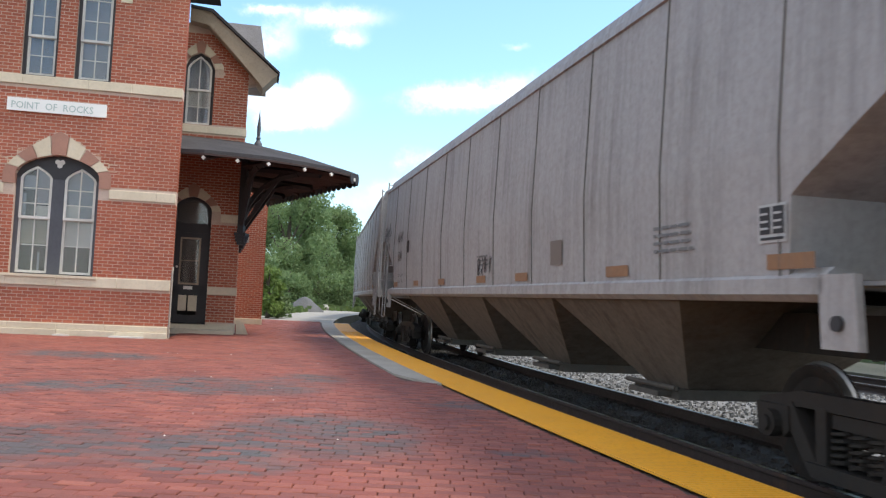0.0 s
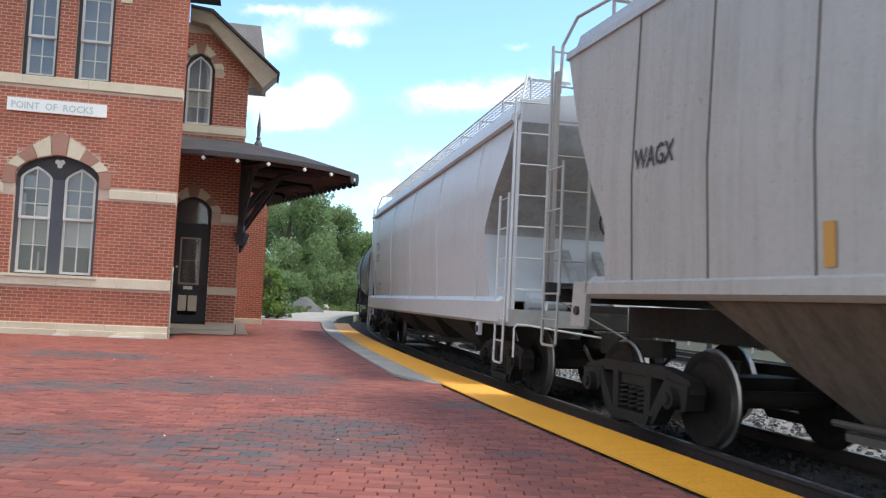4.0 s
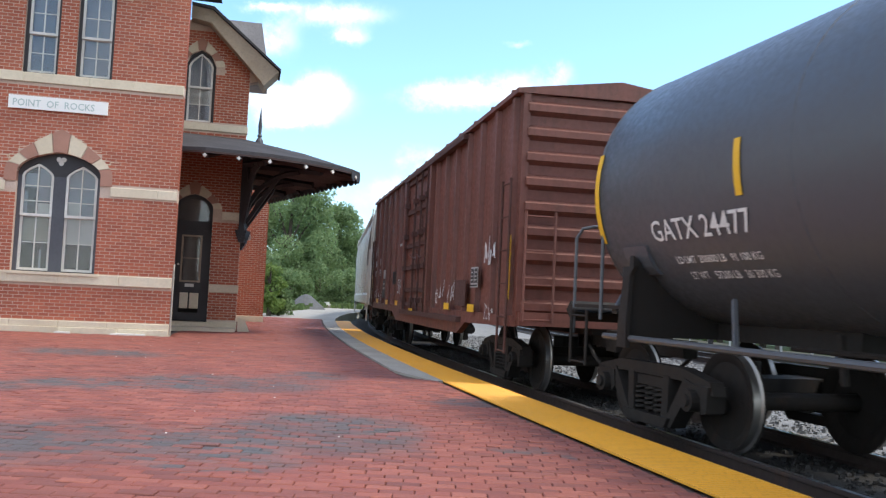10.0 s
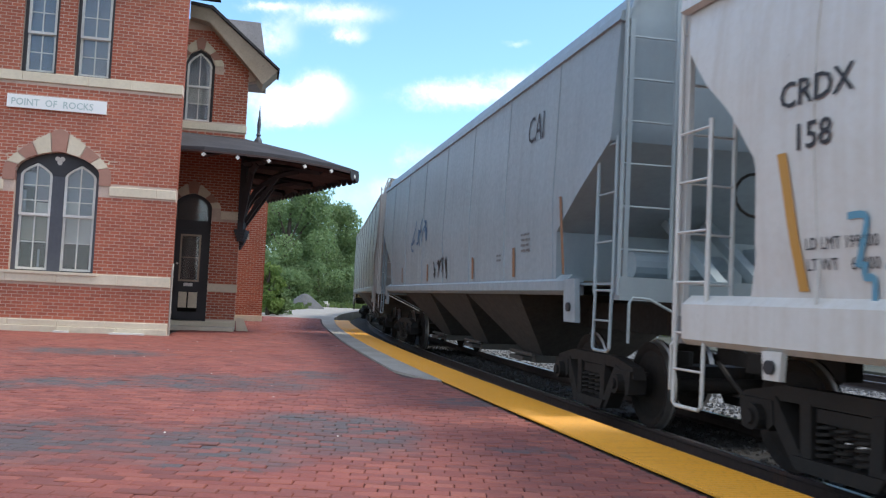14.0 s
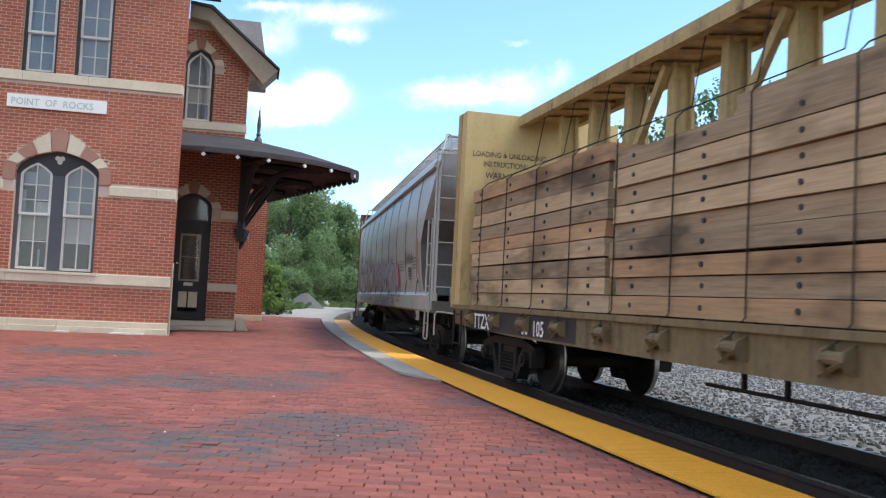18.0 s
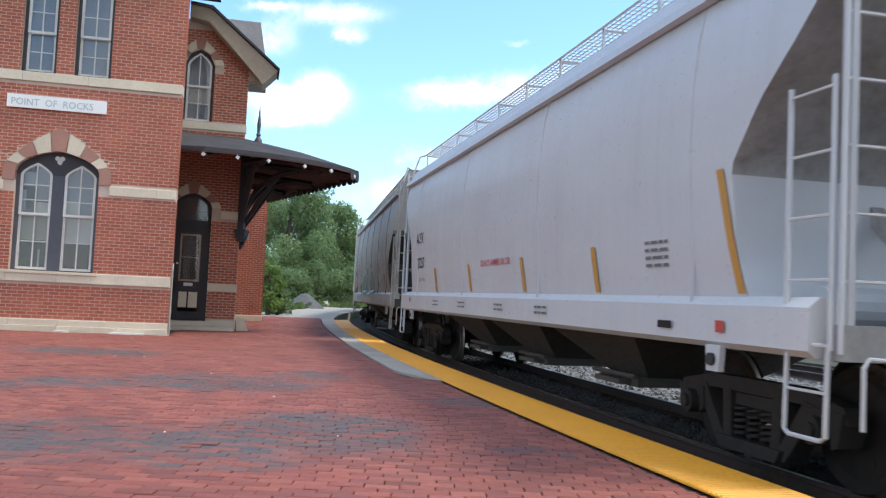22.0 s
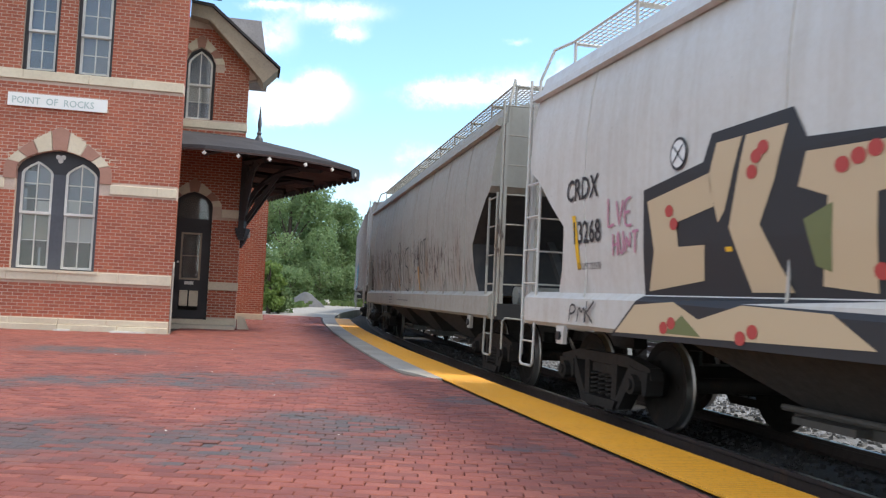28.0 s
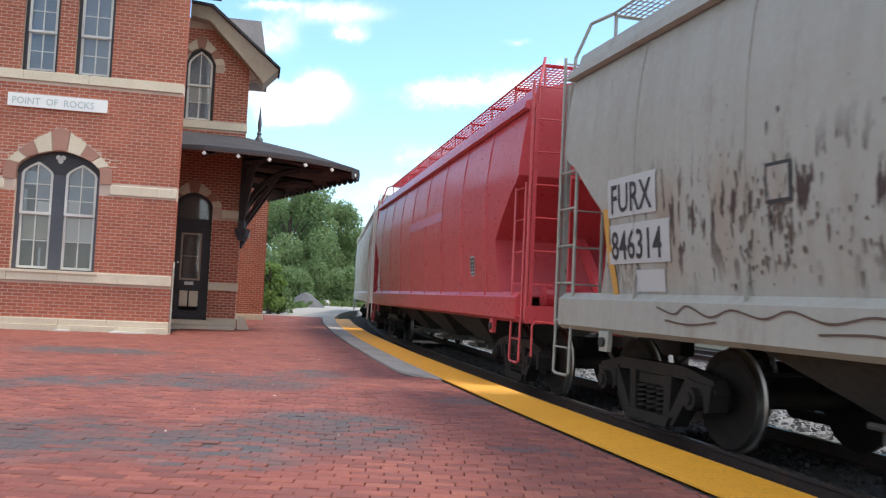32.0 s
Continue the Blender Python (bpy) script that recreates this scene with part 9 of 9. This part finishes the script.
for x, y in TAILS:
    a = Vector((x, y, 4.24))
    d = (P1 - a)
    d.z = 0
    d.normalize()
    inn = a + d * 1.9 + Vector((0, 0, 0.42))
    bm = bmesh.new()
    bar(bm, a + d * 0.02, inn, 0.085, 0.12)
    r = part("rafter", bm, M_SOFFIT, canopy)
    bm = bmesh.new()
    bar(bm, a - d * 0.03, a + d * 0.015, 0.075, 0.075)
    part("rafter_tail", bm, M_SASH, r, "white painted rafter end")
# scalloped valance along the trackside edge
path = [Vector((x, y, 4.36)) for x, y in FRONT[-2:] + BACK]
for a, c in zip(path, path[1:]):
    n = max(2, int((c - a).length / 0.30))
    for i in range(n):
        u, w = a.lerp(c, i / n), a.lerp(c, (i + 1) / n)
        t = (w - u).normalized()
        o = Vector((-t.y, t.x, 0)) * 0.015
        pts = [u, w] + [u.lerp(w, 0.5 + 0.46 * math.cos(q)) - Vector((0, 0, 0.10 + 0.13 * math.sin(q))) for q in np.linspace(0, math.pi, 7)]
        bm = bmesh.new()
        loft(bm, [[p - o for p in pts], [p + o for p in pts]])
        part("valance_board", bm, M_DARKWOOD, canopy)
for x, y in BACK[::1]:
    a = Vector((x, y, 4.28))
    inn = a.lerp(P2, 0.28) + Vector((0, 0, 0.1))
    bm = bmesh.new()
    bar(bm, a, inn, 0.085, 0.12)
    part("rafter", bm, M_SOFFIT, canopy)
# big curved brackets from the wall corner
for target, base in (((-4.30, 20.96), (1.42, Y2 - 0.05)), ((-2.93, 22.6), (1.45, Y2 + 0.15)), ((-3.6, 25.6), (1.40, Y2 + 2.2)), ((-5.0, 28.2), (1.3, Y2 + 5.0))):
    w = HOUSE @ Vector((base[0], base[1], 0))
    e = Vector((target[0], target[1], 0))
    d = (e - w)
    ln = d.length
    d.normalize()
    bm = bmesh.new()
    bar(bm, w + Vector((0, 0, 2.65)), w + Vector((0, 0, 4.9)), 0.16)
    bar(bm, w + Vector((0, 0, 4.62)), w + d * ln * 0.86 + Vector((0, 0, 4.30)), 0.13)
    pts = [w + d * (ln * 0.62 * (1 - math.cos(q))) + Vector((0, 0, 2.95 + 1.4 * math.sin(q))) for q in np.linspace(0, math.pi / 2, 8)]
    for p, q in zip(pts, pts[1:]):
        bar(bm, p, q, 0.12)
    bar(bm, w + d * 0.10 + Vector((0, 0, 3.0)), w + d * ln * 0.45 + Vector((0, 0, 4.45)), 0.10)
    part("canopy_bracket", bm, M_DARKWOOD, canopy)
    bm = bmesh.new()
    for k, (r, z) in enumerate(((0.15, 2.72), (0.13, 2.64), (0.11, 2.56), (0.08, 2.48))):
        c = w + d * 0.03
        box(bm, c.x - r, c.x + r, c.y - r, c.y + r, z - 0.04, z + 0.04)
    part("bracket_corbel", bm, M_DARKWOOD, canopy)
# finial
bm = bmesh.new()
prof = [(0.14, 5.25), (0.11, 5.45), (0.05, 5.55), (0.075, 5.60), (0.045, 5.66), (0.06, 5.9), (0.03, 6.15), (0.004, 6.45)]
cc = HOUSE @ Vector((1.75, Y2 + 0.9, 0))
loft(bm, [[(cc.x + r * math.cos(q), cc.y + r * math.sin(q), z) for q in np.linspace(0, 6.283, 10, endpoint=False)] for r, z in prof])
part("finial", bm, M_GREYWOOD, canopy, "slim metal finial on the canopy hip")

# ---- trees and the far side ----


def foliage(name, tone, dark):
    m, nt, add, b = tree_of(name)
    rnd = add("ShaderNodeNewGeometry").outputs["Random Per Island"]
    pos = add("ShaderNodeTexCoord").outputs["Object"]
    big = noise_of(add, pos, 0.5, 3)
    c = mixed(add, rnd, tone, dark)
    c = mixed(add, ramp(add, big, 0.35, 0.65, 0, 0.45), c, tuple(v * 0.7 for v in tone))
    nt.links.new(c, b.inputs["Base Color"])
    b.inputs["Roughness"].default_value = 0.6
    tr = add("ShaderNodeBsdfTranslucent", {"Color": c})
    mx = add("ShaderNodeMixShader", {0: 0.55})
    nt.links.new(b.outputs[0], mx.inputs[1])
    nt.links.new(tr.outputs[0], mx.inputs[2])
    nt.links.new(mx.outputs[0], nt.nodes["Material Output"].inputs[0])
    return m


M_LEAF = foliage("tree_leaves", (0.25, 0.345, 0.155), (0.15, 0.24, 0.10))
M_LEAF_DARK = foliage("dark_tree_leaves", (0.15, 0.24, 0.09), (0.075, 0.14, 0.05))
M_LEAF_LIGHT = foliage("young_leaves", (0.24, 0.34, 0.09), (0.14, 0.23, 0.06))
M_BARK = stony("tree_bark", (0.12, 0.095, 0.075), (0.07, 0.055, 0.045), 6, 0.9, 0.03)


def tree(x, y, h, wide, leaf, seed, leaves=5200, size=0.30, low=0.18, label="broad green tree in full leaf", ground=-0.5):
    """A tapered trunk with limbs and a ragged crown of small leaf sprays."""
    rnd, rs2 = random.Random(seed), np.random.RandomState(seed)
    thing = new("tree")
    thing.location = (x, y, ground)
    tagged(thing, label, "tree", "trees round the station")
    bm = bmesh.new()
    r0 = h * 0.028 + 0.05
    rod(bm, [(0, 0, 0), (0.05 * h * 0.2, 0, h * 0.25), (-0.02 * h, 0.02 * h, h * 0.55), (0, 0, h * 0.9)], r0, 8)
    for v in bm.verts:
        k = 1 - 0.85 * max(0, v.co.z) / h
        v.co.x *= k
        v.co.y *= k
    part("trunk", bm, M_BARK, thing)
    lobes = []
    for k in range(26):
        a, f = rnd.uniform(0, 6.283), rnd.random()
        z = h * (low + 0.12 + (0.82 - low) * f)
        rr = wide * (0.25 + 0.75 * math.sin(math.pi * min(1, max(0.08, (z / h - low) / (1.05 - low)))) ** 0.7)
        d = rr * rnd.uniform(0.35, 0.85)
        lobes.append((d * math.cos(a), d * math.sin(a), z, wide * rnd.uniform(0.26, 0.46)))
    for i, (lx, ly, lz, lr) in enumerate(lobes[:9]):
        bm = bmesh.new()
        rod(bm, [(0, 0, lz * 0.55), (lx * 0.5, ly * 0.5, lz * 0.8), (lx, ly, lz)], r0 * 0.28, 6)
        part("limb", bm, M_BARK, thing)
    lb = np.array(lobes)
    pick = rs2.randint(0, len(lb), leaves)
    d = rs2.normal(size=(leaves, 3))
    d /= np.linalg.norm(d, axis=1)[:, None]
    rad = lb[pick, 3] * (0.55 + 0.5 * rs2.rand(leaves) ** 0.6)
    c = lb[pick, :3] + d * rad[:, None] * (1.0, 1.0, 0.8)
    c[:, 2] += -0.10 * wide * rs2.rand(leaves) ** 3
    u = rs2.normal(size=(leaves, 3))
    u /= np.linalg.norm(u, axis=1)[:, None]
    w = np.cross(u, d + 0.4 * rs2.normal(size=(leaves, 3)))
    w /= np.linalg.norm(w, axis=1)[:, None]
    s = size * (0.5 + rs2.rand(leaves))[:, None]
    quad = np.stack([c - u * s * 0.5, c + w * s * 0.28, c + u * s * 0.5, c - w * s * 0.28], 1).reshape(-1, 3)
    quad[:, 2] = np.maximum(quad[:, 2], 0.1)
    me = bpy.data.meshes.new("crown")
    me.from_pydata(quad.tolist(), [], np.arange(leaves * 4).reshape(-1, 4).tolist())
    me.materials.append(leaf)
    ob = new("crown", me)
    ob.parent = thing
    return thing


# row of trees past the gravel lot
for i, (x, y, h, w) in enumerate(((-21, 90, 11.5, 5.0), (-15.5, 88, 12.3, 5.0), (-12.2, 93, 11.2, 4.2), (-9.5, 98, 9.3, 4.0), (-27, 95, 12, 5.5), (-18, 99, 12, 5), (-7.5, 112, 8.0, 4.5), (-2.5, 122, 8.6, 5), (4, 128, 9, 5.5), (12, 134, 10, 6), (-33, 100, 12, 6))):
    tree(x, y, h, w, M_LEAF if i % 3 else M_LEAF_LIGHT, 10 + i, 22000, 0.25, 0.0, ground=-0.1)
# low growth under the trees
for i, (x, y, h, w) in enumerate(((-17, 84, 4.2, 2.6), (-14.2, 82, 3.4, 2.4), (-12.0, 86, 4.4, 2.6), (-9.6, 88, 3.8, 2.3), (-7.4, 95, 4.5, 2.6), (-5.4, 104, 5.0, 3.0))):
    tree(x, y, h, w, M_LEAF, 140 + i, 7000, 0.22, 0.0, "dense green bush under the trees", -0.3)
# shrubs at the platform's end
for i, (x, y, h, w, l) in enumerate(((-8.35, 42.5, 2.7, 0.85, M_LEAF_LIGHT), (-9.0, 43.0, 3.4, 1.0, M_LEAF), (-9.9, 44.2, 3.0, 1.2, M_LEAF_LIGHT), (-8.0, 43.2, 1.3, 0.7, M_LEAF))):
    tree(x, y, h, w, l, 40 + i, 2600, 0.16, 0.0, "light green shrub by the platform's end", -0.1)
# wood beyond the tracks
for i, (x, y, h, w) in enumerate(((9.5, 56, 9.8, 3.6), (13.0, 53, 13.4, 4.0), (17.0, 50, 15.2, 4.6), (20.5, 46, 14.6, 4.4), (23.0, 40, 13.0, 4.2), (26.5, 37, 12.8, 4.4), (30.5, 34, 12.4, 4.6), (33, 27, 12, 4.6), (15, 60, 13, 5), (21, 56, 14, 5), (27, 48, 14, 5), (34, 42, 13, 5), (36, 18, 11, 5), (38, 8, 11, 5))):
    tree(x, y, h, w, M_LEAF_DARK if i % 3 else M_LEAF, 60 + i, 9000, 0.30, 0.02)
for i in range(16):
    f = i / 15
    tree(10.5 + 15 * f + 0.8 * math.sin(i * 2.1), 47 - 24 * f + 0.9 * math.cos(i * 1.7), 3.6 + 1.6 * math.sin(i * 1.3) ** 2, 1.3, M_LEAF_LIGHT, 90 + i, 2400, 0.20, 0.0, "light green sapling along the fence")
# a bare tree
bm = bmesh.new()
rb = random.Random(4)


def twig(p, d, ln, r, depth):
    q = p + d * ln
    rod(bm, [p, (p + q) / 2 + Vector((rb.uniform(-1, 1), rb.uniform(-1, 1), 0)) * ln * 0.06, q], r, 5)
    if depth:
        for _ in range(3):
            n = (d + Vector((rb.uniform(-1, 1), rb.uniform(-1, 1), rb.uniform(-0.2, 0.8))) * 0.65).normalized()
            twig(p + d * ln * rb.uniform(0.5, 1.0), n, ln * rb.uniform(0.5, 0.75), r * 0.55, depth - 1)


twig(Vector((0, 0, 0)), Vector((0.05, 0, 1)), 5.0, 0.12, 5)
bare = new("bare_tree")
bare.location = (18.6, 34.5, -0.5)
tagged(bare, "leafless grey tree in front of the wood", "tree")
part("branch_work", bm, M_BARK, bare)
# weeds along the gravel lot
rs = np.random.RandomState(8)
n = 6000
gx, gy = -24 + 17 * rs.rand(n), 42 + 44 * rs.rand(n)
keep = (gx < -9.3 - (gy - 42) * 0.02) | (gy > 76)
gx, gy = gx[keep], gy[keep]
n = len(gx)
hh, aa = 0.18 + 0.30 * rs.rand(n), rs.rand(n) * 6.28
c, d = np.column_stack([gx, gy, np.full(n, -0.06)]), np.column_stack([np.cos(aa), np.sin(aa), np.zeros(n)]) * 0.14
q = np.stack([c - d, c + d, c + d * 1.2 + np.column_stack([0.1 * np.sin(aa), 0.1 * np.cos(aa), hh]), c - d * 1.2 + np.column_stack([0.1 * np.sin(aa), 0.1 * np.cos(aa), hh])], 1).reshape(-1, 3)
tagged(raw("weeds", q, np.arange(4 * n).reshape(-1, 4), foliage("weed_leaves", (0.16, 0.23, 0.07), (0.10, 0.14, 0.05))), "rough weeds and grass round the gravel", "weeds", kind="stuff")
# gravel pile
bm = bmesh.new()
rr = random.Random(2)
rings = []
for k, (r, z) in enumerate(((1.45, -0.06), (1.1, 0.3), (0.75, 0.62), (0.4, 0.92), (0.1, 1.06))):
    rings.append([(-10.3 + r * 1.0 * math.cos(q) * rr.uniform(0.92, 1.08), 66.5 + r * math.sin(q) * rr.uniform(0.92, 1.08), z) for q in np.linspace(0, 6.283, 22, endpoint=False)])
loft(bm, rings)
bmesh.ops.recalc_face_normals(bm, faces=bm.faces)
tagged(smooth(part("heap", bm, stony("dark_heaped_stone", (0.13, 0.13, 0.13), (0.08, 0.08, 0.08), 10, 0.95, 0.05, 0.6)), 60), "heap of dark grey crushed stone on the lot", "stone heap")
bm = bmesh.new()
rod(bm, [(-10.2, 78, -0.05), (-10.2, 78, 0.45)], 0.22, 10)
tagged(part("marker_post", bm, M_SASH), "short white post beyond the gravel", "post")
bm = bmesh.new()
rod(bm, [(-11.8, 77, 0.12), (-9.2, 77.5, 0.12)], 0.14, 10)
tagged(part("drain_pipe", bm, M_CONCRETE), "grey concrete pipe lying on the gravel", "pipe")
# fence and lamps along the far platform
M_GALV = paint("galvanised_steel", (0.42, 0.43, 0.43), 0.5, 0.3, 0.0, (0.25, 0.24, 0.22), 0.0, 0.4)
FAR = -12.5
tagged(sweep("far_platform", [(-10.4, -0.2), (-10.4, -0.7), (-14.5, -0.7), (-14.5, -0.2)], -20, 60, 2, stony("dark_gravel", (0.07, 0.07, 0.05), (0.035, 0.04, 0.025), 8)), "low dark gravel platform beyond the tracks", "platform", kind="structure")
fence = new("fence")
tagged(fence, "grey metal railing along the far platform", "fence")
for k in range(30):
    s = 2 + k * 1.9
    a, b2 = along(s, FAR), along(s + 1.9, FAR)
    bm = bmesh.new()
    bar(bm, (a.x, a.y, -0.25), (a.x, a.y, 0.98), 0.07)
    part("fence_post", bm, M_GALV, fence)
    for z in (0.95, 0.45):
        bm = bmesh.new()
        bar(bm, (a.x, a.y, z), (b2.x, b2.y, z), 0.05)
        part("fence_rail", bm, M_GALV, fence)


def lamp_post(s, off, h):
    """A dark post with a curved arm and lamp head."""
    p = along(s, off)
    thing = new("platform_lamp")
    thing.location = (p.x, p.y, -0.25)
    tagged(thing, "dark metal lamp post on the far platform", "lamp post", "lamps on the far platform")
    bm = bmesh.new()
    rod(bm, [(0, 0, 0), (0, 0, h)], 0.06, 8)
    rod(bm, [(0, 0, 0), (0, 0, 0.35)], 0.10, 8)
    part("post", bm, M_DARKWOOD, thing)
    bm = bmesh.new()
    rod(bm, [(0, 0, h - 0.1), (-0.05, 0, h + 0.12), (-0.25, 0, h + 0.2), (-0.45, 0, h + 0.12)], 0.03, 6)
    part("arm", bm, M_DARKWOOD, thing)
    bm = bmesh.new()
    rod(bm, [(-0.45, 0, h + 0.16), (-0.45, 0, h + 0.02), (-0.45, 0, h - 0.1)], 0.16, 12)
    part("lamp_head", bm, M_SASH, thing)


for s in (12.5, 17.5, 24.5, 33.0):
    lamp_post(s, FAR + 0.5, 3.0)
p = along(19.0, FAR + 0.2)
board = new("platform_sign")
tagged(board, "small blue sign board on a post", "sign")
bm = bmesh.new()
bar(bm, (p.x, p.y, -0.25), (p.x, p.y, 2.5), 0.06)
part("post", bm, M_GALV, board)
bm = bmesh.new()
bar(bm, (p.x, p.y - 0.05, 2.05), (p.x, p.y - 0.05, 2.65), 0.26, 0.04)
part("panel", bm, node_mat("blue_sign_paint", (0.05, 0.16, 0.42), 0.5), board)
p = along(21.0, FAR + 0.1)
bm = bmesh.new()
bar(bm, (p.x, p.y, -0.25), (p.x, p.y, 1.55), 0.12)
tagged(part("white_post", bm, M_SASH), "white painted post on the far platform", "post")

# ---- paving bricks ----
bmq = bmesh.new()
loft(bmq, [[(-0.1015, -0.0495, -0.05), (0.1015, -0.0495, -0.05), (0.1015, 0.0495, -0.05), (-0.1015, 0.0495, -0.05)], [(-0.1015, -0.0495, -0.006), (0.1015, -0.0495, -0.006), (0.1015, 0.0495, -0.006), (-0.1015, 0.0495, -0.006)], [(-0.0965, -0.0445, 0), (0.0965, -0.0445, 0), (0.0965, 0.0445, 0), (-0.0965, 0.0445, 0)]])
ME_PAVER = mesh_of("paving_brick", bmq, M_PAVER_ONE)
paver_v = np.array([(-0.1015, -0.0495, -0.035), (0.1015, -0.0495, -0.035), (0.1015, 0.0495, -0.035), (-0.1015, 0.0495, -0.035), (-0.1015, -0.0495, -0.006), (0.1015, -0.0495, -0.006), (0.1015, 0.0495, -0.006), (-0.1015, 0.0495, -0.006), (-0.0955, -0.0435, 0), (0.0955, -0.0435, 0), (0.0955, 0.0435, 0), (-0.0955, 0.0435, 0)])
paver_f = np.array([(8, 9, 10, 11), (4, 5, 9, 8), (5, 6, 10, 9), (6, 7, 11, 10), (7, 4, 8, 11), (0, 1, 5, 4), (1, 2, 6, 5), (3, 0, 4, 7)])
floor = bpy.data.objects["platform"]
rs = np.random.RandomState(11)
LX, LY = 0.208, 0.104
sl = np.arange(-13.5, 42, 0.25)
cx = np.array([along(s, EDGE + STRIP + 0.06)[0] for s in sl])
cy = np.array([along(s, EDGE + STRIP + 0.06)[1] for s in sl])
bx = np.array([along(s, EDGE + STRIP + 0.07 + (wid(s) if s > 13 else 0))[0] for s in sl])
vs, fs, k, single = [], [], 0, 0
for row in range(-96, int((39.0 - 3.2) / LY)):
    y = 3.2 + row * LY
    lim = float(np.interp(y, cy, bx)) - 0.02
    x0 = max(min(-0.62 * y - 1.5, -6.0), -12.5)
    col = math.floor(x0 / LX)
    while True:
        x = col * LX + (LX / 2 if row % 2 else 0) + 0.03 * math.sin(row * 0.7)
        col += 1
        if x + 0.1 > lim:
            if x - 0.06 < lim:
                w2 = (lim - (x - 0.099)) / 0.198
                if w2 > 0.15:
                    v = paver_v * (w2, 1, 1)
                    vs.append(v + (x - 0.099 + 0.099 * w2, y, 0))
                    fs.append(paver_f + 12 * k)
                    k += 1
            break
        if y > 18.0:
            hp = HOUSE.inverted() @ Vector((x, y, 0))
            if hp.x < 0.1 and hp.y > -0.12 or (hp.x < 1.45 and hp.y > Y2 - 1.1) or (hp.x < 2.3 and hp.y > Y3 - 0.1):
                continue
        tz, ta, tb, tc = rs.normal(0, 0.0022), rs.normal(0, 0.012), rs.normal(0, 0.018), rs.normal(0, 0.012)
        if 3.2 <= y < 5.6 and -2.6 < x < 1.1 and single < 300:
            ob = new("paving_brick", ME_PAVER)
            ob.parent = floor
            ob.matrix_basis = Matrix.Translation((x, y, tz)) @ Matrix.Rotation(tc, 4, "Z") @ Matrix.Rotation(ta, 4, "Y") @ Matrix.Rotation(tb, 4, "X")
            single += 1
            continue
        v = paver_v.copy()
        v[:, 2] += tz + v[:, 0] * ta + v[:, 1] * tb
        v[:, 0], v[:, 1] = v[:, 0] - v[:, 1] * tc, v[:, 1] + v[:, 0] * tc
        vs.append(v + (x, y, 0))
        fs.append(paver_f + 12 * k)
        k += 1
tagged(raw("paving", vs, fs, M_PAVER, floor), kind="stuff")
# litter and pebbles
rs = np.random.RandomState(21)
bm = bmesh.new()
for k in range(22):
    y = 6 + 14 * rs.rand()
    x = -0.42 * y + (0.40 * y) * rs.rand()
    r = 0.006 + 0.010 * rs.rand()
    vv = [bm.verts.new((x + r * math.cos(q) * rs.uniform(0.7, 1.2), y + r * math.sin(q), 0.004)) for q in np.linspace(0, 6.283, 5, endpoint=False)]
    tp = bm.verts.new((x, y, 0.012))
    for i in range(5):
        bm.faces.new((vv[i], vv[(i + 1) % 5], tp))
tagged(part("pebbles", bm, M_SASH), "scattered pale pebbles on the brick paving", "pebbles", kind="stuff")


def motions():
    """Each car rolls along the line at the train's one speed; its wheels turn while it is near."""
    for ob, q, half in MOVERS:
        walk(ob, [(t, car_pose(q - V * t, half)) for t in np.arange(0, 32.01, 0.5)])
    for ob, ax, q in WHEELS:
        first, last = max(0.0, (q - 34.0) / V), min(32.0, (q + 4.0) / V)
        rows = [(0.0, 0.0)] if first > 0 else []
        if last > first:
            k0, k1 = math.ceil(first * FPS), math.floor(last * FPS)
            rows += [(k / FPS, (k - k0) / FPS * V / 0.457) for k in range(k0, k1 + 1)]
        if not rows:
            rows = [(0.0, 0.0)]
        if rows[-1][0] < 32.0:
            rows.append((32.0, rows[-1][1]))
        walk(ob, [(t, Matrix.Translation((ax, 0, 0.457)) @ Matrix.Rotation(a, 4, "Y")) for t, a in rows])


motions()
